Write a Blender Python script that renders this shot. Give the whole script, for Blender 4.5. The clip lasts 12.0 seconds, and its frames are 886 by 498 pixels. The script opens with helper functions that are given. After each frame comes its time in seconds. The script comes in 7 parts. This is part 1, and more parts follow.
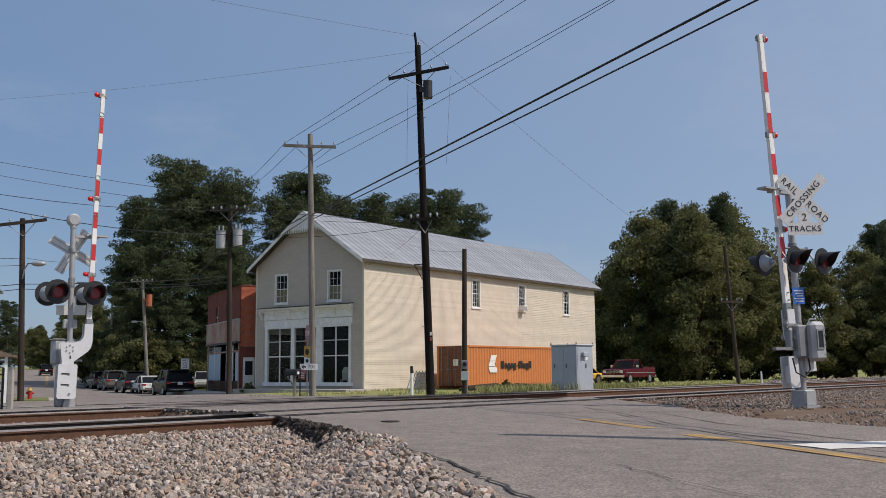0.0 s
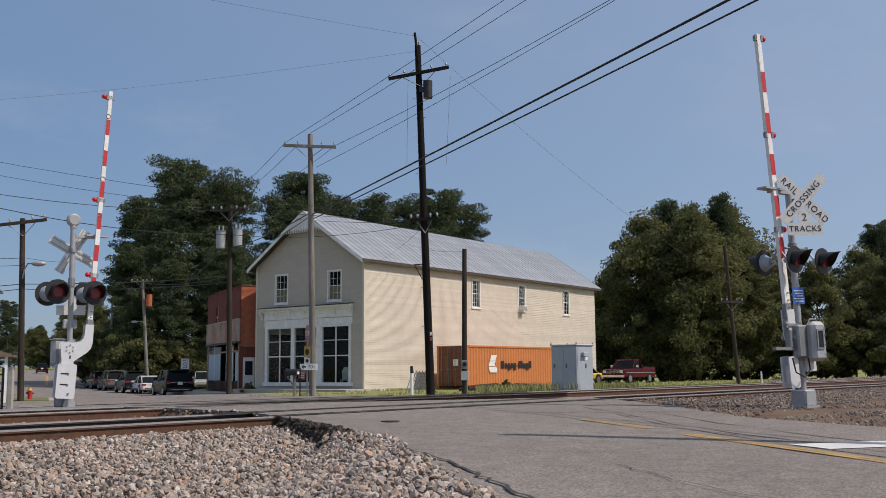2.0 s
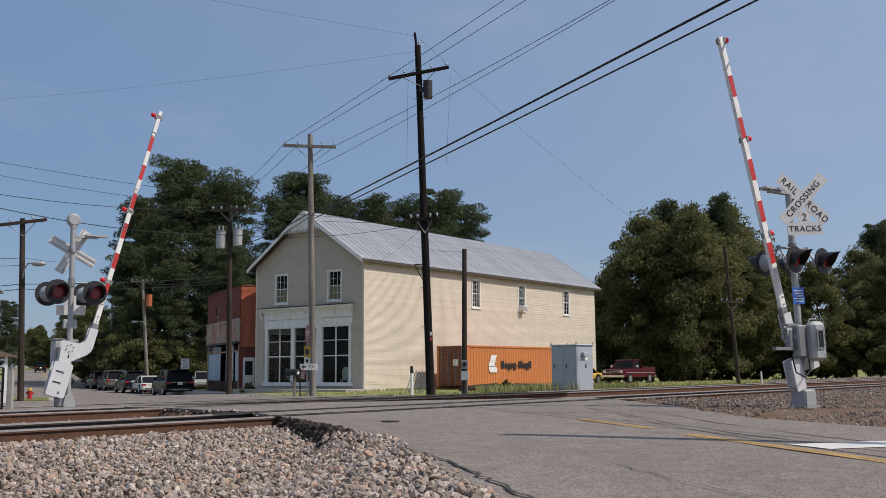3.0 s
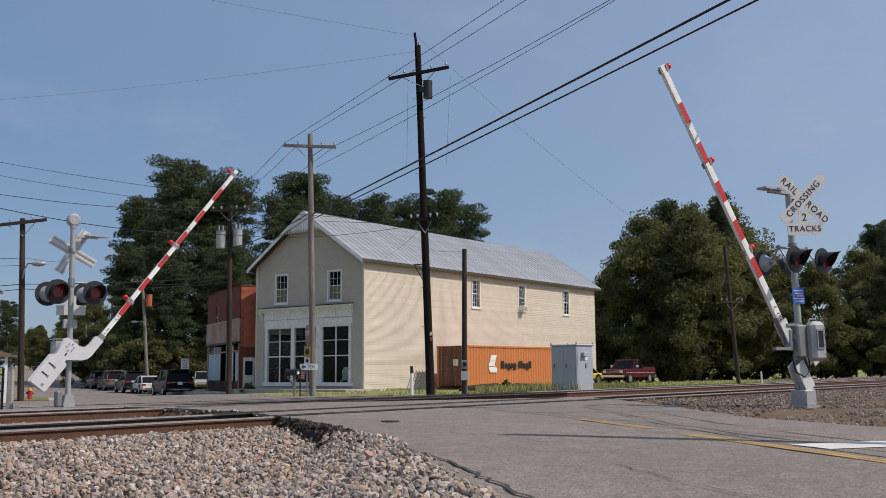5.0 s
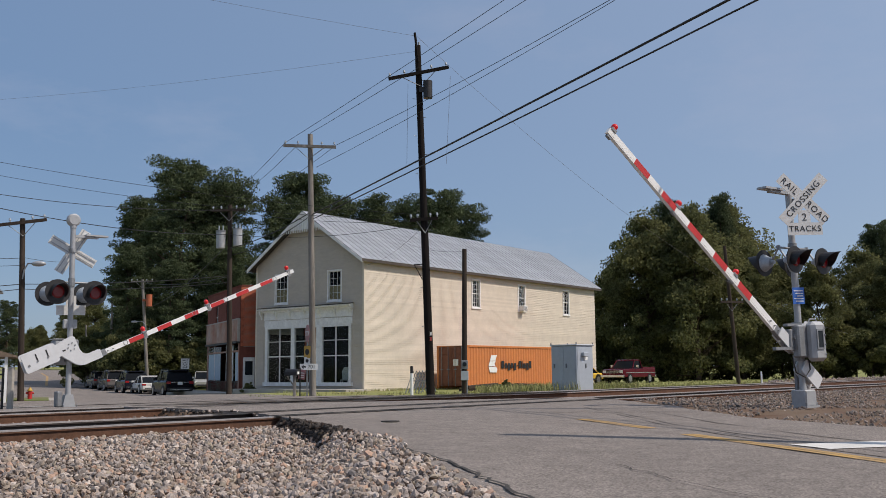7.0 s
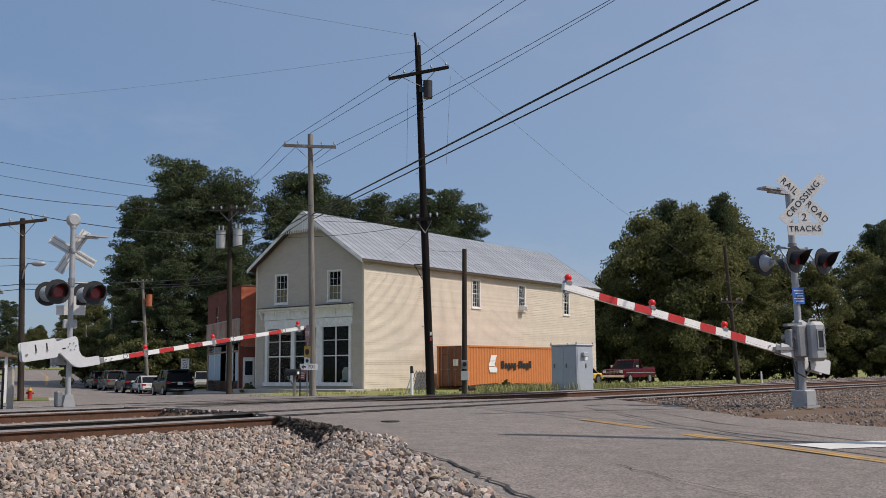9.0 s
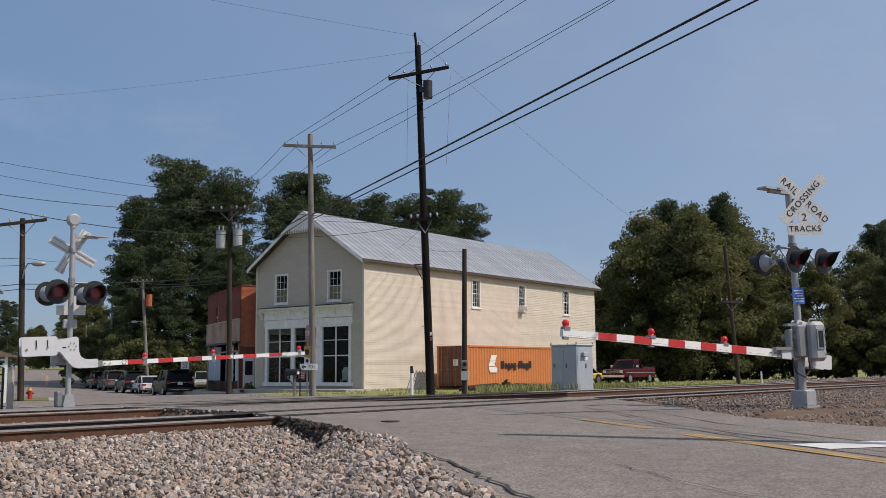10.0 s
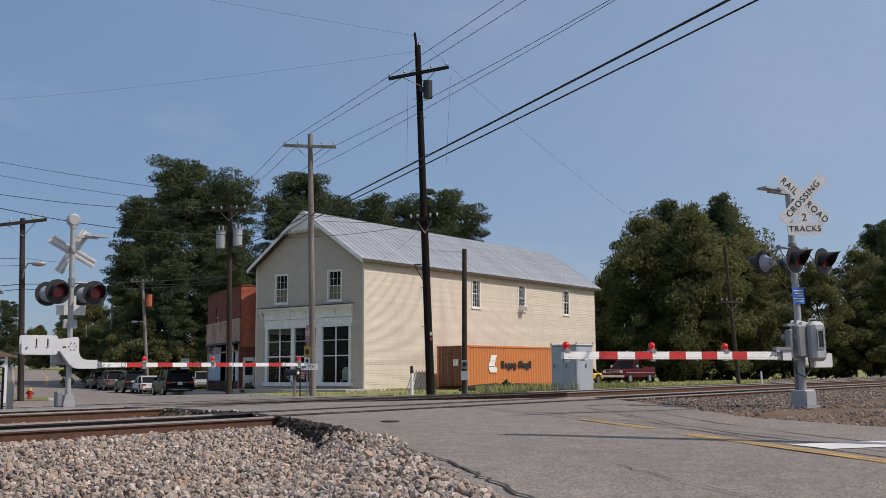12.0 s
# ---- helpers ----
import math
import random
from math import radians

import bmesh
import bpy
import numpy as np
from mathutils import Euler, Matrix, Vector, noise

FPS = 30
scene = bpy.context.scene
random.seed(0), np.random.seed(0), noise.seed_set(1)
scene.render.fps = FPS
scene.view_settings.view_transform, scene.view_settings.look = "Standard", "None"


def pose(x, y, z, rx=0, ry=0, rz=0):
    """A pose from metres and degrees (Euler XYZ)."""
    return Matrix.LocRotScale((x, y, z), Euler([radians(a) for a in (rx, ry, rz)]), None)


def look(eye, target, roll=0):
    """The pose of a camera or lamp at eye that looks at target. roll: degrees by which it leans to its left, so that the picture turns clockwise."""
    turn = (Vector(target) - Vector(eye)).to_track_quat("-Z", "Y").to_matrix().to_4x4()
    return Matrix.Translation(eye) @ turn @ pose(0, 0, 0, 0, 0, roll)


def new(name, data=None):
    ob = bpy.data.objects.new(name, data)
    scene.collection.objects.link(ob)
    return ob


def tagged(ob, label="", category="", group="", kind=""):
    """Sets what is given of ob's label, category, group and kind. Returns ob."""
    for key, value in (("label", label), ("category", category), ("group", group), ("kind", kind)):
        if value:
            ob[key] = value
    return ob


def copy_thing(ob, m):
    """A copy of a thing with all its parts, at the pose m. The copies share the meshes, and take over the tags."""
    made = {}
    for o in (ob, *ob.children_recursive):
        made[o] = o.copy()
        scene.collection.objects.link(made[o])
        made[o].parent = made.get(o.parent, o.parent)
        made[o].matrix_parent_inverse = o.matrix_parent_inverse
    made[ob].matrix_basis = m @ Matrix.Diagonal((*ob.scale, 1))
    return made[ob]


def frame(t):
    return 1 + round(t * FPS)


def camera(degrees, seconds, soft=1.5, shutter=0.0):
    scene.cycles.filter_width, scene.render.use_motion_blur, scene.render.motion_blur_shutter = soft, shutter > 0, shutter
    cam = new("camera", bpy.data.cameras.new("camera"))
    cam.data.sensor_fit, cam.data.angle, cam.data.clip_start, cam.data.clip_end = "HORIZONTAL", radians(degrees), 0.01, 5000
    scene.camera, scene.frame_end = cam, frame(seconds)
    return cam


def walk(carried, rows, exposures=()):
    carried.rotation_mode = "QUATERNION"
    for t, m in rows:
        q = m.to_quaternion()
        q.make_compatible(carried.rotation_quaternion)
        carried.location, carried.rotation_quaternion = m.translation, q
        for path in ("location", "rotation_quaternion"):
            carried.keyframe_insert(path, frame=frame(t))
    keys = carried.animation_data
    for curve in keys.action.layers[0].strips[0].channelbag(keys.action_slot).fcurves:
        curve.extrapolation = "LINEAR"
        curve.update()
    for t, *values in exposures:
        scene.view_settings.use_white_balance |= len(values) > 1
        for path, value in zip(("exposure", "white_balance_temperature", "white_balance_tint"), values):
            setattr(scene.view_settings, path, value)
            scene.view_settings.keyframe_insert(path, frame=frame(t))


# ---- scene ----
cam = camera(48.5, 12.0, soft=0.4)
EYE = (0.0, 0.0, 0.67)
VIEW = look(EYE, (0.0, 10.0, 0.67 + 1.2464), roll=-0.46)
walk(cam, [(0.0, VIEW), (12.0, VIEW)], exposures=((0.0, 0.0, 6900.0, 14.5), (12.0, 0.0, 6900.0, 14.5)))

# ---- sky and sun ----
SUN_ELEVATION, SUN_WAY = 50.0, (0.957, -0.29)
world = bpy.data.worlds.new("sky")
scene.world = world
world.use_nodes = True
wt = world.node_tree
sky = wt.nodes.new("ShaderNodeTexSky")
sky.sky_type, sky.sun_disc = "NISHITA", False
sky.sun_elevation, sky.sun_rotation = radians(SUN_ELEVATION), math.atan2(SUN_WAY[0], SUN_WAY[1])
sky.air_density, sky.dust_density, sky.ozone_density = 1.0, 0.7, 2.2
wt.nodes["Background"].inputs["Strength"].default_value = 0.125
# summer haze evens the sky out
haze = wt.nodes.new("ShaderNodeMixRGB")
haze.inputs["Fac"].default_value = 0.68
# the haze is brighter towards the sun
way = wt.nodes.new("ShaderNodeTexCoord")
near_sun = wt.nodes.new("ShaderNodeVectorMath"); near_sun.operation = "DOT_PRODUCT"
near_sun.inputs[1].default_value = (SUN_WAY[0] * 0.643, SUN_WAY[1] * 0.643, 0.766)
wt.links.new(way.outputs["Generated"], near_sun.inputs[0])
share = wt.nodes.new("ShaderNodeMapRange"); share.inputs["From Min"].default_value, share.inputs["From Max"].default_value = -0.25, 0.55
wt.links.new(near_sun.outputs["Value"], share.inputs["Value"])
tone = wt.nodes.new("ShaderNodeValToRGB")
tone.color_ramp.elements[0].color, tone.color_ramp.elements[1].color = (1.05, 2.0, 3.6, 1.0), (2.75, 3.65, 5.1, 1.0)
wt.links.new(share.outputs["Result"], tone.inputs["Fac"])
# thin high cloud
cloud = wt.nodes.new("ShaderNodeTexNoise"); cloud.inputs["Scale"].default_value = 2.6; cloud.inputs["Detail"].default_value = 7; cloud.inputs["Roughness"].default_value = 0.62
squash = wt.nodes.new("ShaderNodeMapping"); squash.inputs["Scale"].default_value = (1.0, 1.0, 2.6); squash.inputs["Location"].default_value = (0.35, 0.1, 0.0)
wt.links.new(way.outputs["Generated"], squash.inputs["Vector"]); wt.links.new(squash.outputs["Vector"], cloud.inputs["Vector"])
veil = wt.nodes.new("ShaderNodeMapRange"); veil.inputs["From Min"].default_value, veil.inputs["From Max"].default_value = 0.52, 0.80
veil.inputs["To Max"].default_value = 0.45
wt.links.new(cloud.outputs["Fac"], veil.inputs["Value"])
cl = wt.nodes.new("ShaderNodeMixRGB"); cl.inputs["Color2"].default_value = (3.6, 3.9, 4.9, 1.0)
wt.links.new(veil.outputs["Result"], cl.inputs["Fac"]); wt.links.new(tone.outputs["Color"], cl.inputs["Color1"])
wt.links.new(cl.outputs["Color"], haze.inputs["Color2"])
wt.links.new(sky.outputs["Color"], haze.inputs["Color1"])
wt.links.new(haze.outputs["Color"], wt.nodes["Background"].inputs["Color"])
sun = new("sun", bpy.data.lights.new("sun", "SUN"))
sun.data.energy, sun.data.angle, sun.data.color = 3.6, radians(0.55), (1.0, 0.95, 0.87)
ce = math.cos(radians(SUN_ELEVATION))
sun.matrix_world = look((SUN_WAY[0] * ce * 50, SUN_WAY[1] * ce * 50, math.sin(radians(SUN_ELEVATION)) * 50), (0, 0, 0))

# ---- materials ----
def mat(name, col, rough=0.7, metal=0.0, vary=0.25, scale=3.0, bump=0.0, fine=60.0, second=None, rand=0.0, island=0.0, emit=0.0, streak=None):
    """A node material: base colour broken by two noises, optional second colour in patches, bump, and random shift per piece."""
    m = bpy.data.materials.new(name)
    m.use_nodes = True
    nt = m.node_tree
    N, Lk = nt.nodes, nt.links
    b = N["Principled BSDF"]
    b.inputs["Roughness"].default_value, b.inputs["Metallic"].default_value = rough, metal
    b.inputs["Specular IOR Level"].default_value = 0.2 if rough > 0.8 else 0.5
    tc = N.new("ShaderNodeTexCoord")
    mp = N.new("ShaderNodeMapping")
    Lk.new(tc.outputs["Object"], mp.inputs["Vector"])
    if streak:
        mp.inputs["Scale"].default_value = streak
    n1 = N.new("ShaderNodeTexNoise"); n1.inputs["Scale"].default_value = scale; n1.inputs["Detail"].default_value = 5
    n2 = N.new("ShaderNodeTexNoise"); n2.inputs["Scale"].default_value = fine; n2.inputs["Detail"].default_value = 4; n2.inputs["Roughness"].default_value = 0.72
    for n in (n1, n2):
        Lk.new(mp.outputs["Vector"], n.inputs["Vector"])
    ramp = N.new("ShaderNodeValToRGB")
    ramp.color_ramp.elements[0].position, ramp.color_ramp.elements[1].position = 0.32, 0.68
    c2 = second or [c * (1 - vary) for c in col]
    ramp.color_ramp.elements[0].color, ramp.color_ramp.elements[1].color = (*c2, 1), (*col, 1)
    Lk.new(n1.outputs["Fac"], ramp.inputs["Fac"])
    mr = N.new("ShaderNodeMapRange")
    mr.inputs["From Min"].default_value, mr.inputs["From Max"].default_value = 0.35, 0.65
    mr.inputs["To Min"].default_value, mr.inputs["To Max"].default_value = 1 - vary, 1 + vary * 0.6
    n3 = N.new("ShaderNodeTexNoise"); n3.inputs["Scale"].default_value = math.sqrt(scale * fine); n3.inputs["Detail"].default_value = 6
    Lk.new(mp.outputs["Vector"], n3.inputs["Vector"])
    av = N.new("ShaderNodeMath"); av.operation = "MULTIPLY_ADD"; av.inputs[1].default_value = 0.5
    Lk.new(n3.outputs["Fac"], av.inputs[0])
    hf = N.new("ShaderNodeMath"); hf.operation = "MULTIPLY"; hf.inputs[1].default_value = 0.5
    Lk.new(n2.outputs["Fac"], hf.inputs[0]); Lk.new(hf.outputs["Value"], av.inputs[2])
    Lk.new(av.outputs["Value"], mr.inputs["Value"])
    hsv = N.new("ShaderNodeHueSaturation")
    Lk.new(ramp.outputs["Color"], hsv.inputs["Color"])
    last = mr.outputs["Result"]
    if rand or island:
        src = N.new("ShaderNodeObjectInfo").outputs["Random"] if rand else N.new("ShaderNodeNewGeometry").outputs["Random Per Island"]
        r2 = N.new("ShaderNodeMapRange")
        r2.inputs["To Min"].default_value, r2.inputs["To Max"].default_value = 1 - (rand or island), 1 + (rand or island)
        Lk.new(src, r2.inputs["Value"])
        mu = N.new("ShaderNodeMath"); mu.operation = "MULTIPLY"
        Lk.new(last, mu.inputs[0]); Lk.new(r2.outputs["Result"], mu.inputs[1])
        last = mu.outputs["Value"]
    Lk.new(last, hsv.inputs["Value"])
    Lk.new(hsv.outputs["Color"], b.inputs["Base Color"])
    if bump:
        bp = N.new("ShaderNodeBump"); bp.inputs["Strength"].default_value = 0.6; bp.inputs["Distance"].default_value = bump
        Lk.new(n2.outputs["Fac"], bp.inputs["Height"]); Lk.new(bp.outputs["Normal"], b.inputs["Normal"])
    if emit:
        b.inputs["Emission Color"].default_value = (*col, 1); b.inputs["Emission Strength"].default_value = emit
    return m

def glassy(name, col=(0.02, 0.025, 0.03), rough=0.06):
    m = bpy.data.materials.new(name); m.use_nodes = True
    b = m.node_tree.nodes["Principled BSDF"]
    b.inputs["Base Color"].default_value, b.inputs["Roughness"].default_value = (*col, 1), rough
    b.inputs["IOR"].default_value = 1.5; b.inputs["Specular IOR Level"].default_value = 0.07
    return m

def clear_glass(name):
    m = bpy.data.materials.new(name); m.use_nodes = True
    N, Lk = m.node_tree.nodes, m.node_tree.links
    N.remove(N["Principled BSDF"])
    tr, gl, mx, fr = N.new("ShaderNodeBsdfTransparent"), N.new("ShaderNodeBsdfGlossy"), N.new("ShaderNodeMixShader"), N.new("ShaderNodeFresnel")
    tr.inputs["Color"].default_value = (0.84, 0.88, 0.88, 1)
    gl.inputs["Roughness"].default_value = 0.03; gl.inputs["Color"].default_value = (0.8, 0.8, 0.8, 1)
    fr.inputs["IOR"].default_value = 1.17
    Lk.new(fr.outputs["Fac"], mx.inputs["Fac"]); Lk.new(tr.outputs["BSDF"], mx.inputs[1]); Lk.new(gl.outputs["BSDF"], mx.inputs[2])
    Lk.new(mx.outputs["Shader"], N["Material Output"].inputs["Surface"])
    return m

M = {}
M["asphalt"] = mat("asphalt", (0.235, 0.205, 0.183), 0.95, vary=0.24, scale=0.22, bump=0.010, fine=70, second=(0.195, 0.170, 0.152))
M["asphalt_dark"] = mat("asphalt_dark", (0.07, 0.065, 0.06), 0.9, vary=0.3, scale=2, bump=0.01, fine=30)
M["grass"] = mat("grass", (0.13, 0.17, 0.05), 0.9, vary=0.3, scale=0.15, fine=6, second=(0.19, 0.17, 0.08))
M["dirt"] = mat("dirt", (0.22, 0.17, 0.12), 0.95, vary=0.35, scale=0.8, bump=0.02, fine=14, second=(0.15, 0.115, 0.08))
M["ballast"] = mat("ballast", (0.16, 0.145, 0.13), 0.95, vary=0.4, scale=4, bump=0.03, fine=22)
M["stone"] = mat("stone", (0.36, 0.335, 0.315), 0.9, vary=0.2, scale=2.5, fine=60, island=0.38, second=(0.30, 0.25, 0.215))
M["rust"] = mat("rust", (0.135, 0.068, 0.042), 0.85, vary=0.3, scale=5, bump=0.002, fine=40, second=(0.10, 0.055, 0.038))
M["rail_dark"] = mat("rail_dark", (0.030, 0.022, 0.019), 0.7, vary=0.3, scale=5, fine=40)
M["railhead"] = mat("railhead", (0.55, 0.50, 0.47), 0.42, 0.6, vary=0.15, scale=8)
M["tie"] = mat("tie", (0.075, 0.058, 0.045), 0.9, vary=0.35, scale=4, bump=0.006, fine=30)
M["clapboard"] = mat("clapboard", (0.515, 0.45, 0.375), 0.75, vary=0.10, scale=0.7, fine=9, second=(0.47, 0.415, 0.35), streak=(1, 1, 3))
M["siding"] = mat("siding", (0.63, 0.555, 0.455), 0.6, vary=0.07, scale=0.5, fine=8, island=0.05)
M["trim"] = mat("trim", (0.80, 0.79, 0.77), 0.6, vary=0.14, scale=3, fine=25)
M["roof"] = mat("roof", (0.52, 0.53, 0.54), 0.42, 0.55, vary=0.16, scale=0.8, fine=5, rand=0.10, streak=(1, 0.25, 1))
M["glass"] = clear_glass("glass")
M["dark_glass"] = glassy("dark_glass")
M["orange"] = mat("orange", (0.60, 0.20, 0.055), 0.55, vary=0.1, scale=0.7, fine=10, second=(0.54, 0.18, 0.055))
# The container's orange again, darkened to paint the door end's shade.
M["orange_shaded"] = mat("orange_shaded", (0.20, 0.062, 0.03), 0.6, vary=0.2, scale=2, fine=12)
M["white"] = mat("white", (0.80, 0.80, 0.78), 0.55, vary=0.06, scale=2, fine=20)
M["black"] = mat("black", (0.018, 0.018, 0.02), 0.55, vary=0.3, scale=4)
M["silver"] = mat("silver", (0.40, 0.41, 0.42), 0.5, 0.35, vary=0.1, scale=3, fine=40)
M["aluminium"] = mat("aluminium", (0.64, 0.65, 0.66), 0.5, 0.15, vary=0.07, scale=3, fine=30)
M["galv"] = mat("galv", (0.27, 0.28, 0.29), 0.5, 0.4, vary=0.2, scale=5, fine=40)
M["cabinet"] = mat("cabinet", (0.42, 0.46, 0.51), 0.45, 0.2, vary=0.08, scale=1.5, fine=20)
M["red"] = mat("red", (0.55, 0.03, 0.03), 0.5, vary=0.12, scale=4)
M["red_lamp"] = mat("red_lamp", (0.62, 0.015, 0.015), 0.3, vary=0.05, emit=0.10)
M["lens"] = mat("lens", (0.10, 0.003, 0.005), 0.25, vary=0.2, scale=20, emit=0.22)
M["pole_dark"] = mat("pole_dark", (0.013, 0.010, 0.009), 0.9, vary=0.4, scale=2, bump=0.006, fine=20, streak=(1, 1, 0.15))
M["pole"] = mat("pole", (0.25, 0.23, 0.205), 0.9, vary=0.35, scale=3, bump=0.006, fine=25, streak=(1, 1, 0.12))
M["pole_brown"] = mat("pole_brown", (0.060, 0.046, 0.037), 0.9, vary=0.35, scale=3, bump=0.006, fine=25, streak=(1, 1, 0.12))
M["wire"] = mat("wire", (0.015, 0.015, 0.016), 0.6)
M["wire_grey"] = mat("wire_grey", (0.16, 0.16, 0.17), 0.5)
M["brick"] = mat("brick", (0.38, 0.11, 0.06), 0.9, vary=0.25, scale=1.2, fine=30, rand=0.25, second=(0.30, 0.09, 0.055))
M["mortar"] = mat("mortar", (0.30, 0.22, 0.18), 0.95, vary=0.2, scale=3)
M["leaf"] = mat("leaf", (0.205, 0.20, 0.085), 0.85, vary=0.35, scale=0.16, fine=1.2, island=0.40, second=(0.12, 0.135, 0.058))
M["needle"] = mat("needle", (0.105, 0.130, 0.065), 0.85, vary=0.35, scale=0.25, fine=1.5, island=0.45, second=(0.050, 0.072, 0.036))
M["bark"] = mat("bark", (0.11, 0.08, 0.06), 0.95, vary=0.4, scale=3, fine=15, bump=0.02)
M["yellow"] = mat("yellow", (0.47, 0.29, 0.10), 0.9, vary=0.22, scale=2.4, fine=45, second=(0.30, 0.21, 0.125))
M["paint_white"] = mat("paint_white", (0.68, 0.66, 0.62), 0.85, vary=0.15, scale=2, fine=40)

def stone_material(name, cols, dark=1.0):
    """Each stone takes one colour of the list by chance."""
    m = mat(name, (0.3, 0.3, 0.3), 0.92, vary=0.22, scale=18, fine=90, bump=0.004)
    N, Lk = m.node_tree.nodes, m.node_tree.links
    b = N["Principled BSDF"]; hs = b.inputs["Base Color"].links[0].from_node
    geo, rp = N.new("ShaderNodeNewGeometry"), N.new("ShaderNodeValToRGB")
    rp.color_ramp.interpolation = "CONSTANT"
    for k, c in enumerate(cols):
        e = rp.color_ramp.elements[k] if k < 2 else rp.color_ramp.elements.new(k / len(cols))
        e.position, e.color = k / len(cols), (c[0] * dark * 1.10, c[1] * dark, c[2] * dark * 0.93, 1)
    Lk.new(geo.outputs["Random Per Island"], rp.inputs["Fac"]); Lk.new(rp.outputs["Color"], hs.inputs["Color"])
    return m

def let_light(m, share):
    """Leaves pass part of the light on."""
    N, Lk = m.node_tree.nodes, m.node_tree.links
    b, out = N["Principled BSDF"], N["Material Output"]
    tr, mx = N.new("ShaderNodeBsdfTranslucent"), N.new("ShaderNodeMixShader")
    Lk.new(b.inputs["Base Color"].links[0].from_socket, tr.inputs["Color"])
    mx.inputs["Fac"].default_value = share
    Lk.new(b.outputs["BSDF"], mx.inputs[1]); Lk.new(tr.outputs["BSDF"], mx.inputs[2]); Lk.new(mx.outputs["Shader"], out.inputs["Surface"])
let_light(M["leaf"], 0.5)
let_light(M["needle"], 0.35)

GREYS = ((0.36, 0.34, 0.33), (0.25, 0.235, 0.225), (0.42, 0.39, 0.37), (0.33, 0.28, 0.24), (0.17, 0.155, 0.145), (0.38, 0.33, 0.29), (0.30, 0.285, 0.28), (0.52, 0.49, 0.46), (0.42, 0.31, 0.25), (0.28, 0.25, 0.215), (0.22, 0.215, 0.215), (0.34, 0.315, 0.27))
def speckle(m, scale, low, high):
    """Aggregate: small cells, each a little lighter or darker."""
    N, Lk = m.node_tree.nodes, m.node_tree.links
    b = N["Principled BSDF"]; src = b.inputs["Base Color"].links[0].from_socket
    tc, vo, bw, mr = N.new("ShaderNodeTexCoord"), N.new("ShaderNodeTexVoronoi"), N.new("ShaderNodeSeparateColor"), N.new("ShaderNodeMapRange")
    vo.inputs["Scale"].default_value = scale
    Lk.new(tc.outputs["Object"], vo.inputs["Vector"]); Lk.new(vo.outputs["Color"], bw.inputs["Color"]); Lk.new(bw.outputs["Red"], mr.inputs["Value"])
    mr.inputs["To Min"].default_value, mr.inputs["To Max"].default_value = low, high
    hs = N.new("ShaderNodeHueSaturation"); Lk.new(src, hs.inputs["Color"]); Lk.new(mr.outputs["Result"], hs.inputs["Value"]); Lk.new(hs.outputs["Color"], b.inputs["Base Color"])
speckle(M["asphalt"], 75.0, 0.60, 1.45)
M["stone"] = stone_material("stone", GREYS, 0.94)
M["stone_brown"] = stone_material("stone_brown", GREYS, 0.72)
M["rubble"] = stone_material("rubble", GREYS, 0.16)

# ---- helpers for building ----
def part(name, bm, material, parent, label="", smooth=False):
    me = bpy.data.meshes.new(name)
    bm.normal_update()
    bm.to_mesh(me); bm.free()
    me.materials.append(material)
    if smooth:
        for p in me.polygons:
            p.use_smooth = True
    ob = new(name, me)
    ob.parent = parent
    if label:
        ob["label"] = label
    return ob

def thing(name, m, label, category, group="", kind=""):
    ob = new(name)
    ob.matrix_world = m
    ob.empty_display_size = 0.2
    return tagged(ob, label, category, group, kind)

def solo(name, bm, material, label, category, m=None, group="", kind="", smooth=False):
    ob = part(name, bm, material, None, smooth=smooth)
    if m:
        ob.matrix_world = m
    return tagged(ob, label, category, group, kind)

def bx(bm, x0, x1, y0, y1, z0, z1, m=None, bevel=0.0):
    vs = [bm.verts.new((x, y, z)) for z in (z0, z1) for y in (y0, y1) for x in (x0, x1)]
    fs = [bm.faces.new([vs[i] for i in q]) for q in ((0, 2, 3, 1), (4, 5, 7, 6), (0, 1, 5, 4), (2, 6, 7, 3), (0, 4, 6, 2), (1, 3, 7, 5))]
    if bevel:
        es = {e for f in fs for e in f.edges}
        r = bmesh.ops.bevel(bm, geom=list(es), offset=bevel, segments=1, affect="EDGES")
        vs = list({v for f in r["faces"] for v in f.verts} | {v for v in vs if v.is_valid})
    if m:
        for v in vs:
            v.co = m @ v.co
    return bm

def cyl(bm, p0, p1, r0, r1=None, seg=12, caps=True):
    p0, p1 = Vector(p0), Vector(p1)
    r1 = r0 if r1 is None else r1
    q = (p1 - p0).to_track_quat("Z", "Y")
    rings = []
    for p, r in ((p0, r0), (p1, r1)):
        rings.append([bm.verts.new(p + q @ Vector((r * math.cos(2 * math.pi * i / seg), r * math.sin(2 * math.pi * i / seg), 0))) for i in range(seg)])
    for i in range(seg):
        j = (i + 1) % seg
        bm.faces.new((rings[0][i], rings[0][j], rings[1][j], rings[1][i]))
    if caps:
        bm.faces.new(rings[0][::-1]); bm.faces.new(rings[1])
    return bm

def tube(bm, pts, r, seg=6):
    pts = [Vector(p) for p in pts]
    rings = []
    for k, p in enumerate(pts):
        d = pts[min(k + 1, len(pts) - 1)] - pts[max(k - 1, 0)]
        q = d.to_track_quat("Z", "Y")
        rings.append([bm.verts.new(p + q @ Vector((r * math.cos(2 * math.pi * i / seg), r * math.sin(2 * math.pi * i / seg), 0))) for i in range(seg)])
    for a, b in zip(rings, rings[1:]):
        for i in range(seg):
            j = (i + 1) % seg
            bm.faces.new((a[i], a[j], b[j], b[i]))
    return bm

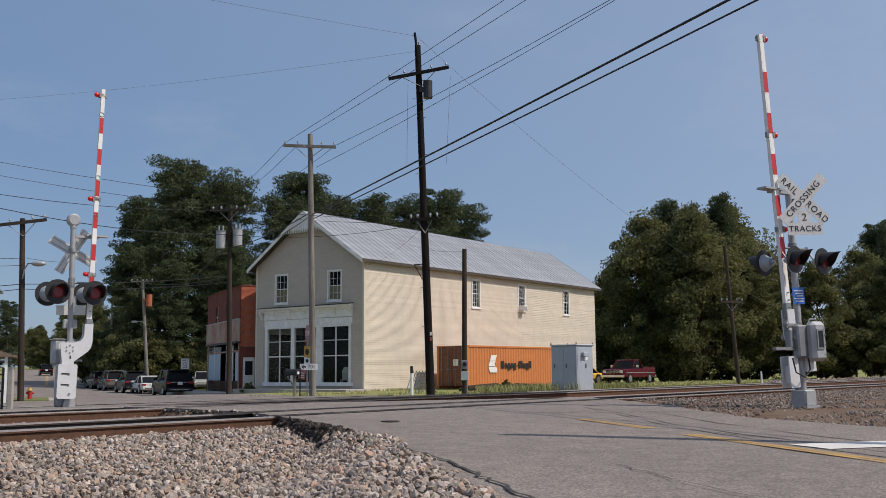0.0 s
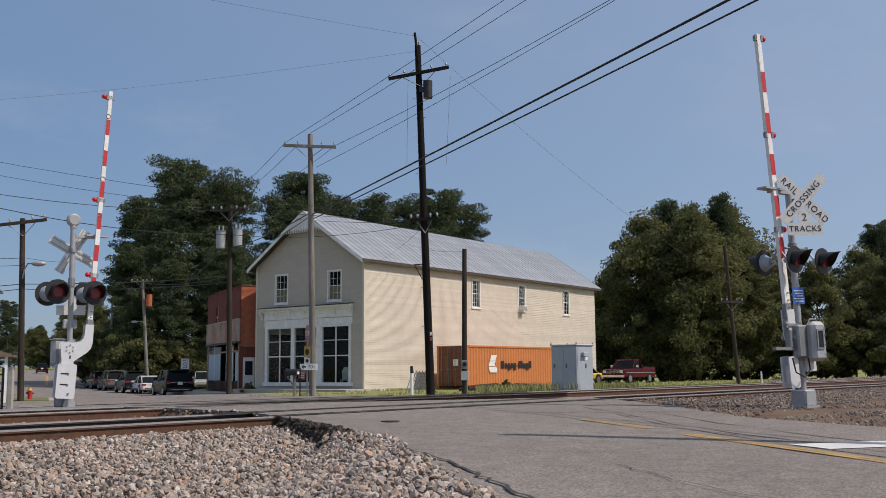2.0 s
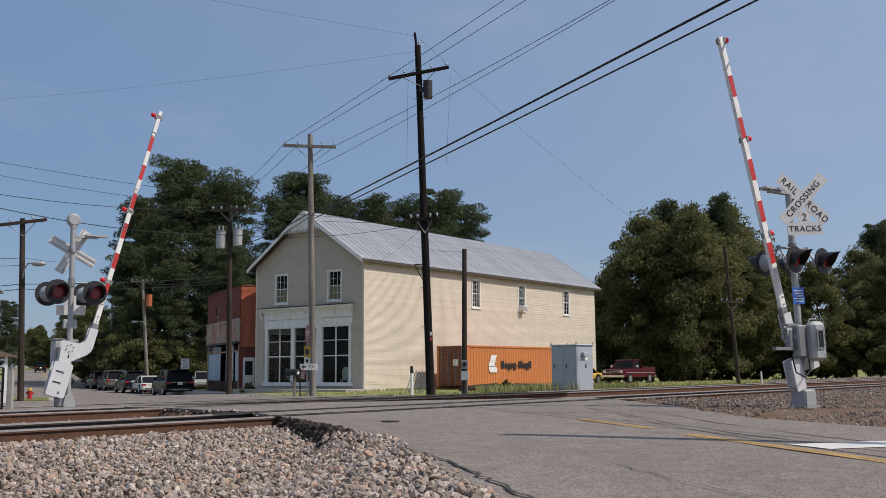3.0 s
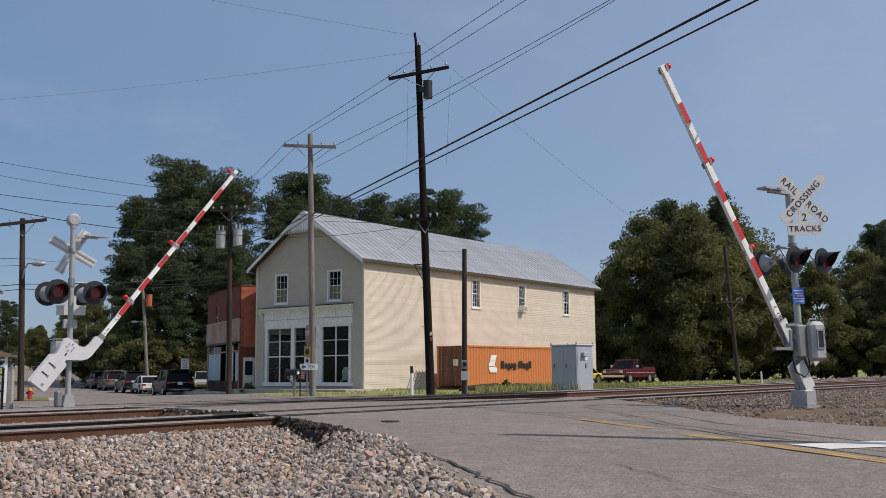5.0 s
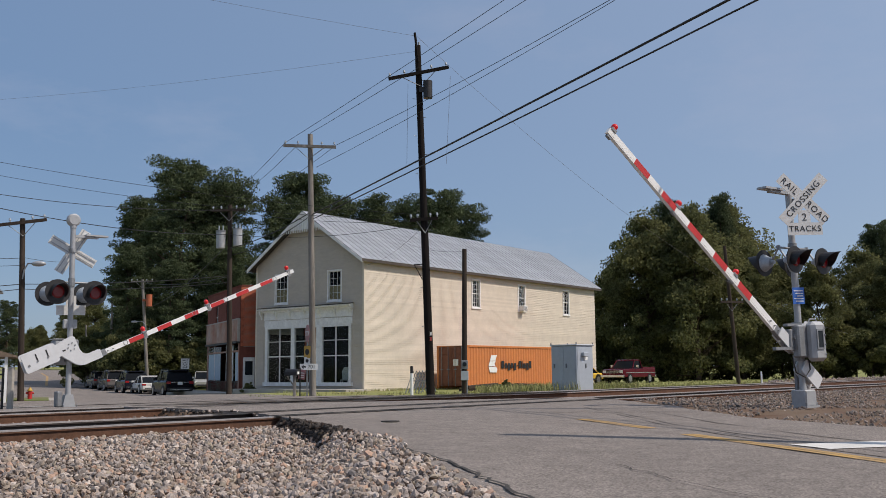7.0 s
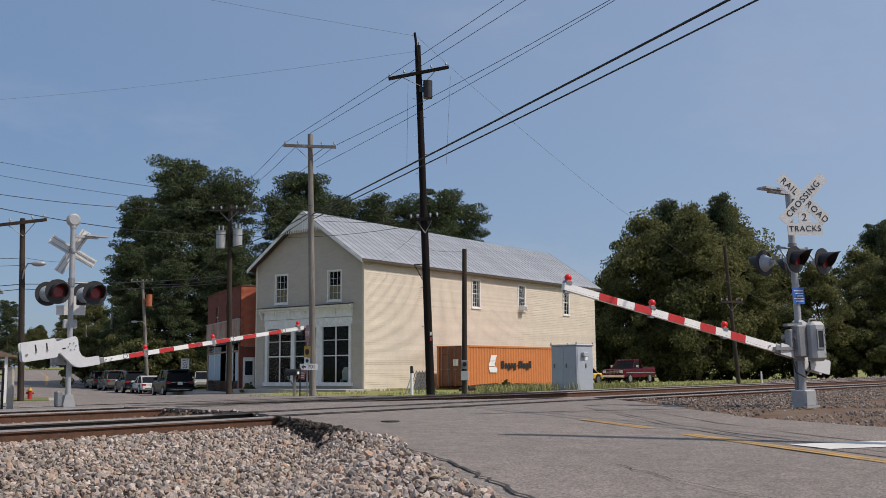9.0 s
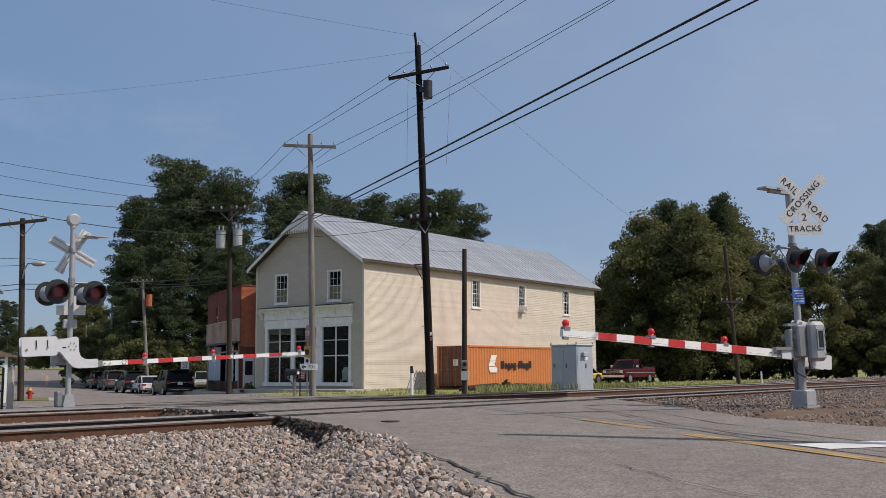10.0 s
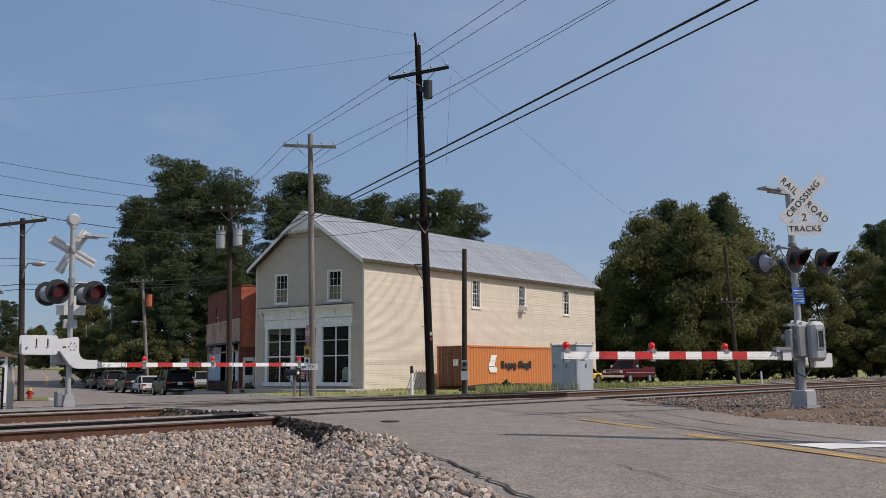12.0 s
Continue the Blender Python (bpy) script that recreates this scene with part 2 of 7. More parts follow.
def prism(bm, poly, d0, d1, plane="xz", m=None):
    """A flat outline in one plane, drawn out from d0 to d1 along the third axis."""
    def at(p, d):
        v = {"xz": (p[0], d, p[1]), "yz": (d, p[0], p[1]), "xy": (p[0], p[1], d)}[plane]
        return m @ Vector(v) if m else v
    lo, hi = [bm.verts.new(at(p, d0)) for p in poly], [bm.verts.new(at(p, d1)) for p in poly]
    fs = [bm.faces.new(lo), bm.faces.new(hi[::-1])]
    n = len(poly)
    for i in range(n):
        fs.append(bm.faces.new((lo[i], hi[i], hi[(i + 1) % n], lo[(i + 1) % n])))
    bmesh.ops.recalc_face_normals(bm, faces=fs)
    return bm

def B():
    return bmesh.new()

# Track frame: s runs along the rails, n across them towards the viewer.
TA = radians(39.5)
TS, TN = Vector((math.sin(TA), math.cos(TA), 0)), Vector((math.cos(TA), -math.sin(TA), 0))
PROFILE = ((-900, 6.0), (-400, 4.0), (-190, 1.3), (-110, -0.30), (-85, -0.86), (-62, -0.96), (-50, -0.78), (-42, -0.38), (-31, -0.38), (-24, -0.18), (-19.4, -0.02), (-11.0, -0.02), (-2.6, -0.16), (5, -0.34), (40, -0.5), (900, -1.0))

def zp(n):
    for (a, za), (b, zb) in zip(PROFILE, PROFILE[1:]):
        if n <= b:
            return za + (zb - za) * (n - a) / (b - a)
    return PROFILE[-1][1]

def TP(s, n, z=0.0):
    p = TS * s + TN * n
    return Vector((p.x, p.y, z))

def gz(x, y):
    return zp(x * TN.x + y * TN.y)

TRACK = Matrix.Rotation(radians(90) - TA, 4, "Z")   # local x along the rails, local y = -n

# ---- ground, road, ballast, rails ----
RC, RD = Vector((4.05, 9.0, 0)), Vector((-0.388, 0.922, 0))
RN = Vector((0.922, 0.388, 0))

LEFT_EDGE = ((-12, -5.6), (-1.0, -4.60), (0.7, -4.2), (2.3, -3.82), (3.3, -3.6), (5.6, -3.5), (7.6, -3.55), (10.7, -3.62), (13, -4.5), (15.3, -5.5))
RIGHT_EDGE = ((-12, 3.4), (3.3, 3.35), (5.4, 3.2), (7.3, 3.65), (9.2, 4.4), (12, 5.0), (15.3, 6.0))
CENTRE = ((-8, -1.0), (-0.2, -0.30), (1.2, -0.14), (2.8, 0.0), (4.3, 0.25), (6.3, 0.44))

def along(line, t):
    for (a, ua), (b, ub) in zip(line, line[1:]):
        if t <= b:
            return ua + (ub - ua) * (t - a) / (b - a)
    return line[-1][1]

def off_road(s, n):
    """Height of the bare ground beside and under the road."""
    p = TP(s, n)
    u = (p - RC).dot(RN)
    bed = zp(n) - 0.05
    if -20.6 < n < -10.9:
        bed = -0.20
    left = zp(n) - 0.05
    if n > -11.0:
        left = -0.185 - min(0.27, max(0, (n + 11.0)) * 0.080)
    if n > -10.9:
        reach = min(2.7, 0.25 + max(0.0, n + 9.4) * 0.50)   # the drop at the road's edge is sharp by the rails
        k = min(1.0, max(0.0, (u - along(LEFT_EDGE, (p - RC).dot(RD)) + reach) / (reach - 0.1)))
        k = k * k * (3 - 2 * k)
        k2 = 0.06 * math.exp(-((u - 5.5) / 1.6) ** 2)
        bed = left * (1 - k) + (zp(n) - 0.015 * (u < 0) - 0.04 * (u > 0) + (k2 if u > 3.2 else 0)) * k
    elif n > -20.6:
        k = min(1.0, max(0.0, (u - along(LEFT_EDGE, (p - RC).dot(RD)) + 0.15) / 0.12))
        bed = -0.20 + 0.15 * k * k * (3 - 2 * k) * (u < 0)
    return bed

def ground():
    bm = B()
    ss = [-900, -500, -250, -140, -90, -60, -40, -30, -22] + [x * 0.3 for x in range(-60, 170)] + [54, 60, 70, 85, 100, 130, 180, 250, 400, 600, 900]
    ns = [-900, -600, -400, -250, -190, -150, -130, -110, -95, -85, -75, -68, -62, -55, -48, -42, -38, -34, -31, -28, -26, -24, -23] + [x * 0.2 for x in range(-110, 24)] + [6, 9, 14, 25, 40, 80, 200, 500, 900]
    ss, ns = sorted({*ss, *[6.5 + k * 0.1 for k in range(56)]}), sorted({*ns, *[-12.0 + k * 0.1 for k in range(51)]})
    ss, ns = [[a for a, b in zip(v, [*v[1:], 1e9]) if b - a > 0.02] for v in (ss, ns)]
    rows = [[bm.verts.new((s, -n, off_road(s, n) + (noise.noise((s * 0.7, n * 0.7, 0)) * 0.02 if abs(s) < 60 else 0))) for n in ns] for s in ss]
    for a, b in zip(rows, rows[1:]):
        for i in range(len(ns) - 1):
            bm.faces.new((a[i], a[i + 1], b[i + 1], b[i]))
    bm.normal_update()
    bm.faces.ensure_lookup_table()
    if bm.faces[0].normal.z < 0:
        bmesh.ops.reverse_faces(bm, faces=bm.faces[:])
    return solo("ground", bm, M["ground"], "dry grass and dirt ground falling away from the tracks", "ground", TRACK, kind="structure", smooth=True)

def sheet(bm, outline_left, outline_right, lift, thick=0.12):
    """A slab of paving between two edge lines of equal length, on the road's profile."""
    top, low = [], []
    for a, b in zip(outline_left, outline_right):
        a, b = Vector((*a, 0)), Vector((*b, 0))
        m = 10
        pts = [a.lerp(b, k / m) for k in range(m + 1)]
        top.append([bm.verts.new((p.x, p.y, gz(p.x, p.y) + lift + 0.010 * noise.noise((p.x * 0.8, p.y * 0.8, 3)))) for p in pts])
        low.append((bm.verts.new((a.x, a.y, gz(a.x, a.y) + lift - thick)), bm.verts.new((b.x, b.y, gz(b.x, b.y) + lift - thick))))
    for i in range(len(top) - 1):
        for k in range(10):
            bm.faces.new((top[i][k], top[i][k + 1], top[i + 1][k + 1], top[i + 1][k]))
        bm.faces.new((top[i][0], top[i + 1][0], low[i + 1][0], low[i][0]))
        bm.faces.new((top[i][-1], low[i][1], low[i + 1][1], top[i + 1][-1]))
    return bm

def road_line(t0, t1, step, off, jag=0.0, seed=0.0):
    out, t = [], t0
    while t <= t1 + 1e-6:
        p = RC + RD * t + RN * (off + jag * (noise.noise((t * 0.9, seed, 0)) + 0.5 * noise.noise((t * 3.1, seed, 5))))
        out.append((p.x, p.y)); t += step
    return out

def edge_line(line, t0, t1, step, jag=0.0, seed=0.0, shift=0.0):
    out, t = [], t0
    while t <= t1 + 1e-6:
        p = RC + RD * t + RN * (along(line, t) + shift + jag * (noise.noise((t * 0.9, seed, 0)) + 0.6 * noise.noise((t * 3.7, seed, 5))))
        out.append((p.x, p.y)); t += step
    return out

def roads():
    bm = B()
    sheet(bm, edge_line(LEFT_EDGE, -12, 15.2, 0.12, 0.10, 1.0), edge_line(RIGHT_EDGE, -12, 15.2, 0.12, 0.10, 7.0), 0.02)
    road = solo("road", bm, M["asphalt"], "worn grey asphalt road with a broken edge, crossing the rails", "road", kind="structure")
    # paved yard between the tracks and the shops, and the street that leads away
    bm = B()
    l, r = [], []
    for k in range(46):
        n = -18.6 - k * 0.5
        l.append(TP(-13 - k * 0.45, n)[:2]); r.append(TP(21.5 + k * 0.22, n)[:2])
    sheet(bm, l, r, 0.012)
    solo("street_junction", bm, M["asphalt"], "patched grey asphalt where the streets meet behind the tracks", "road", kind="structure")
    bm = B()
    ctr = [(-9.0, 33), (-13.5, 41), (-16.5, 46), (-20, 54), (-24, 62), (-28, 71), (-33, 83), (-38.5, 96), (-44.5, 110), (-52, 128), (-62, 152), (-75, 182), (-92, 221), (-104, 241), (-126, 256), (-160, 262)]
    sheet(bm, [(x - 4.6, y - 1.9) for x, y in ctr], [(x + 7.2, y + 3.0) for x, y in ctr], 0.03)
    solo("street", bm, M["asphalt"], "straight grey asphalt street rising into the distance", "street", kind="structure")
    return road

def flat_mark(name, pts, w, material, label, lift=0.03):
    bm = B()
    vs = []
    for k, p in enumerate(pts):
        d = Vector(pts[min(k + 1, len(pts) - 1)]) - Vector(pts[max(0, k - 1)])
        d = Vector((d.x, d.y)).normalized(); q = Vector((-d.y, d.x)) * w / 2
        row = []
        for sgn in (1, -1):
            x, y = p[0] + sgn * q.x, p[1] + sgn * q.y
            row.append(bm.verts.new((x, y, gz(x, y) + lift)))
        vs.append(row)
    for a, b in zip(vs, vs[1:]):
        bm.faces.new((a[1], b[1], b[0], a[0]))
    return solo(name, bm, material, label, "road marking", kind="structure")

RAIL = [(-0.075, 0), (0.075, 0), (0.075, 0.012), (0.012, 0.03), (0.012, 0.13), (0.036, 0.142), (0.036, 0.172), (0.026, 0.18), (-0.026, 0.18), (-0.036, 0.172), (-0.036, 0.142), (-0.012, 0.13), (-0.012, 0.03), (-0.075, 0.012)]

def tracks():
    for cn, grp in ((-12.60, "near"), (-17.55, "far")):
        tr = thing("railway_track", TRACK @ pose(0, -cn, 0), "rusty steel railway track on wooden ties in grey ballast", "railway track", "two tracks")
        for dn in (-0.753, 0.753):
            bm = B()
            prism(bm, RAIL, -70, 160, "yz", pose(0, dn, -0.18))
            r = part("rail", bm, M["rust"] if dn < 0 else M["rail_dark"], tr, "rust brown steel rail" if dn < 0 else "dark greasy steel rail")
            bm = B()
            bx(bm, -70, 160, dn - 0.038, dn + 0.038, -0.018, 0.0035)
            part("railhead", bm, M["railhead"], r, "bright worn top of the rail")
        tie = None
        for k in range(-10, 130):
            s = k * 0.52 - 4.0
            if tie is None:
                bm = B(); bx(bm, -0.11, 0.11, -1.3, 1.3, -0.36, -0.185, bevel=0.01)
                tie = part("tie", bm, M["tie"], tr, "dark weathered wooden tie")
                tie.location = (s, 0, 0)
            else:
                t = new("tie", tie.data); t.parent = tr; t.location = (s, random.uniform(-0.03, 0.03), random.uniform(-0.008, 0.004))
                t.rotation_euler = (0, 0, random.uniform(-0.01, 0.01))

def stones(name, spots, size, material, label):
    """Many small angular stones joined into one mesh."""
    ico = bmesh.new(); bmesh.ops.create_icosphere(ico, subdivisions=1, radius=1.0)
    base = np.array([v.co[:] for v in ico.verts]); faces = np.array([[v.index for v in f.verts] for f in ico.faces]); ico.free()
    rng = np.random.default_rng(5)
    V, Fc = [], []
    for k, (x, y, z) in enumerate(spots):
        sc = size * rng.uniform(0.6, 1.5) * rng.uniform(0.5, 1.35, 3)
        q, _ = np.linalg.qr(rng.normal(size=(3, 3)))
        v = base * rng.uniform(0.60, 1.28, (len(base), 1)) * sc
        V.append(v @ q + (x, y, z)); Fc.append(faces + k * len(base))
    me = bpy.data.meshes.new(name)
    me.from_pydata(np.vstack(V).tolist(), [], np.vstack(Fc).tolist())
    me.materials.append(material)
    ob = new(name, me)
    return tagged(ob, label, "gravel", kind="stuff")

def ballast():
    rng = random.Random(3)
    spots = []
    def scatter(s0, s1, n0, n1, dens, keep=lambda p, u: True, lift=0.0):
        for _ in range(int((s1 - s0) * (n1 - n0) * dens)):
            s, n = rng.uniform(s0, s1), rng.uniform(n0, n1)
            p = TP(s, n); u = (p - RC).dot(RN)
            if keep(p, u):
                spots.append((p.x, p.y, off_road(s, n) + lift + rng.uniform(-0.026, 0.040)))
    left = lambda p, u: u < along(LEFT_EDGE, (p - RC).dot(RD)) + 0.05 + 0.25 * noise.noise((p.x * 2, p.y * 2, 0))
    clear = lambda p, u: left(p, u) and (p.x * TN.x + p.y * TN.y > -8.2 or u < along(LEFT_EDGE, (p - RC).dot(RD)) - 0.20)
    scatter(-1.5, 13.0, -11.75, -3.2, 560, clear, 0.024)
    scatter(2, 13, -18.6, -11.9, 60, left)
    stones("ballast_stones", spots, 0.0265, M["stone"], "loose grey crushed stone ballast beside the rails")
    spots.clear()
    # broken asphalt at the rails' end
    scatter(7.0, 11.5, -11.6, -7.4, 1500, lambda p, u: -0.30 < u - along(LEFT_EDGE, (p - RC).dot(RD)) < -0.03)
    scatter(10.5, 14.0, -17.6, -14.2, 170, lambda p, u: -0.60 < u - along(LEFT_EDGE, (p - RC).dot(RD)) < 0.05, 0.0)
    stones("asphalt_rubble", spots, 0.026, M["rubble"], "crumbled black asphalt at the road's edge")
    spots.clear()
    right = lambda p, u: u > along(RIGHT_EDGE, (p - RC).dot(RD)) + 0.1
    scatter(10, 40, -11.6, -8.9, 110, right)
    scatter(9, 30, -8.9, -4.0, 85, lambda p, u: right(p, u) and noise.noise((p.x * 0.5, p.y * 0.5, 9)) > -0.2)
    scatter(30, 75, -20.0, -9.5, 14, right)
    stones("shoulder_stones", spots, 0.021, M["stone_brown"], "scattered dusty brown crushed stone on the dirt shoulder")

def far_ballast():
    """A pale ridge of fresh stone behind the far track."""
    rng = random.Random(13)
    spots = []
    for _ in range(3600):
        s, n = rng.uniform(53, 100), rng.gauss(-20.6, 0.45)
        p = TP(s, n)
        spots.append((p.x, p.y, off_road(s, n) + 0.20 * math.exp(-((n + 20.6) / 0.6) ** 2) * rng.random()))
    stones("far_ballast", spots, 0.05, M["stone"], "low pale ridge of crushed stone behind the far track")

def ground_material():
    """Grass away from the tracks, dirt and fine gravel along them, by distance across the rails."""
    m = mat("ground", (0.21, 0.245, 0.07), 0.95, vary=0.3, scale=0.12, bump=0.02, fine=9, second=(0.27, 0.25, 0.10))
    nt = m.node_tree; N, Lk = nt.nodes, nt.links
    tc = N.new("ShaderNodeTexCoord"); sep = N.new("ShaderNodeSeparateXYZ"); Lk.new(tc.outputs["Object"], sep.inputs["Vector"])
    nz = N.new("ShaderNodeTexNoise"); nz.inputs["Scale"].default_value = 0.6; nz.inputs["Detail"].default_value = 6; Lk.new(tc.outputs["Object"], nz.inputs["Vector"])
    ad = N.new("ShaderNodeMath"); ad.operation = "MULTIPLY_ADD"; Lk.new(nz.outputs["Fac"], ad.inputs[0]); ad.inputs[1].default_value = 6.0
    Lk.new(sep.outputs["Y"], ad.inputs[2])
    mr = N.new("ShaderNodeMapRange"); mr.inputs["From Min"].default_value, mr.inputs["From Max"].default_value = 24.0, 26.0
    Lk.new(ad.outputs["Value"], mr.inputs["Value"])
    n2 = N.new("ShaderNodeTexNoise"); n2.inputs["Scale"].default_value = 1.3; n2.inputs["Detail"].default_value = 8; Lk.new(tc.outputs["Object"], n2.inputs["Vector"])
    rp = N.new("ShaderNodeValToRGB"); e = rp.color_ramp.elements
    # Dirt tones, lowered to hold the shade in the gaps between ballast stones.
    e[0].position, e[0].color, e[1].position, e[1].color = 0.35, (0.12, 0.070, 0.043, 1), 0.62, (0.155, 0.112, 0.080, 1)
    Lk.new(n2.outputs["Fac"], rp.inputs["Fac"])
    mix = N.new("ShaderNodeMixRGB"); Lk.new(mr.outputs["Result"], mix.inputs["Fac"]); Lk.new(rp.outputs["Color"], mix.inputs["Color1"])
    b = N["Principled BSDF"]; src = b.inputs["Base Color"].links[0].from_socket
    Lk.new(src, mix.inputs["Color2"]); Lk.new(mix.outputs["Color"], b.inputs["Base Color"])
    return m

M["ground"] = ground_material()
ground()
roads()
for off in (-0.058, 0.058):
    for t0, t1 in ((-8.0, 3.1), (4.1, 6.2)):
        flat_mark("centre_line", edge_line(CENTRE, t0, t1, 0.3, 0.016, 2.0 + off * 30, off), 0.105, M["yellow"], "faded yellow centre line painted on asphalt", 0.026)
M["tyre_mark"] = mat("tyre_mark", (0.185, 0.162, 0.145), 0.9, vary=0.25, scale=1.5, fine=60, second=(0.215, 0.188, 0.168))
for line in (((0.0, 0.02), (1.34, 0.16), (2.71, 0.42), (4.17, 0.69), (6.98, 1.64), (9.5, 2.5)), ((0.0, 0.35), (1.56, 0.60), (3.01, 0.72), (4.65, 1.04), (7.04, 1.80), (9.0, 2.45)), ((1.0, 1.25), (3.0, 1.45), (5.0, 1.9), (8.0, 2.9))):
    flat_mark("tyre_mark", edge_line(line, line[0][0], line[-1][0], 0.25, 0.03, line[1][1]), 0.05, M["tyre_mark"], "thin dark tyre mark curving over the asphalt", 0.0245)
flat_mark("stop_line", road_line(1.2, 1.2, 1, 0.12) + road_line(1.2, 1.2, 1, 1.6) + road_line(1.2, 1.2, 1, 3.2), 0.58, M["paint_white"], "white stop line painted across the lane")
# flangeways and rail tops in the paved crossing
for cn in (-12.60, -17.55):
    for dn in (-0.753, 0.753):
        pts = [TP(s, cn + dn)[:2] for s in np.arange(10.2 + (-cn - 12.6) * 0.35, 21.0 + (-cn - 12.6) * 1.1, 0.5)]
        flat_mark("flangeway", pts, 0.25, M["asphalt_dark"], "dark groove beside the rail in the crossing", 0.036)
        flat_mark("rail_top", pts, 0.06, M["rail_dark"], "worn rail top flush with the crossing", 0.041)

def clips():
    """Rusty spikes and tie plates along the rail that faces the road."""
    tr = bpy.data.objects["railway_track"]
    base = None
    for k in range(-6, 38):
        s = k * 0.52 - 4.0 + 8.0
        for off in (-0.09, 0.07):
            if base is None:
                bm = B(); bx(bm, -0.018, 0.018, -0.03, 0.03, 0.0, 0.045); bx(bm, -0.05, 0.05, -0.05, 0.05, -0.02, 0.006)
                base = part("rail_spike", bm, M["rust"], tr)
                ob = base
            else:
                ob = new("rail_spike", base.data); ob.parent = tr
            ob.location = (s + off, -0.753 - 0.085, -0.178)
tracks()
clips()
ballast()
far_ballast()

# ---- white shop building ----
def wall_with_holes(bm, x0, x1, z0, z1, y0, y1, holes, m=None):
    """A wall slab in the local xz plane, thick from y0 to y1, with rectangular holes (xa, xb, za, zb)."""
    xs = sorted({x0, x1, *[h[0] for h in holes], *[h[1] for h in holes]})
    zs = sorted({z0, z1, *[h[2] for h in holes], *[h[3] for h in holes]})
    for xa, xb in zip(xs, xs[1:]):
        run = []
        for za, zb in zip(zs, zs[1:]):
            cx, cz = (xa + xb) / 2, (za + zb) / 2
            if any(h[0] < cx < h[1] and h[2] < cz < h[3] for h in holes):
                run.append(None)
            else:
                run.append((za, zb))
        k = 0
        while k < len(run):
            if run[k]:
                j = k
                while j + 1 < len(run) and run[j + 1]:
                    j += 1
                bx(bm, xa, xb, y0, y1, run[k][0], run[j][1], m)
                k = j + 1
            else:
                k += 1

def laps(bm, span, z0, z1, pitch, y, holes, m=None, depth=0.028):
    """Overlapping clapboards: a wedge a course, broken at the openings. span(z) gives the ends of a course."""
    z = z0
    while z < z1 - 0.01:
        zt = min(z + pitch, z1)
        a, b = span((z + zt) / 2)
        cuts = sorted((h[0], h[1]) for h in holes if h[2] < zt - 0.02 and h[3] > z + 0.02)
        x = a
        for ha, hb in [*cuts, (b, b)]:
            if ha - x > 0.03:
                e, w = min(ha, b), x
                vs = [(w, y, z), (e, y, z), (e, y - depth, z), (w, y - depth, z), (w, y, zt), (e, y, zt), (e, y - 0.004, zt), (w, y - 0.004, zt)]
                v = [bm.verts.new(m @ Vector(c) if m else c) for c in vs]
                for q in ((3, 2, 6, 7), (0, 1, 2, 3), (4, 7, 6, 5), (0, 3, 7, 4), (1, 5, 6, 2)):
                    bm.faces.new([v[i] for i in q])
            x = max(x, hb)
        z = zt

def sash_window(parent, m, w, h, cols, rows, meeting=True, blind=False, label=""):
    """A sash window in its own frame; local x along the wall, y outwards negative, origin at the lower left corner of the opening."""
    win = new("window"); win.parent = parent; win.matrix_local = m
    if label:
        win["label"] = label
    f = B(); c = 0.085
    for a in ((-c, 0, -c, h + c), (w, w + c, -c, h + c), (0, w, h, h + c)):
        bx(f, a[0], a[1], -0.055, 0.03, a[2], a[3])
    bx(f, -c - 0.03, w + c + 0.03, -0.09, 0.03, -c - 0.05, -c + 0.03); bx(f, 0, w, -0.055, 0.03, -c + 0.03, 0)
    fr = part("window_frame", f, M["trim"], win)
    g = B(); bx(g, 0, w, 0.045, 0.051, 0, h)
    part("pane", g, M["glass"], win)
    b = B(); t = 0.018
    for k in range(1, cols):
        bx(b, w * k / cols - t / 2, w * k / cols + t / 2, 0.02, 0.044, 0, h)
    for k in range(1, rows):
        tt = 0.05 if meeting and k * 2 == rows else t
        bx(b, 0, w, 0.018, 0.043, h * k / rows - tt / 2, h * k / rows + tt / 2)
    for a in ((0, 0.04, 0, h), (w - 0.04, w, 0, h), (0.04, w - 0.04, 0, 0.05), (0.04, w - 0.04, h - 0.04, h)):
        bx(b, a[0], a[1], 0.016, 0.042, a[2], a[3])
    part("glazing_bars", b, M["trim"], win)
    if blind:
        s = B(); bx(s, 0.03, w - 0.03, 0.065, 0.075, 0.03, h * 0.5); part("curtain", s, M["curtain"], win, "drawn tan curtain")
    return win

M["curtain"] = mat("curtain", (0.50, 0.37, 0.20), 0.9, vary=0.3, scale=6, streak=(6, 6, 0.3))
# Near-black: the dimness of the rooms is put into this colour.
M["interior_shade"] = mat("interior_shade", (0.035, 0.033, 0.031), 0.9, vary=0.2)

W, LEN, EAVE, RIDGE = 9.25, 28.4, 7.82, 10.95
SHOP = pose(-4.70 - 0.7986 * W, 58.0 + 0.6018 * W, -0.34, 0, 0, -37)

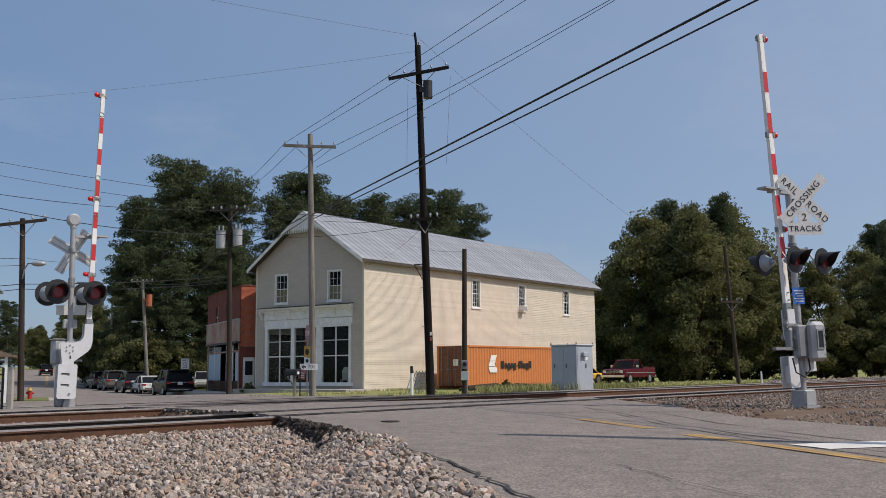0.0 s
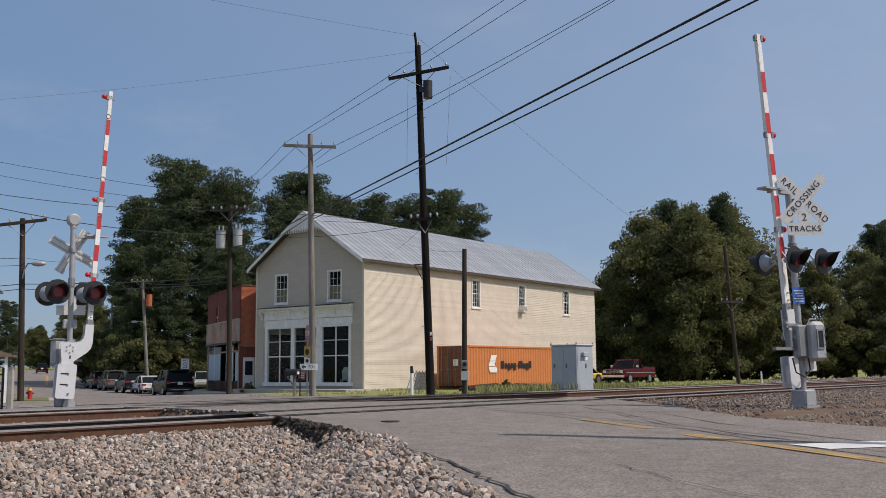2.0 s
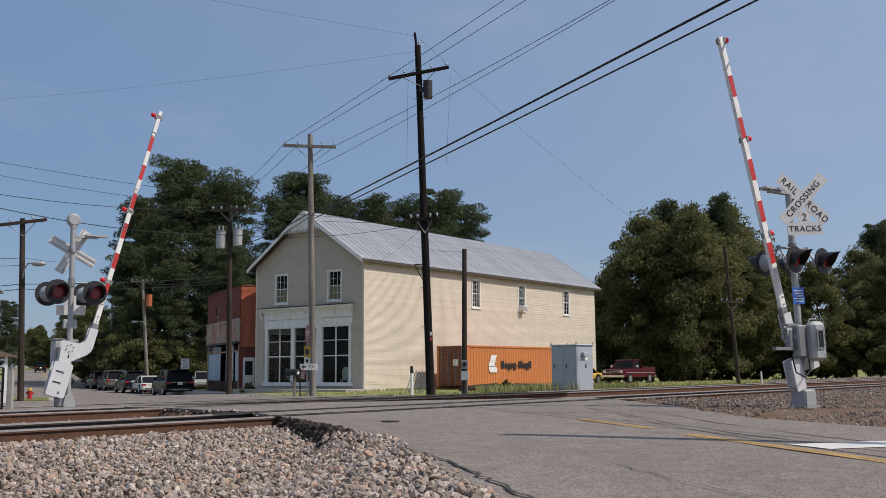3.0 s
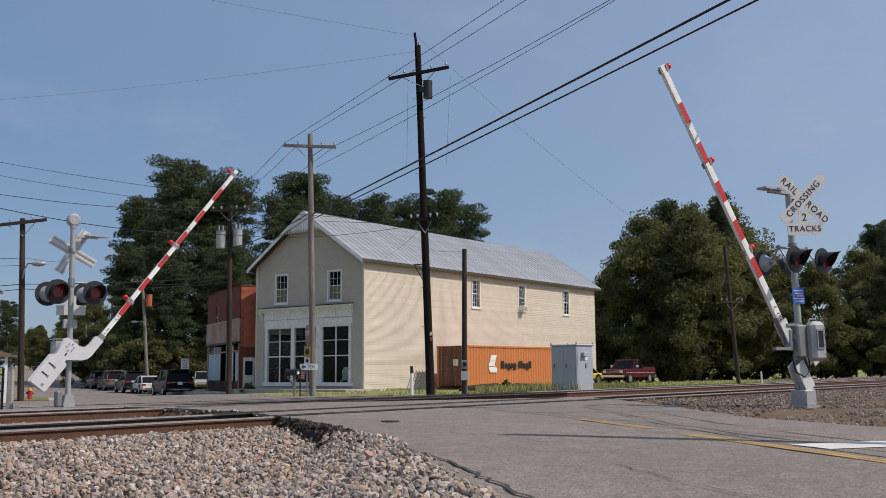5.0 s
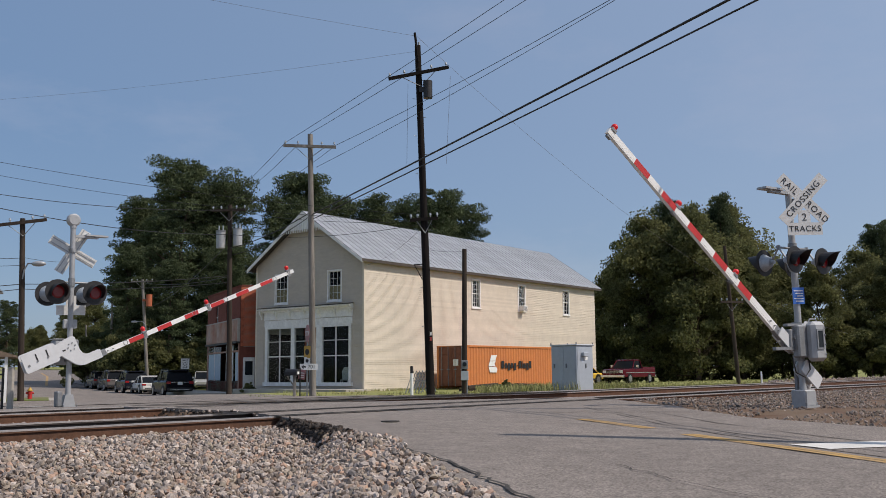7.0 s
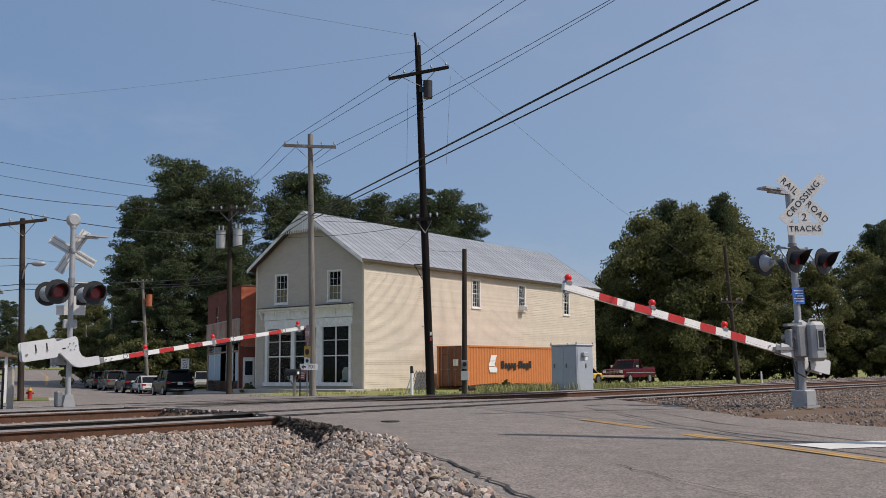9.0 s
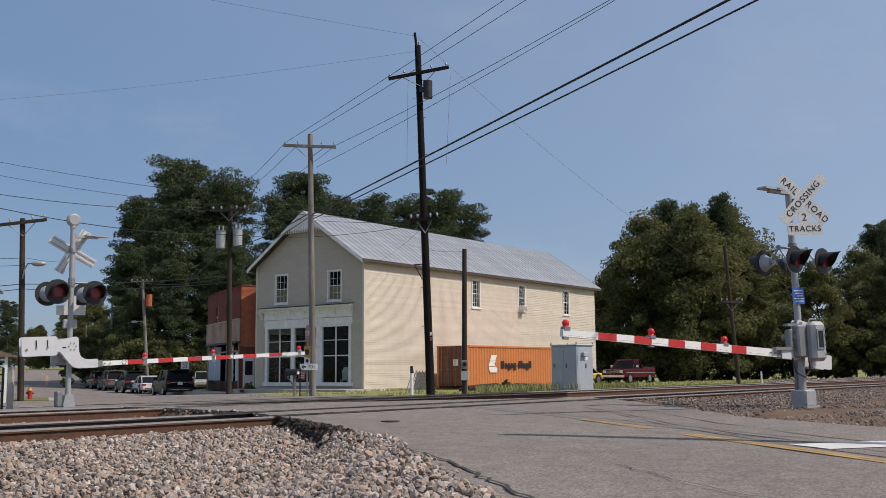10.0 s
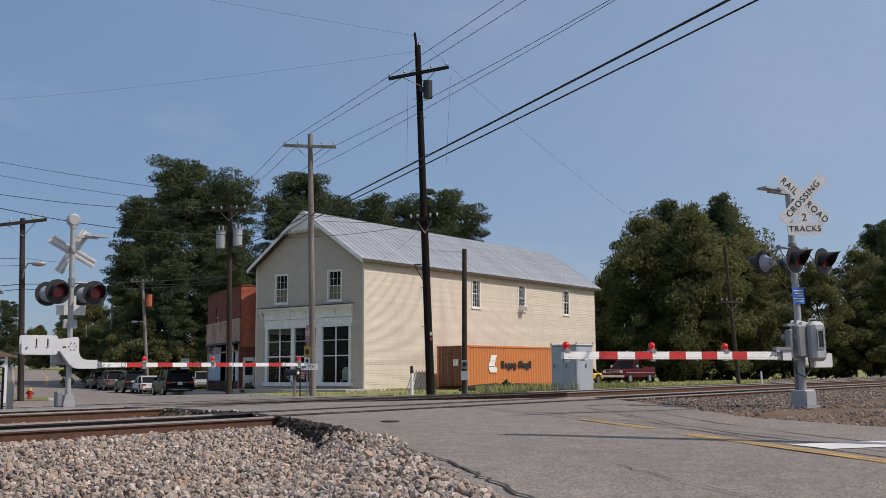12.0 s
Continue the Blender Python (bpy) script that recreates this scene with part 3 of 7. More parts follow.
def shop():
    h = thing("shop_building", SHOP, "two-storey cream clapboard shop with a grey metal roof", "building")
    fw = [(W - 7.45, W - 6.42, 5.39, 7.15), (W - 2.85, W - 1.83, 5.36, 7.12)]
    store = (W - 8.32, W - 0.97, 0.42, 3.88)
    side = [(11.05, 11.92, 5.36, 7.20), (16.85, 17.70, 5.40, 7.20), (23.3, 24.15, 5.36, 7.20)]
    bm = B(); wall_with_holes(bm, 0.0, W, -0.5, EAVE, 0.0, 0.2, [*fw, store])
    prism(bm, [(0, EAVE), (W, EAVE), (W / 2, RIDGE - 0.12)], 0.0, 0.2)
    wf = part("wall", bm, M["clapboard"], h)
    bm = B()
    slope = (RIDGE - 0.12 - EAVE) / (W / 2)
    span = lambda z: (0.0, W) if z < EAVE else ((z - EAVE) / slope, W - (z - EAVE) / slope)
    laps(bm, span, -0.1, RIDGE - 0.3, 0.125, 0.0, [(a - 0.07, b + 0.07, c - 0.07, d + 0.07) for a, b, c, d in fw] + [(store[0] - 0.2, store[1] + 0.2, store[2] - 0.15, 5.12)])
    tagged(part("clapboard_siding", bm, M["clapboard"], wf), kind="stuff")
    turn = pose(W, 0, 0, 0, 0, 90)
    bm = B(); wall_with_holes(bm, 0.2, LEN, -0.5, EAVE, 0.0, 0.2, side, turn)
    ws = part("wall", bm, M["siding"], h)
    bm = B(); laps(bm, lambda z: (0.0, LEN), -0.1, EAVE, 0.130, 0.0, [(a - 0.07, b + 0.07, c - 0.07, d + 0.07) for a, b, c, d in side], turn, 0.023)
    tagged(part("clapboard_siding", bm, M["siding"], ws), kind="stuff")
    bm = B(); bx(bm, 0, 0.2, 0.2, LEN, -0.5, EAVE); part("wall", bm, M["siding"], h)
    bm = B(); bx(bm, 0.2, W - 0.2, LEN - 0.2, LEN, -0.5, EAVE); prism(bm, [(0, EAVE), (W, EAVE), (W / 2, RIDGE - 0.12)], LEN - 0.2, LEN); part("wall", bm, M["siding"], h)
    # Floors plus added dark panels that make the rooms behind the windows look unlit.
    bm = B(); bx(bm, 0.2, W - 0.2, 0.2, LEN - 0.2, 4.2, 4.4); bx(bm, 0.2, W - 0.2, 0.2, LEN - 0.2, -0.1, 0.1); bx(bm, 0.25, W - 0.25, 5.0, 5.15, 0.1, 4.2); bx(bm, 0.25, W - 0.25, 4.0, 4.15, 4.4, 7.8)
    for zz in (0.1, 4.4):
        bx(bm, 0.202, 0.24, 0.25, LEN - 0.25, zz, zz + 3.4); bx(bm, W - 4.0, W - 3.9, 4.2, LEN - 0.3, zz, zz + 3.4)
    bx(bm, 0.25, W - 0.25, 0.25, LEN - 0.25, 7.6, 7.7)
    part("interior_shade_lining", bm, M["interior_shade"], h)
    # corner boards
    for x0, x1, y0, y1 in ((W - 0.10, W + 0.034, -0.034, 0.0), (W, W + 0.034, 0.0, 0.10), (-0.034, 0.10, -0.034, 0.0)):
        bm = B(); bx(bm, x0, x1, y0, y1, -0.12, EAVE - 0.05); part("corner_board", bm, M["siding"], h)
    for a, b, c, d in fw:
        sash_window(h, pose(a, 0, c), b - a, d - c, 3, 4, blind=True)
    for a, b, c, d in side:
        sash_window(h, turn @ pose(a, 0, c), b - a, d - c, 3, 6)
    storefront(h, store)
    roof(h)
    ac_unit(turn @ pose(16.85, 0, 5.42))
    return h

def storefront(h, st):
    x0, x1, z0, z1 = st
    sf = new("storefront"); sf.parent = h; sf["label"] = "white wooden shop front with tall dark windows"
    # uprights, sill, head
    posts = [(-8.32, -8.11), (-6.00, -5.70), (-3.80, -3.33), (-1.14, -0.97)]
    bm = B()
    for a, b in posts:
        bx(bm, W + a, W + b, -0.08, 0.10, z0, z1)
    bx(bm, x0 - 0.12, x1 + 0.12, -0.14, 0.10, z0 - 0.22, z0); bx(bm, x0, x1, -0.07, 0.10, z1 - 0.12, z1 + 0.02)
    part("frame", bm, M["trim"], sf)
    bm = B(); bx(bm, x0 - 0.1, x1 + 0.1, -0.06, -0.002, 3.9, 4.30); part("panel", bm, M["trim"], sf)
    bm = B(); bx(bm, x0 - 0.1, x1 + 0.1, -0.09, -0.002, 4.33, 4.80); part("frieze", bm, M["trim"], sf)
    bm = B()
    prism(bm, [(-0.002, 4.80), (-0.16, 4.80), (-0.20, 4.88), (-0.38, 4.96), (-0.40, 5.04), (-0.002, 5.10)], x0 - 0.45, x1 + 0.15, "yz")
    part("cornice", bm, M["trim"], sf)
    bm = B(); prism(bm, [(-0.002, 5.10), (-0.43, 5.05), (-0.43, 5.075), (-0.002, 5.135)], x0 - 0.47, x1 + 0.17, "yz"); part("flashing", bm, M["black"], sf)
    for k in range(7):
        x = x0 - 0.3 + k * (x1 - x0 + 0.3) / 6
        bm = B(); prism(bm, [(-0.09, 4.38), (-0.13, 4.38), (-0.16, 4.55), (-0.32, 4.78), (-0.34, 4.88), (-0.09, 4.88)], x - 0.06, x + 0.06, "yz"); part("bracket", bm, M["trim"], sf)
    for a, b, n in ((-8.11, -6.00, 2), (-5.70, -3.80, 2), (-3.33, -1.14, 2)):
        if a == -5.70:
            b = -4.42
            n = 1
        w = (b - a) / n
        for k in range(n):
            bm = B(); bx(bm, W + a + k * w + 0.02, W + a + (k + 1) * w - 0.02, 0.02, 0.028, z0 + 0.03, z1 - 0.14); part("pane", bm, M["glass"], sf)
        bm = B()
        for k in range(1, n):
            bx(bm, W + a + k * w - 0.03, W + a + k * w + 0.03, -0.02, 0.05, z0, z1 - 0.1)
        bx(bm, W + a, W + b, -0.015, 0.05, 1.98, 2.05); bx(bm, W + a, W + b, 0.0, 0.05, 2.93, 2.97)
        part("glazing_bars", bm, M["trim"], sf)
    bm = B(); bx(bm, W - 4.42, W - 4.30, -0.04, 0.10, z0, z1 - 0.1); part("door_post", bm, M["trim"], sf)
    bm = B(); bx(bm, W - 4.30, W - 3.80, 0.30, 0.36, 0.1, 2.3); bx(bm, W - 4.30, W - 3.80, 0.26, 0.36, 2.3, 2.42); d = part("door", bm, M["trim"], sf, "recessed pale entrance door")
    bm = B(); bx(bm, W - 4.22, W - 3.88, 0.285, 0.296, 1.0, 2.1); part("pane", bm, M["glass"], d)
    bm = B(); bx(bm, W - 4.30, W - 3.80, 0.30, 0.31, 2.42, z1 - 0.14); part("transom_pane", bm, M["glass"], sf)

def roof(h):
    ov, ey = 0.35, 0.55
    e = EAVE + 0.02 - ov * 0.66 * 0.9
    run = W / 2 + ov; rise = RIDGE - e
    for sgn, x0 in ((1, 0), (-1, 1)):
        m = Matrix(((sgn, 0, 0, W / 2), (0, 1, 0, 0), (0, 0, 1, RIDGE), (0, 0, 0, 1)))
        bm = B()
        prism(bm, [(0, 0), (run - 0.02, -rise), (run - 0.02, -rise + 0.03), (0, 0.035)], -ey + 0.01, LEN + 0.59, "xz", m)
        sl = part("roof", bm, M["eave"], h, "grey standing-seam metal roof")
        n = 54
        step = (LEN + 0.6 + ey) / n
        panel = None
        for k in range(n):
            if panel is None:
                bm = B()
                prism(bm, [(0, 0.038), (run, -rise + 0.033), (run, -rise + 0.05), (0, 0.055)], 0.0, step - 0.03, "xz", m)
                prism(bm, [(0, 0.038), (run, -rise + 0.033), (run, -rise + 0.085), (0, 0.09)], step - 0.055, step - 0.012, "xz", m)
                panel = part("roof_panel", bm, M["roof"], sl)
                ob = panel
            else:
                ob = new("roof_panel", panel.data); ob.parent = sl
            ob.location = (0, -ey + k * step, random.uniform(-0.004, 0.004))
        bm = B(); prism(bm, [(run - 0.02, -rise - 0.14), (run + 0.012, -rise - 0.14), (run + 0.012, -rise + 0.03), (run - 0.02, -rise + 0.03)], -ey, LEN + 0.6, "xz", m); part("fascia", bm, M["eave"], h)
        bm = B(); prism(bm, [(0, -0.20), (run, -rise - 0.20), (run, -rise), (0, 0)], -ey - 0.03, -ey + 0.02, "xz", m); part("barge_board", bm, M["trim"], h, "weathered white barge board")
    bm = B()
    prism(bm, [(W / 2 - 1.7, RIDGE - 1.12), (W / 2 + 1.7, RIDGE - 1.12), (W / 2, RIDGE - 0.06)], -ey + 0.03, -ey + 0.07)
    gp = part("gable_panel", bm, M["trim"], h, "weathered ornamental panel in the gable peak")
    bm = B()
    for k in range(17):
        x = W / 2 - 1.6 + k * 0.2
        bx(bm, x - 0.035, x + 0.035, -ey - 0.005, -ey + 0.029, RIDGE - 1.30, RIDGE - 0.3 - abs(x - W / 2) * 0.52)
    part("slats", bm, M["trim"], gp)

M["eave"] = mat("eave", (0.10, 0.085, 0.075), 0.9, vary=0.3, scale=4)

def ac_unit(m):
    a = thing("window_air_conditioner", SHOP @ m, "small beige window air conditioner set in the sash", "air conditioner")
    bm = B(); bx(bm, 0.02, 0.55, -0.45, 0.04, -0.10, 0.30, bevel=0.015); part("case", bm, M["trim"], a)
    bm = B()
    for k in range(6):
        bx(bm, 0.06, 0.50, -0.458, -0.449, -0.05 + k * 0.05, -0.02 + k * 0.05)
    part("grille", bm, M["galv"], a)
    bm = B(); bx(bm, 0.62, 0.84, -0.05, 0.03, 0.0, 0.28); part("side_panel", bm, M["black"], a)

shop()

def display_chair():
    """A pale chair behind the shop window."""
    c = thing("display_chair", SHOP @ pose(W - 2.3, 0.9, 0.1, 0, 0, 25), "pale painted chair standing behind the shop window", "chair")
    bm = B(); bx(bm, -0.25, 0.25, -0.25, 0.25, 0.42, 0.48, bevel=0.015); part("seat", bm, M["trim"], c)
    bm = B(); prism(bm, [(-0.24, 0.48), (0.24, 0.48), (0.26, 1.0), (0.12, 1.22), (-0.12, 1.22), (-0.26, 1.0)], 0.20, 0.24); part("backrest", bm, M["trim"], c)
    for x in (-0.22, 0.22):
        for y in (-0.22, 0.22):
            bm = B(); bx(bm, x - 0.02, x + 0.02, y - 0.02, y + 0.02, 0.0, 0.42); part("leg", bm, M["trim"], c)
    t = thing("display_table", SHOP @ pose(W - 7.2, 1.6, 0.1), "dark table with boxes behind the shop window", "table")
    bm = B(); bx(bm, -0.7, 0.7, -0.4, 0.4, 0.72, 0.77); part("tabletop", bm, M["pole_brown"], t)
    for x in (-0.65, 0.65):
        for y in (-0.35, 0.35):
            bm = B(); bx(bm, x - 0.03, x + 0.03, y - 0.03, y + 0.03, 0.0, 0.72); part("leg", bm, M["pole_brown"], t)
display_chair()

# ---- shipping container ----
def container():
    m = pose(1.42, 60.0, -0.33, 0, 0, 90 - 40)
    c = thing("shipping_container", m, "orange corrugated steel shipping container standing in grass", "shipping container")
    Lc, Wc, H = 12.19, 2.44, 2.59   # local x along its length, y from the near side backwards
    def corrugated(bm, a0, a1, fix, along, out):
        pts, x, k = [], a0, 0
        p = 0.278
        while x < a1 - 0.05:
            for dx, d in ((0, 0), (0.07, 0), (0.14, 0.036), (0.21, 0.036)):
                if x + dx < a1:
                    pts.append((x + dx, d))
            x += p
        pts.append((a1, 0))
        rows = []
        for u, d in pts:
            q = (lambda z: (u, fix + out * d, z)) if along == "x" else (lambda z: (fix + out * d, u, z))
            rows.append((bm.verts.new(q(0.16)), bm.verts.new(q(H - 0.11))))
        for r0, r1 in zip(rows, rows[1:]):
            bm.faces.new((r0[0], r1[0], r1[1], r0[1]))
    for fix, out in ((0.03, 1), (Wc - 0.03, -1)):
        bm = B(); corrugated(bm, 0.14, Lc - 0.14, fix, "x", out); part("side_panel", bm, M["orange"], c)
    bm = B(); corrugated(bm, 0.14, Wc - 0.14, Lc - 0.03, "y", -1); part("end_panel", bm, M["orange"], c)
    bm = B(); bx(bm, 0.05, Lc - 0.05, 0.05, Wc - 0.05, H - 0.06, H - 0.02); part("roof_panel", bm, M["orange"], c)
    for y in (0.0, Wc - 0.1):
        for z0, z1 in ((0.0, 0.17), (H - 0.12, H)):
            bm = B(); bx(bm, 0, Lc, y, y + 0.1, z0, z1, bevel=0.008); part("rail_beam", bm, M["orange"], c)
    for x in (0.0, Lc - 0.15):
        for y in (0.0, Wc - 0.15):
            bm = B(); bx(bm, x, x + 0.15, y, y + 0.15, 0.002, H + 0.003, bevel=0.01); part("corner_post", bm, M["orange"], c)
    for k in range(2):
        bm = B(); y0, y1 = (0.16, 1.21) if k == 0 else (1.23, Wc - 0.16)
        bx(bm, 0.04, 0.08, y0, y1, 0.14, H - 0.1)
        for j in range(5):
            z = 0.25 + j * 0.45
            bx(bm, 0.02, 0.042, y0 + 0.06, y1 - 0.06, z, z + 0.33, bevel=0.008)
        d = part("door", bm, M["orange_shaded"], c, "orange container door with its shade put into the colour")
        for yy in (y0 + 0.28, y1 - 0.25):
            bm = B(); cyl(bm, (0.0, yy, 0.08), (0.0, yy, H - 0.06), 0.02, seg=8); part("lock_rod", bm, M["galv"], d)
            bm = B(); bx(bm, -0.03, 0.02, yy - 0.12, yy + 0.10, 1.1, 1.16); part("handle", bm, M["galv"], d)
    bm = B(); bx(bm, -0.005, 0.018, 0.72, 1.12, 1.35, 1.75); part("data_plate", bm, M["white"], c)
    # house mark: plain shapes
    bm = B()
    prism(bm, [(2.25, 1.65), (2.42, 2.0), (2.98, 2.0), (2.82, 1.65)], -0.006, 0.0); prism(bm, [(2.10, 1.30), (2.25, 1.62), (2.85, 1.62), (2.7, 1.45), (2.86, 1.30)], -0.006, 0.0)
    prism(bm, [(2.25, 0.92), (2.12, 1.26), (2.86, 1.26), (3.0, 1.2), (2.95, 0.92)], -0.006, 0.0)
    part("painted_mark", bm, M["white"], c, "white geometric mark")
    bm = B()
    x = 3.45
    for w, lo, hi in ((0.30, 1.18, 1.64), (0.24, 1.18, 1.50), (0.24, 1.06, 1.50), (0.24, 1.18, 1.50), (0.26, 1.06, 1.50), (0.16, 1.30, 1.38), (0.24, 1.18, 1.64), (0.10, 1.18, 1.64), (0.26, 1.18, 1.50), (0.24, 1.06, 1.50), (0.26, 1.18, 1.64)):
        bx(bm, x, x + w, -0.006, 0.0, lo, hi); x += w + 0.075
    part("painted_bar", bm, M["black"], c, "dark worn painted bars")

container()

# ---- crossing signals ----
def text_mesh(txt, size, material, parent, m, name="lettering", spread=1.0):
    cu = bpy.data.curves.new("txt", "FONT"); cu.body = txt; cu.size = size; cu.align_x = "CENTER"; cu.align_y = "CENTER"; cu.extrude = 0.002; cu.space_character = spread
    tmp = bpy.data.objects.new("txt", cu); scene.collection.objects.link(tmp)
    bpy.context.view_layer.update()
    me = bpy.data.meshes.new_from_object(tmp)
    bpy.data.objects.remove(tmp); bpy.data.curves.remove(cu)
    me.name = name; me.materials.clear(); me.materials.append(material)
    ob = new(name, me); ob.parent = parent; ob.matrix_local = m
    return ob

def light_head(parent, x, z, yaw, face, size):
    """One red flasher: round dark backboard, lens and deep hood, facing local +y (face=1) or -y."""
    hd = new("light_head"); hd.parent = parent; hd.matrix_local = pose(x, 0.0, z, 0, 0, yaw + (0 if face > 0 else 180)) @ Matrix.Diagonal((size, size, size, 1))
    bm = B(); cyl(bm, (0, 0.16, 0), (0, 0.18, 0), 0.30, seg=28); bmesh.ops.recalc_face_normals(bm, faces=bm.faces[:])
    part("backboard", bm, M["black"], hd, "round black backboard")
    bm = B(); cyl(bm, (0, -0.02, 0), (0, 0.16, 0), 0.10, 0.20, seg=20); cyl(bm, (0, -0.10, 0), (0, -0.02, 0), 0.05, seg=10); part("housing", bm, M["lamp_back"], hd, "grey metal lamp housing")
    bm = B(); cyl(bm, (0, 0.18, 0), (0, 0.205, 0), 0.155, 0.12, seg=20); part("lens", bm, M["lens"], hd, "dark red lens")
    bm = B(); rows = []
    for k in range(19):
        a = radians(-35 + 250 * k / 18); ln = 0.46 - 0.37 * (abs(k - 9) / 9) ** 0.8
        c, s = math.cos(a) * 0.185, math.sin(a) * 0.185
        rows.append([bm.verts.new(v) for v in ((c, 0.18, s), (c, 0.18 + ln, s - 0.02), (c * 1.05, 0.18 + ln, s * 1.05 - 0.02), (c * 1.06, 0.18, s * 1.06))])
    for a, b in zip(rows, rows[1:]):
        for i in range(4):
            bm.faces.new((a[i], b[i], b[(i + 1) % 4], a[(i + 1) % 4]))
    bmesh.ops.recalc_face_normals(bm, faces=bm.faces[:])
    part("hood", bm, M["black"], hd, "black sun hood")
    return hd

M["lamp_back"] = mat("lamp_back", (0.36, 0.40, 0.44), 0.5, 0.2, vary=0.15, scale=6)

def gate_arm(parent, length, lights, half, drop, low):
    """The arm with its counterweight frame, in the pivot's space: it lies along +x when down."""
    arm = new("gate_arm"); arm.parent = parent; arm["label"] = "red and white striped gate arm with red lamps"
    z = -0.31; y = 0.0
    x0, x1 = 0.62, length
    th = half * 0.5
    bm = B(); bx(bm, x0, x1, y - th, y + th, z - half, z + half)
    for v in bm.verts:
        if v.co.x > x1 - 0.1:
            v.co.z = z + (v.co.z - z) * 0.78
    part("pole", bm, M["white"], arm, "white fibreglass pole")
    sw = 0.405
    x = x1 - 0.75
    k = 0
    while x - sw > x0 + 0.5:
        f0 = 1 - 0.22 * (x - sw / 2 - x0) / (x1 - x0)
        hh = half * f0 - 0.001
        bm = B(); bx(bm, x - sw, x, y - th - 0.0025, y + th + 0.0025, z - hh, z + hh); part("stripe", bm, M["red"], arm)
        x -= 2 * sw
    for lx in lights:
        bm = B(); bx(bm, lx - 0.06, lx + 0.06, y - 0.05, y + 0.05, z + 0.05, z + 0.10)
        bx(bm, lx - 0.05, lx + 0.05, y - 0.03, y + 0.03, z - 0.1, z + 0.06)
        lm = part("lamp_bracket", bm, M["galv"], arm)
        bm = B(); bmesh.ops.create_uvsphere(bm, u_segments=14, v_segments=9, radius=0.06, matrix=pose(lx, y, z + 0.16))
        cyl(bm, (lx, y, z + 0.08), (lx, y, z + 0.12), 0.05, seg=10)
        part("lamp", bm, M["red_lamp"], lm, "glowing red arm lamp", smooth=True)
    pts = [(x0 + 0.3 + (lights[-1] - x0 - 0.3) * i / 24, y + 0.03, z - 0.028 - 0.012 * abs(math.sin(i * 0.9))) for i in range(25)]
    bm = B(); tube(bm, pts, 0.008, 5); part("cable", bm, M["black"], arm)
    for cx in (lights[0] - 0.55, lights[1] - 0.45, lights[1] + 0.55, lights[2] - 0.5):
        bm = B(); tube(bm, [(cx + 0.055 * math.cos(k * 0.524), y - 0.035, z + 0.01 + 0.06 * math.sin(k * 0.524)) for k in range(13)], 0.008, 5); part("cable_clip", bm, M["galv"], arm)
    # counterweight side
    for yy in (-0.075, 0.055):
        bm = B()
        prism(bm, [(-0.60, 0.00), (-0.60, 0.31), (-0.30, 0.31), (-0.12, 0.34), (0.10, 0.37), (0.15, 0.33), (0.16, 0.0), (0.20, -0.11), (0.28, -0.17), (0.38, -0.19), (0.62, -0.19), (0.62, -0.40), (0.16, -0.40), (0.04, -0.37), (-0.06, -0.29), (-0.30, 0.02)], yy - 0.010, yy + 0.010)
        fr = part("counterweight_frame", bm, M["aluminium"], arm, "silver steel counterweight frame")
        bm = B()
        for a in range(6):
            cyl(bm, (0.09 * math.cos(a * 1.047), yy - 0.03, 0.14 + 0.09 * math.sin(a * 1.047)), (0.09 * math.cos(a * 1.047), yy + 0.03, 0.14 + 0.09 * math.sin(a * 1.047)), 0.016, seg=6)
        part("bolts", bm, M["galv"], fr)
    # the weight: plates with rounded corners, two slots and a bolt
    e = [(x, z) for cx, cz, a0 in ((-1.14, -0.01, 180), (-0.42, -0.01, 270), (-0.42, 0.34, 0), (-1.14, 0.34, 90)) for x, z in ((cx + 0.055 * math.cos(radians(a0 + k * 30)), cz + 0.055 * math.sin(radians(a0 + k * 30))) for k in range(4))]
    bm = B(); prism(bm, e, -0.112, -0.086); prism(bm, e, 0.066, 0.092); cw = part("counterweight", bm, M["aluminium"], arm, "heavy silver counterweight plate")
    bm = B(); bx(bm, -1.10, -0.62, -0.085, 0.065, 0.05, 0.30, bevel=0.015); part("weight_block", bm, M["aluminium"], cw)
    for sx in (-0.86, -0.60):
        bm = B(); bx(bm, sx - 0.016, sx + 0.016, -0.118, -0.1125, 0.12, 0.31); part("slot", bm, M["black"], cw)
        bm = B(); cyl(bm, (sx, -0.135, 0.13), (sx, -0.112, 0.13), 0.022, seg=8); part("bolt", bm, M["galv"], cw)
    bm = B(); cyl(bm, (-1.08, -0.135, 0.10), (-1.08, -0.112, 0.10), 0.026, seg=8); part("bolt", bm, M["galv"], cw)
    bm = B(); bx(bm, -0.24, -0.16, -0.0885, -0.0855, 0.10, 0.135); part("slot", bm, M["black"], arm)
    bm = B(); bx(bm, 0.45, 0.75, -0.062, 0.042, -0.385, -0.235, bevel=0.008); part("arm_socket", bm, M["galv"], arm)
    for bxx in (0.66, 0.80, 0.94):
        bm = B(); cyl(bm, (bxx, -0.075, -0.31), (bxx, 0.075, -0.31), 0.014, seg=6); part("socket_bolt", bm, M["galv"], arm)
    cw.location.z -= low
    if low:
        cw.scale = (0.72, 1.0, 0.60)
        cw.location.z += 0.06
    for ch in arm.children:
        ch.location.z -= drop
    return arm

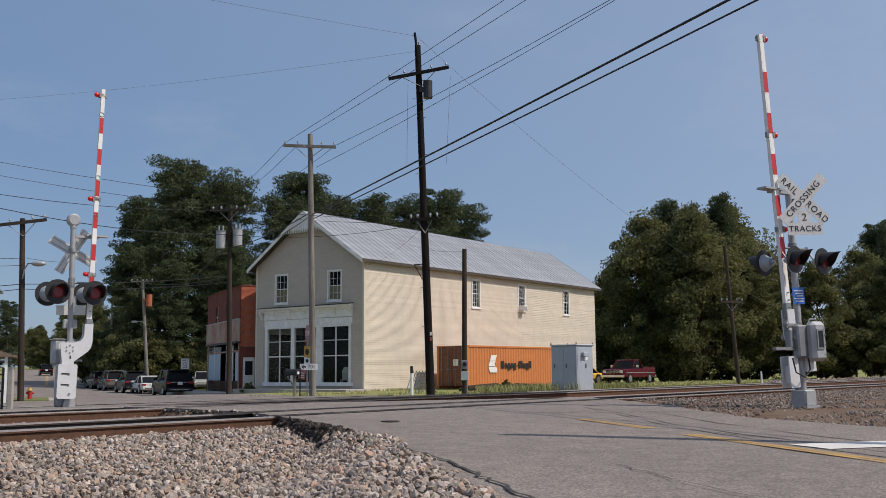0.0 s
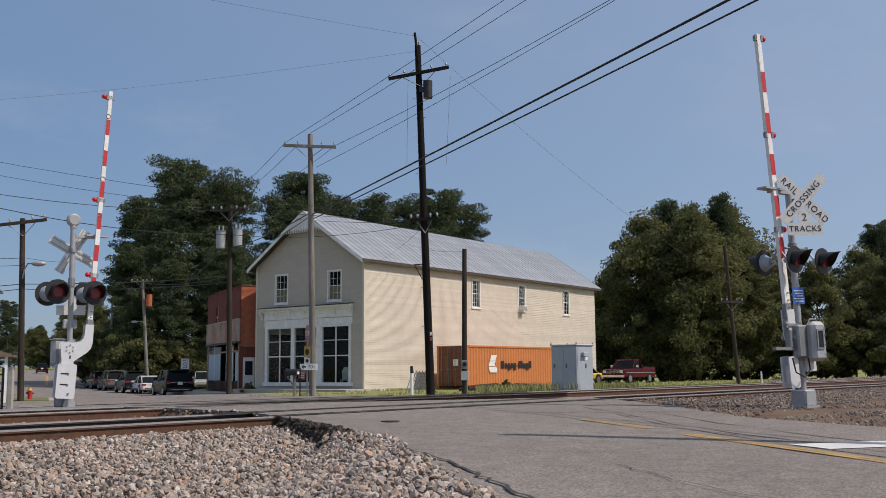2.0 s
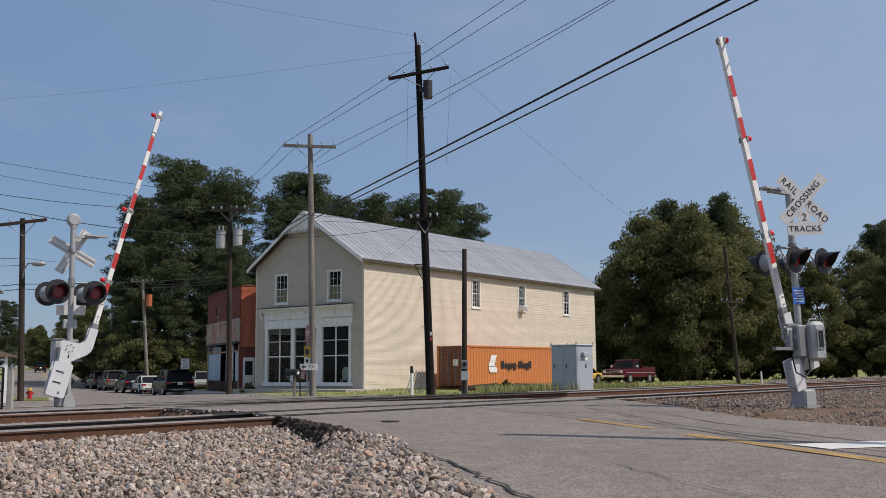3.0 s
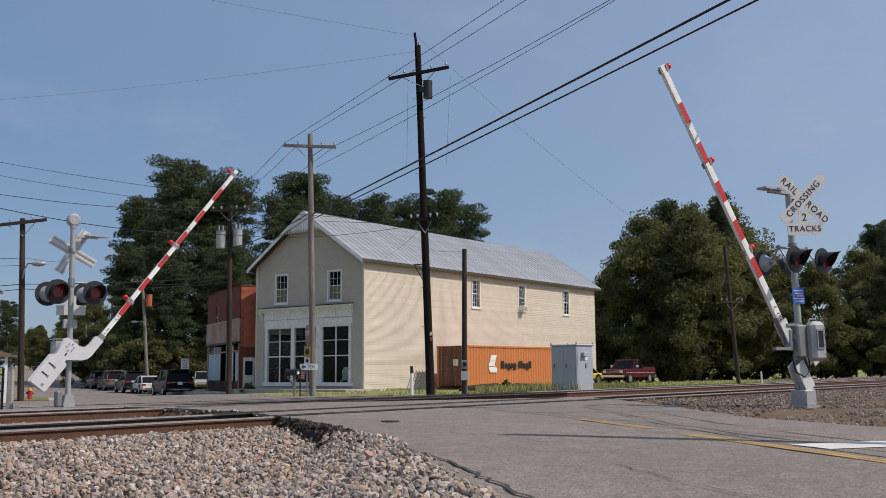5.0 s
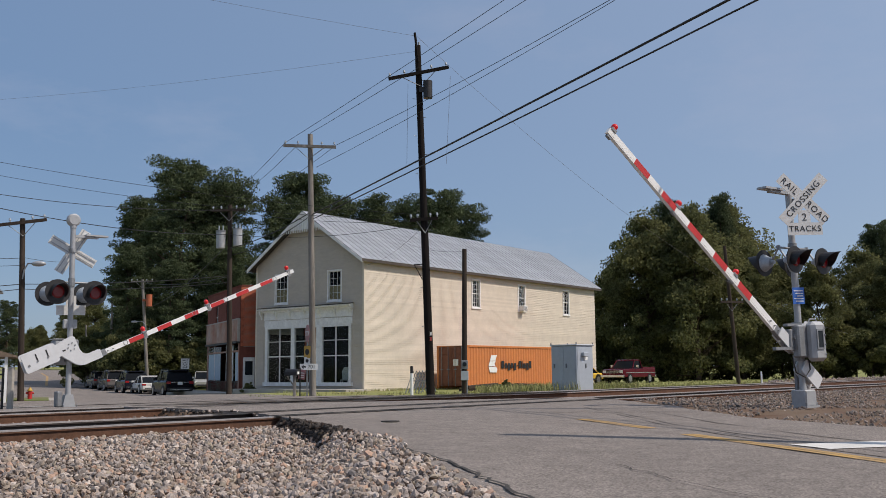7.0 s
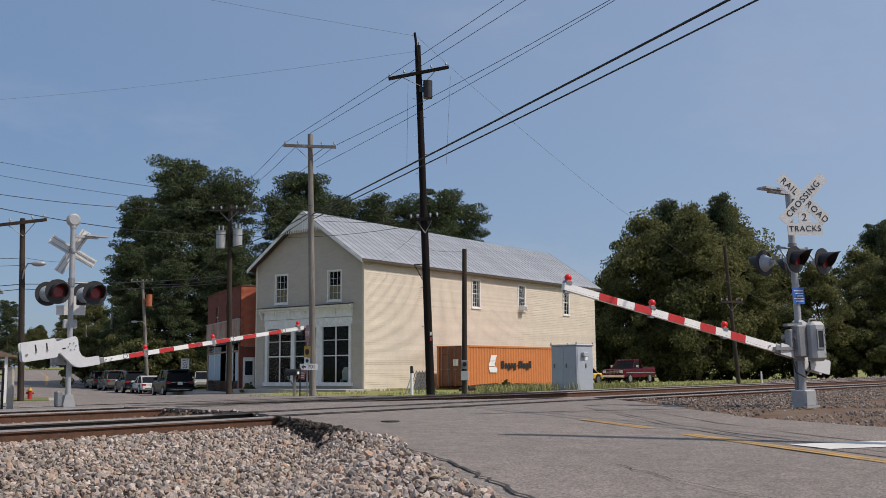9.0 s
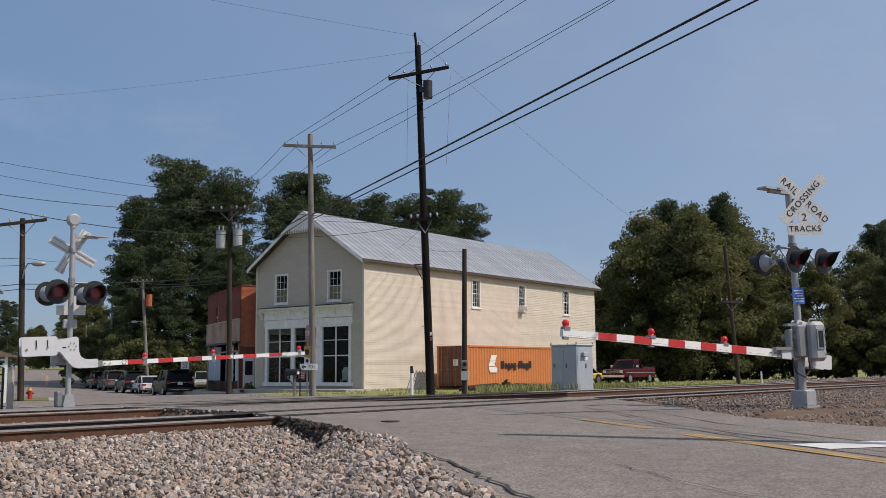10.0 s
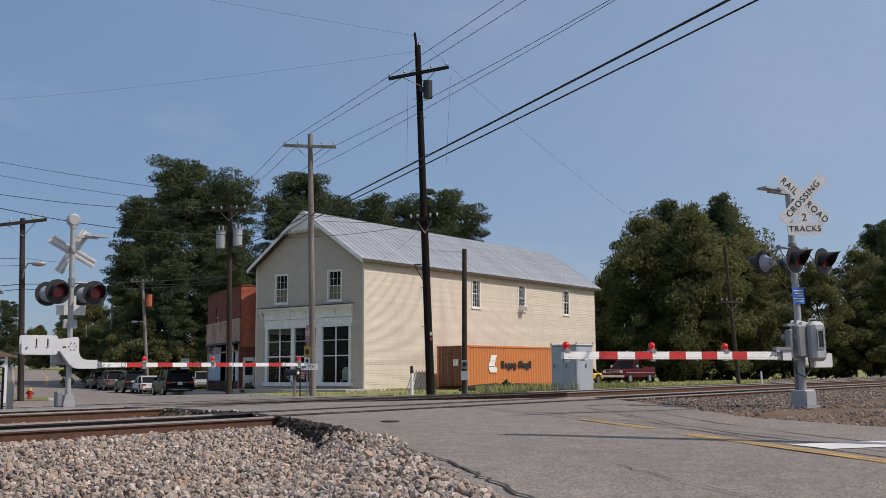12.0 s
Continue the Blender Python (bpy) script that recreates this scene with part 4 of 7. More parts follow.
def signal(m, height, pivot, length, lights, sign_turn, tracks_sign, head_z, label, buck_z, plate_z, stand):
    g = thing("crossing_signal", m, label, "crossing signal", "crossing signals")
    bm = B(); cyl(bm, (0, 0, 0.0), (0, 0, height), 0.065, seg=20); part("mast", bm, M["silver"], g, smooth=False)
    bm = B(); bx(bm, -0.20, 0.20, -0.20, 0.20, 0.0, 0.04); prism(bm, [(-0.16, 0.04), (0.16, 0.04), (0.09, 0.34), (-0.09, 0.34)], -0.10, 0.10); base = part("base", bm, M["silver"], g)
    bm = B()
    for a in (-0.16, 0.16):
        for b in (-0.16, 0.16):
            cyl(bm, (a, b, 0.0), (a, b, 0.10), 0.02, seg=8)
    part("bolts", bm, M["galv"], base)
    # crossbuck
    side = -0.11 if tracks_sign else 0.0
    sg = new("crossbuck"); sg.parent = g; sg.matrix_local = pose(0, 0, buck_z, 0, 0, sign_turn) @ pose(side, 0, 0) @ pose(0, 0, 0, 0, 0 if tracks_sign else -14, 0)
    for k, ang in enumerate((-45, 45)):
        bm = B(); bx(bm, -0.61, 0.61, stand + 0.012 * k, stand + 0.008 + 0.012 * k, -0.115, 0.115)
        b = part("blade", bm, M["sign_white"], sg, "white reflective blade"); b.matrix_local = pose(0, 0, 0, 0, ang, 0)
        if tracks_sign:
            words = (("RAIL", 0.36), ("ROAD", -0.365)) if k == 0 else (("CROSSING", 0.0),)
            for w, off in words:
                text_mesh(w, 0.170, M["black"], b, pose(off, stand + 0.011 + 0.012 * k, 0) @ pose(0, 0, 0, 90, 0, 180), spread=1.18)
        else:
            bm = B()
            for zz in (-0.06, 0.06):
                bx(bm, -0.6, 0.6, stand - 0.008, stand - 0.001, zz - 0.012, zz + 0.012)
            part("stiffener", bm, M["silver"], b)
    bm = B(); cyl(bm, (0, 0, 0), (0, stand, 0), 0.03, seg=10); cyl(bm, (0, 0, -0.06), (0, 0, 0.06), 0.09, seg=14); part("clamp", bm, M["galv"], sg)
    pl = new("track_count_plate"); pl.parent = g; pl.matrix_local = pose(0, 0, plate_z, 0, 0, sign_turn) @ pose(side, 0, 0)
    bm = B(); bx(bm, -0.34, 0.34, stand, stand + 0.006, -0.12, 0.12); bx(bm, -0.12, 0.12, stand, stand + 0.006, 0.12, 0.36); part("plate", bm, M["sign_white"], pl)
    if tracks_sign:
        text_mesh("TRACKS", 0.155, M["black"], pl, pose(0, stand + 0.009, 0) @ pose(0, 0, 0, 90, 0, 180), spread=1.15); text_mesh("2", 0.20, M["black"], pl, pose(0, stand + 0.009, 0.22) @ pose(0, 0, 0, 90, 0, 180))
    # flashers
    hz = head_z + 0.27
    bm = B(); cyl(bm, (-0.52, 0, hz), (0.52, 0, hz), 0.022, seg=10); cyl(bm, (0, 0, hz - 0.10), (0, 0, hz + 0.10), 0.085, seg=14)
    for x in (-0.45, 0.45):
        cyl(bm, (x, 0, hz - 0.05), (x, 0, hz + 0.04), 0.035, seg=8)
        cyl(bm, (x, -0.18, head_z), (x, 0, hz), 0.018, seg=8); cyl(bm, (x, 0.18, head_z), (x, 0, hz), 0.018, seg=8)
    part("cross_arm", bm, M["galv"], g)
    for x in (-0.45, 0.45):
        for f in (1, -1):
            light_head(g, x, head_z, 0, f, 0.86 if tracks_sign else 1.0).location.y = 0.20 * f
    # gate machine
    gm = new("gate_mechanism"); gm.parent = g; gm.matrix_local = pose(*pivot) @ (pose(0.27, -0.12, 0.02) if tracks_sign else pose(0, 0, 0)); gm["label"] = "silver gate motor housing on the mast"
    if tracks_sign:
        bm = B(); bx(bm, -0.30, 0.02, 0.14, 0.30, -0.34, 0.28, bevel=0.03); part("shaft_cover", bm, M["galv"], gm)
        bm = B(); bx(bm, -0.66, -0.24, 0.24, 0.46, -0.42, 0.34, bevel=0.07); cs = part("housing", bm, M["silver"], gm, "rounded silver gate motor case")
        bm = B(); bx(bm, -0.50, -0.34, 0.4605, 0.470, -0.16, 0.16); part("inspection_window", bm, M["dark_glass"], cs)
        bm = B()
        for xa, xb, za, zb in ((-0.53, -0.50, -0.19, 0.19), (-0.34, -0.31, -0.19, 0.19), (-0.50, -0.34, 0.16, 0.19), (-0.50, -0.34, -0.19, -0.16)):
            bx(bm, xa, xb, 0.4605, 0.482, za, zb)
        part("window_frame", bm, M["galv"], cs)
        bm = B()
        for zz in (-0.28, -0.1, 0.08, 0.22):
            cyl(bm, (-0.58, 0.46, zz), (-0.58, 0.475, zz), 0.016, seg=6)
        part("case_bolts", bm, M["galv"], cs)
        bm = B(); tube(bm, [(-0.60, 0.30, 0.33), (-0.56, 0.30, 0.39), (-0.36, 0.30, 0.39), (-0.32, 0.30, 0.33)], 0.014, 6); part("lifting_handle", bm, M["galv"], cs)
        bm = B(); bx(bm, -0.34, 0.60, 0.12, 0.20, -0.19, -0.13); bx(bm, -0.24, 0.20, 0.10, 0.20, 0.26, 0.31); part("bracket", bm, M["galv"], gm)
        for zz in (-0.36, 0.30):
            bm = B(); cyl(bm, (-0.24, 0.10, zz - 0.04), (-0.24, 0.10, zz + 0.04), 0.10, seg=16); part("mast_clamp", bm, M["galv"], gm)
    else:
        bm = B(); bx(bm, -0.04, 0.24, 0.16, 0.34, -0.26, 0.24, bevel=0.03); part("shaft_cover", bm, M["galv"], gm)
        bm = B(); bx(bm, -0.36, 0.10, 0.18, 0.46, -0.38, 0.24, bevel=0.05); cs = part("housing", bm, M["silver"], gm, "rounded silver gate motor case")
        bm = B(); bx(bm, -0.38, 0.12, 0.16, 0.48, 0.24, 0.255); part("lid", bm, M["aluminium"], cs)
        bm = B(); bx(bm, -0.10, 0.30, 0.10, 0.18, -0.30, -0.25); part("bracket", bm, M["galv"], gm)
    bm = B(); cyl(bm, (0, -0.06, 0.05), (0, 0.24, 0.05), 0.06, seg=14); bx(bm, -0.10, 0.14, 0.07, 0.20, -0.20, 0.2, bevel=0.02); part("shaft_block", bm, M["galv"], gm)
    arm = gate_arm(g, length, lights, 0.074 if tracks_sign else 0.060, -0.03 if tracks_sign else 0.075, 0.56 if tracks_sign else 0.0)
    return g, arm

M["sign_white"] = mat("sign_white", (0.74, 0.74, 0.72), 0.5, vary=0.08, scale=4, second=(0.66, 0.65, 0.62))
PIVOT_R, PIVOT_L = Vector((6.85, 19.0, 1.20)), Vector((-9.05, 24.0, 1.285))
MAST_R, MAST_L = pose(6.89, 19.05, -0.07) @ pose(0, 0, 0, 0, -1.3, 0) @ pose(0, 0, 0, 0, 0, -144), pose(-9.13, 24.12, -0.15) @ pose(0, 0, 0, 0, -0.4, 0) @ pose(0, 0, 0, 0, 0, 40)
pr, plv = MAST_R.inverted() @ PIVOT_R, MAST_L.inverted() @ PIVOT_L
signal_right, arm_right = signal(MAST_R, 4.28, pr, 6.0, (2.16, 4.01, 5.92), -32, True, 2.80, "silver crossing signal with white crossbuck and gate arm", 3.98, 3.40, 0.38)
signal_left, arm_left = signal(MAST_L, 4.45, plv, 6.60, (1.85, 3.75, 6.43), -20, False, 2.80, "silver crossing signal seen with bare metal sign backs", 3.86, 2.40, 0.20)

def signal_extras():
    g = signal_right
    bm = B(); bx(bm, -0.17, 0.17, -0.16, 0.16, 0.0, 0.34, bevel=0.02); b = part("base_box", bm, M["silver"], g, "boxy silver mast base")
    bm = B(); bx(bm, -0.15, 0.15, 0.161, 0.172, 0.05, 0.30); part("cover_plate", bm, M["silver"], b)
    bm = B(); bx(bm, -0.13, 0.13, 0.075, 0.08, 1.98, 2.30, bevel=0.0); s = part("blue_notice", bm, M["blue_notice"], g, "blue emergency notice plate")
    s.matrix_local = Matrix.Rotation(radians(-20), 4, "Z")
    for k in range(5):
        bm = B(); bx(bm, -0.10, 0.10 - 0.03 * (k % 3), 0.081, 0.083, 2.225 - k * 0.05, 2.245 - k * 0.05); part("text_bar", bm, M["sign_white"], s)
    bm = B(); cyl(bm, (-0.02, -0.14, 0.3), (-0.02, -0.14, 1.0), 0.04, seg=10); part("conduit", bm, M["galv"], g)
    bm = B(); tube(bm, [(0.55, 0.2, 0.95), (0.5, 0.22, 0.68), (0.25, 0.24, 0.58), (0.02, 0.2, 0.72), (-0.1, 0.1, 1.0)], 0.014, 6); part("cable", bm, M["black"], g)
    for gg, hh in ((signal_right, 4.16), (signal_left, 4.22)):
        bm = B(); bx(bm, 0.05, 0.62, -0.05, 0.05, hh - 0.03, hh + 0.03); bx(bm, 0.30, 0.85, -0.11, 0.11, hh + 0.02, hh + 0.06); part("lamp_bracket", bm, M["silver"], gg, "flat silver bracket at the mast top")
    g = signal_left
    bm = B(); cyl(bm, (0, -0.06, 4.62), (0, 0.06, 4.62), 0.16, seg=20); cyl(bm, (0, -0.09, 4.62), (0, -0.06, 4.62), 0.12, 0.16, seg=20); cyl(bm, (0, 0, 4.42), (0, 0, 4.5), 0.08, seg=14); part("bell", bm, M["silver"], g, "round silver warning bell")
    bm = B(); bx(bm, -0.30, -0.18, -0.12, 0.12, 0.05, 0.42, bevel=0.02); part("junction_box", bm, M["galv"], g)
    bm = B(); bx(bm, -0.17, 0.17, -0.02, 0.06, 1.94, 2.16, bevel=0.02); part("notice_back", bm, M["silver"], g, "bare back of a small notice plate")
    bm = B(); bx(bm, -0.30, 0.30, -0.28, 0.28, -0.03, 0.025); part("footing", bm, M["galv"], g)

M["blue_notice"] = mat("blue_notice", (0.03, 0.14, 0.50), 0.5, vary=0.1, scale=6)
signal_extras()

# ---- poles and wires ----
def span(bm, a, b, sag, r, n=16):
    a, b = Vector(a), Vector(b)
    pts = [a.lerp(b, k / n) - Vector((0, 0, sag * 4 * (k / n) * (1 - k / n))) for k in range(n + 1)]
    tube(bm, pts, r, 5)

def utility_pole(base, top, r0, r1, material, label, arms=(), group="utility poles"):
    """A tapered pole from base to top; arms: (height share, half length, azimuth degrees)."""
    base, top = Vector(base), Vector(top)
    p = thing("utility_pole", Matrix.Translation(base), label, "utility pole", group)
    bm = B(); d = top - base
    cyl(bm, Vector((0, 0, -0.4)), d, r0, r1, 14)
    part("shaft", bm, material, p)
    for share, half, az, tilt in arms:
        c = d * share; m = Matrix.Translation(c) @ pose(0, 0, 0, 0, 0, 90 - az) @ pose(0, 0, 0, 0, tilt, 0)
        bm = B(); bx(bm, -half, half, -r1 - 0.10, -r1, -0.06, 0.06, m, bevel=0.0)
        ca = part("crossarm", bm, material, p)
        bm = B()
        for s in (-1, 1):
            cyl(bm, m @ Vector((s * half * 0.55, -r1 - 0.05, -0.05)), m @ Vector((0, -r1 - 0.02, -0.55)), 0.015, seg=6)
        part("brace", bm, M["galv"], p)
        for x in (-half * 0.93, -half * 0.45, half * 0.45, half * 0.93):
            bm = B(); cyl(bm, m @ Vector((x, -r1 - 0.05, 0.06)), m @ Vector((x, -r1 - 0.05, 0.13)), 0.02, seg=8); cyl(bm, m @ Vector((x, -r1 - 0.05, 0.13)), m @ Vector((x, -r1 - 0.05, 0.22)), 0.05, 0.035, seg=8)
            part("insulator", bm, M["lamp_back"], ca)
    return p

utility_pole((-0.50, 38, -0.2), (-0.95, 38, 13.6), 0.17, 0.12, M["pole_dark"], "leaning black creosoted utility pole with a crossarm", ((0.915, 1.22, 90, -11), (0.49, 0.55, 90, -4)))
utility_pole((0.86, 42, -0.28), (0.92, 42, 5.9), 0.12, 0.10, M["pole_brown"], "short brown pole with electric meter boxes")
utility_pole((-5.54, 42, -0.42), (-5.76, 42, 11.0), 0.15, 0.11, M["pole"], "weathered grey utility pole with one crossarm", ((0.95, 1.15, 93, 3),))
utility_pole((-10.61, 49, -0.40), (-10.73, 49, 9.1), 0.14, 0.11, M["pole_brown"], "dark utility pole carrying two grey transformers", ((0.97, 0.9, 100, 0),))
utility_pole((-16.6, 39, -0.42), (-16.86, 39, 6.9), 0.13, 0.10, M["pole_brown"], "dark utility pole with a street light bracket", ((0.975, 0.95, 80, -8),))
utility_pole((-26.23, 88, -0.8), (-27.02, 88, 9.1), 0.16, 0.12, M["pole"], "pale leaning utility pole beside the street", ((0.98, 1.0, 95, 0),))

def pole_top():
    p = bpy.data.objects["utility_pole"]
    bm = B(); tube(bm, [(-0.42, -0.1, 13.1), (-0.56, -0.1, 14.3)], 0.05, 8); part("top_pin", bm, M["pole_dark"], p)
    bm = B(); cyl(bm, (-0.40, 0, 13.75), (-0.40, 0, 13.95), 0.04, seg=8); part("insulator", bm, M["lamp_back"], p)
    bm = B(); tube(bm, [(-0.62, -0.1, 5.0), (-0.28, -0.16, 5.0)], 0.025, 6); tube(bm, [(-0.62, -0.1, 5.0), (-0.30, -0.16, 4.4)], 0.02, 6); part("iron_bracket", bm, M["pole_dark"], p)
    for k in range(14):
        z = 2.6 + k * 0.75; x = -0.035 * z + (0.15 if k % 2 else -0.15)
        bm = B(); cyl(bm, (x, -0.05, z), (x + (0.10 if k % 2 else -0.10), -0.1, z), 0.012, seg=6); part("climbing_step", bm, M["galv"], p)
    for z, mt in ((2.25, "sign_white"), (2.05, "red_plate")):
        bm = B(); bx(bm, -0.03, 0.05, -0.185, -0.175, z, z + 0.13); part("small_plate", bm, M[mt], p)
M["red_plate"] = mat("red_plate", (0.40, 0.06, 0.05), 0.6, vary=0.2)
pole_top()

# ---- equipment cabinet ----
def cabinet():
    m = pose(5.36, 40.0, -0.25, 0, 0, 45)
    c = thing("signal_cabinet", m, "grey metal railway signal cabinet beside the track", "equipment cabinet")
    bm = B(); bx(bm, -0.0, 1.1, 0.0, 1.3, 0.05, 1.92, bevel=0.015); part("body", bm, M["cabinet"], c)
    return c
cabinet()

# ---- trees ----
def tree(name, h, crown_r, crown_base, material, leaf, clumps, per, seed, label, pine=False):
    rng = random.Random(seed)
    t = thing(name, Matrix(), label, "tree", "trees")
    bm = B()
    pts = [Vector((0, 0, -0.4))]
    for k in range(1, 7):
        pts.append(Vector((rng.uniform(-.3, .3) * k / 3, rng.uniform(-.3, .3) * k / 3, h * 0.92 * k / 6)))
    for k, (a, b) in enumerate(zip(pts, pts[1:])):
        r = h * 0.016
        cyl(bm, a, b, r * (1 - k / 6.5), r * (1 - (k + 1) / 6.5), 8, caps=False)
    cl = []
    for i in range(clumps):
        f = rng.random() ** 0.85
        z = h * (crown_base + (1 - crown_base) * f)
        env = crown_r * (math.sin(math.pi * min(1, 0.18 + 0.80 * f)) ** 0.7 if not pine else (1.0 - 0.55 * f))
        a = rng.uniform(0, 6.283)
        lump = 0.78 + 0.55 * noise.noise((math.cos(a) * 1.4 + seed, math.sin(a) * 1.4, z * 0.28))
        rad = env * lump * rng.uniform(0.3, 1.0) ** 0.7 * (1.0 if rng.random() < 0.82 else rng.uniform(1.0, 1.25))
        c = Vector((math.cos(a) * rad, math.sin(a) * rad, z + rng.uniform(-.8, .8)))
        cl.append((c, crown_r * (rng.uniform(0.13, 0.27) if pine else rng.uniform(0.09, 0.23))))
        if i % 3 == 0:
            cyl(bm, (0, 0, max(h * crown_base * 0.9, z - rad * 0.6)), c, h * 0.004, h * 0.0012, 5, caps=False)
    part("trunk", bm, M["bark"], t)
    V, Fc = [], []
    nr = np.random.default_rng(seed)
    wd = 0.30 if pine else 0.55
    for c, r in cl:
        d = nr.normal(size=(per, 3)); d /= np.linalg.norm(d, axis=1)[:, None]
        rr = r * nr.uniform(0.55, 1.1, (per, 1))
        p = d * rr * (1.15, 1.15, 0.48 if pine else 0.8) + np.array(c[:])
        u = nr.normal(size=(per, 3)); u /= np.linalg.norm(u, axis=1)[:, None]
        w = np.cross(u, nr.normal(size=(per, 3))); w /= np.linalg.norm(w, axis=1)[:, None]
        sz = leaf * nr.uniform(0.6, 1.4, (per, 1))
        quad = np.stack([p - u * sz, p + w * sz * wd, p + u * sz, p - w * sz * wd], 1)
        n0 = len(V) * per * 4
        V.append(quad.reshape(-1, 3)); Fc.append(np.arange(per * 4).reshape(-1, 4) + n0)
    me = bpy.data.meshes.new("crown"); me.from_pydata(np.vstack(V).tolist(), [], np.vstack(Fc).tolist()); me.materials.append(material)
    cr = new("crown", me); cr.parent = t
    return t

def place(src, first, X, d, s, rz=0, sx=None):
    m = pose(X, d, gz(X, d) - 0.1, 0, 0, rz)
    o = src if first else copy_thing(src, m)
    o.matrix_world = m
    o.scale = (sx or s, sx or s, s)
    return o

pine_a = tree("pine_tree", 24, 6.2, 0.10, M["needle"], 0.19, 150, 300, 11, "tall dark green pine with a dense uneven crown", True)
pine_b = tree("pine_tree", 23, 5.4, 0.22, M["needle"], 0.19, 112, 300, 23, "tall dark green pine with a broken open crown", True)
oak_a = tree("leafy_tree", 18, 6.8, 0.05, M["leaf"], 0.16, 190, 270, 31, "broad green leafy tree at the field's edge")
oak_b = tree("leafy_tree", 16, 5.6, 0.05, M["leaf"], 0.16, 165, 270, 47, "rounded green leafy tree at the field's edge")
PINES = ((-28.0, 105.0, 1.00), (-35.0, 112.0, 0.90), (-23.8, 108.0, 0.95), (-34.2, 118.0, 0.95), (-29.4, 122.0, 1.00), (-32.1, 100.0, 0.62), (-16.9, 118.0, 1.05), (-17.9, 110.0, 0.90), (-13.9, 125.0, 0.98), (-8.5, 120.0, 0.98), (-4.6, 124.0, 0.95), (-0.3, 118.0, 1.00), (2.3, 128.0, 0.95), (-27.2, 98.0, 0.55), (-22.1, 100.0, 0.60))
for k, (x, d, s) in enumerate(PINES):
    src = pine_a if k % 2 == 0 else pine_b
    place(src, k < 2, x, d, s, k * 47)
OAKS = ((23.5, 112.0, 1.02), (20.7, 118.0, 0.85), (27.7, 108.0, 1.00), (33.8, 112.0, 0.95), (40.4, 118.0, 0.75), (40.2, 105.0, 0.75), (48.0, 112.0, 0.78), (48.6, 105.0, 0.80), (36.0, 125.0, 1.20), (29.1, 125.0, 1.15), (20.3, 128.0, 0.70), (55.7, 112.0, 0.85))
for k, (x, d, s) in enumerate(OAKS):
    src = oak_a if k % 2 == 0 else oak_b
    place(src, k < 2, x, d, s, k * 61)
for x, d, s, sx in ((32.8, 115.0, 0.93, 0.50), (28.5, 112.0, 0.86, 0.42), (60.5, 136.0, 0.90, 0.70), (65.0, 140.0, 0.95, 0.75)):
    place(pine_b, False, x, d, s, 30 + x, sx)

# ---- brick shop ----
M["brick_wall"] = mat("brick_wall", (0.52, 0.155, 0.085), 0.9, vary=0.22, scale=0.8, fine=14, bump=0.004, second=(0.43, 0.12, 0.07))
# Dark brick for the lower wall; on the front its darkness paints the shade.
M["brick_dark_shaded"] = mat("brick_dark_shaded", (0.20, 0.068, 0.05), 0.9, vary=0.25, scale=1.5, fine=14)
M["sign_band"] = mat("sign_band", (0.42, 0.34, 0.29), 0.85, vary=0.2, scale=0.7, fine=5, second=(0.36, 0.17, 0.11))
M["green_tile"] = mat("green_tile", (0.05, 0.16, 0.13), 0.4, vary=0.2, scale=3)
M["blue_door"] = mat("blue_door", (0.42, 0.54, 0.62), 0.6, vary=0.15, scale=2)
M["concrete"] = mat("concrete", (0.42, 0.39, 0.35), 0.9, vary=0.16, scale=0.8, fine=25, bump=0.003)

def brick_courses(bm, x0, x1, z0, z1, y, m):
    """Raised courses give the wall its horizontal joints."""
    z = z0
    while z < z1:
        bx(bm, x0, x1, y - 0.012, y, z, min(z + 0.058, z1), m); z += 0.075

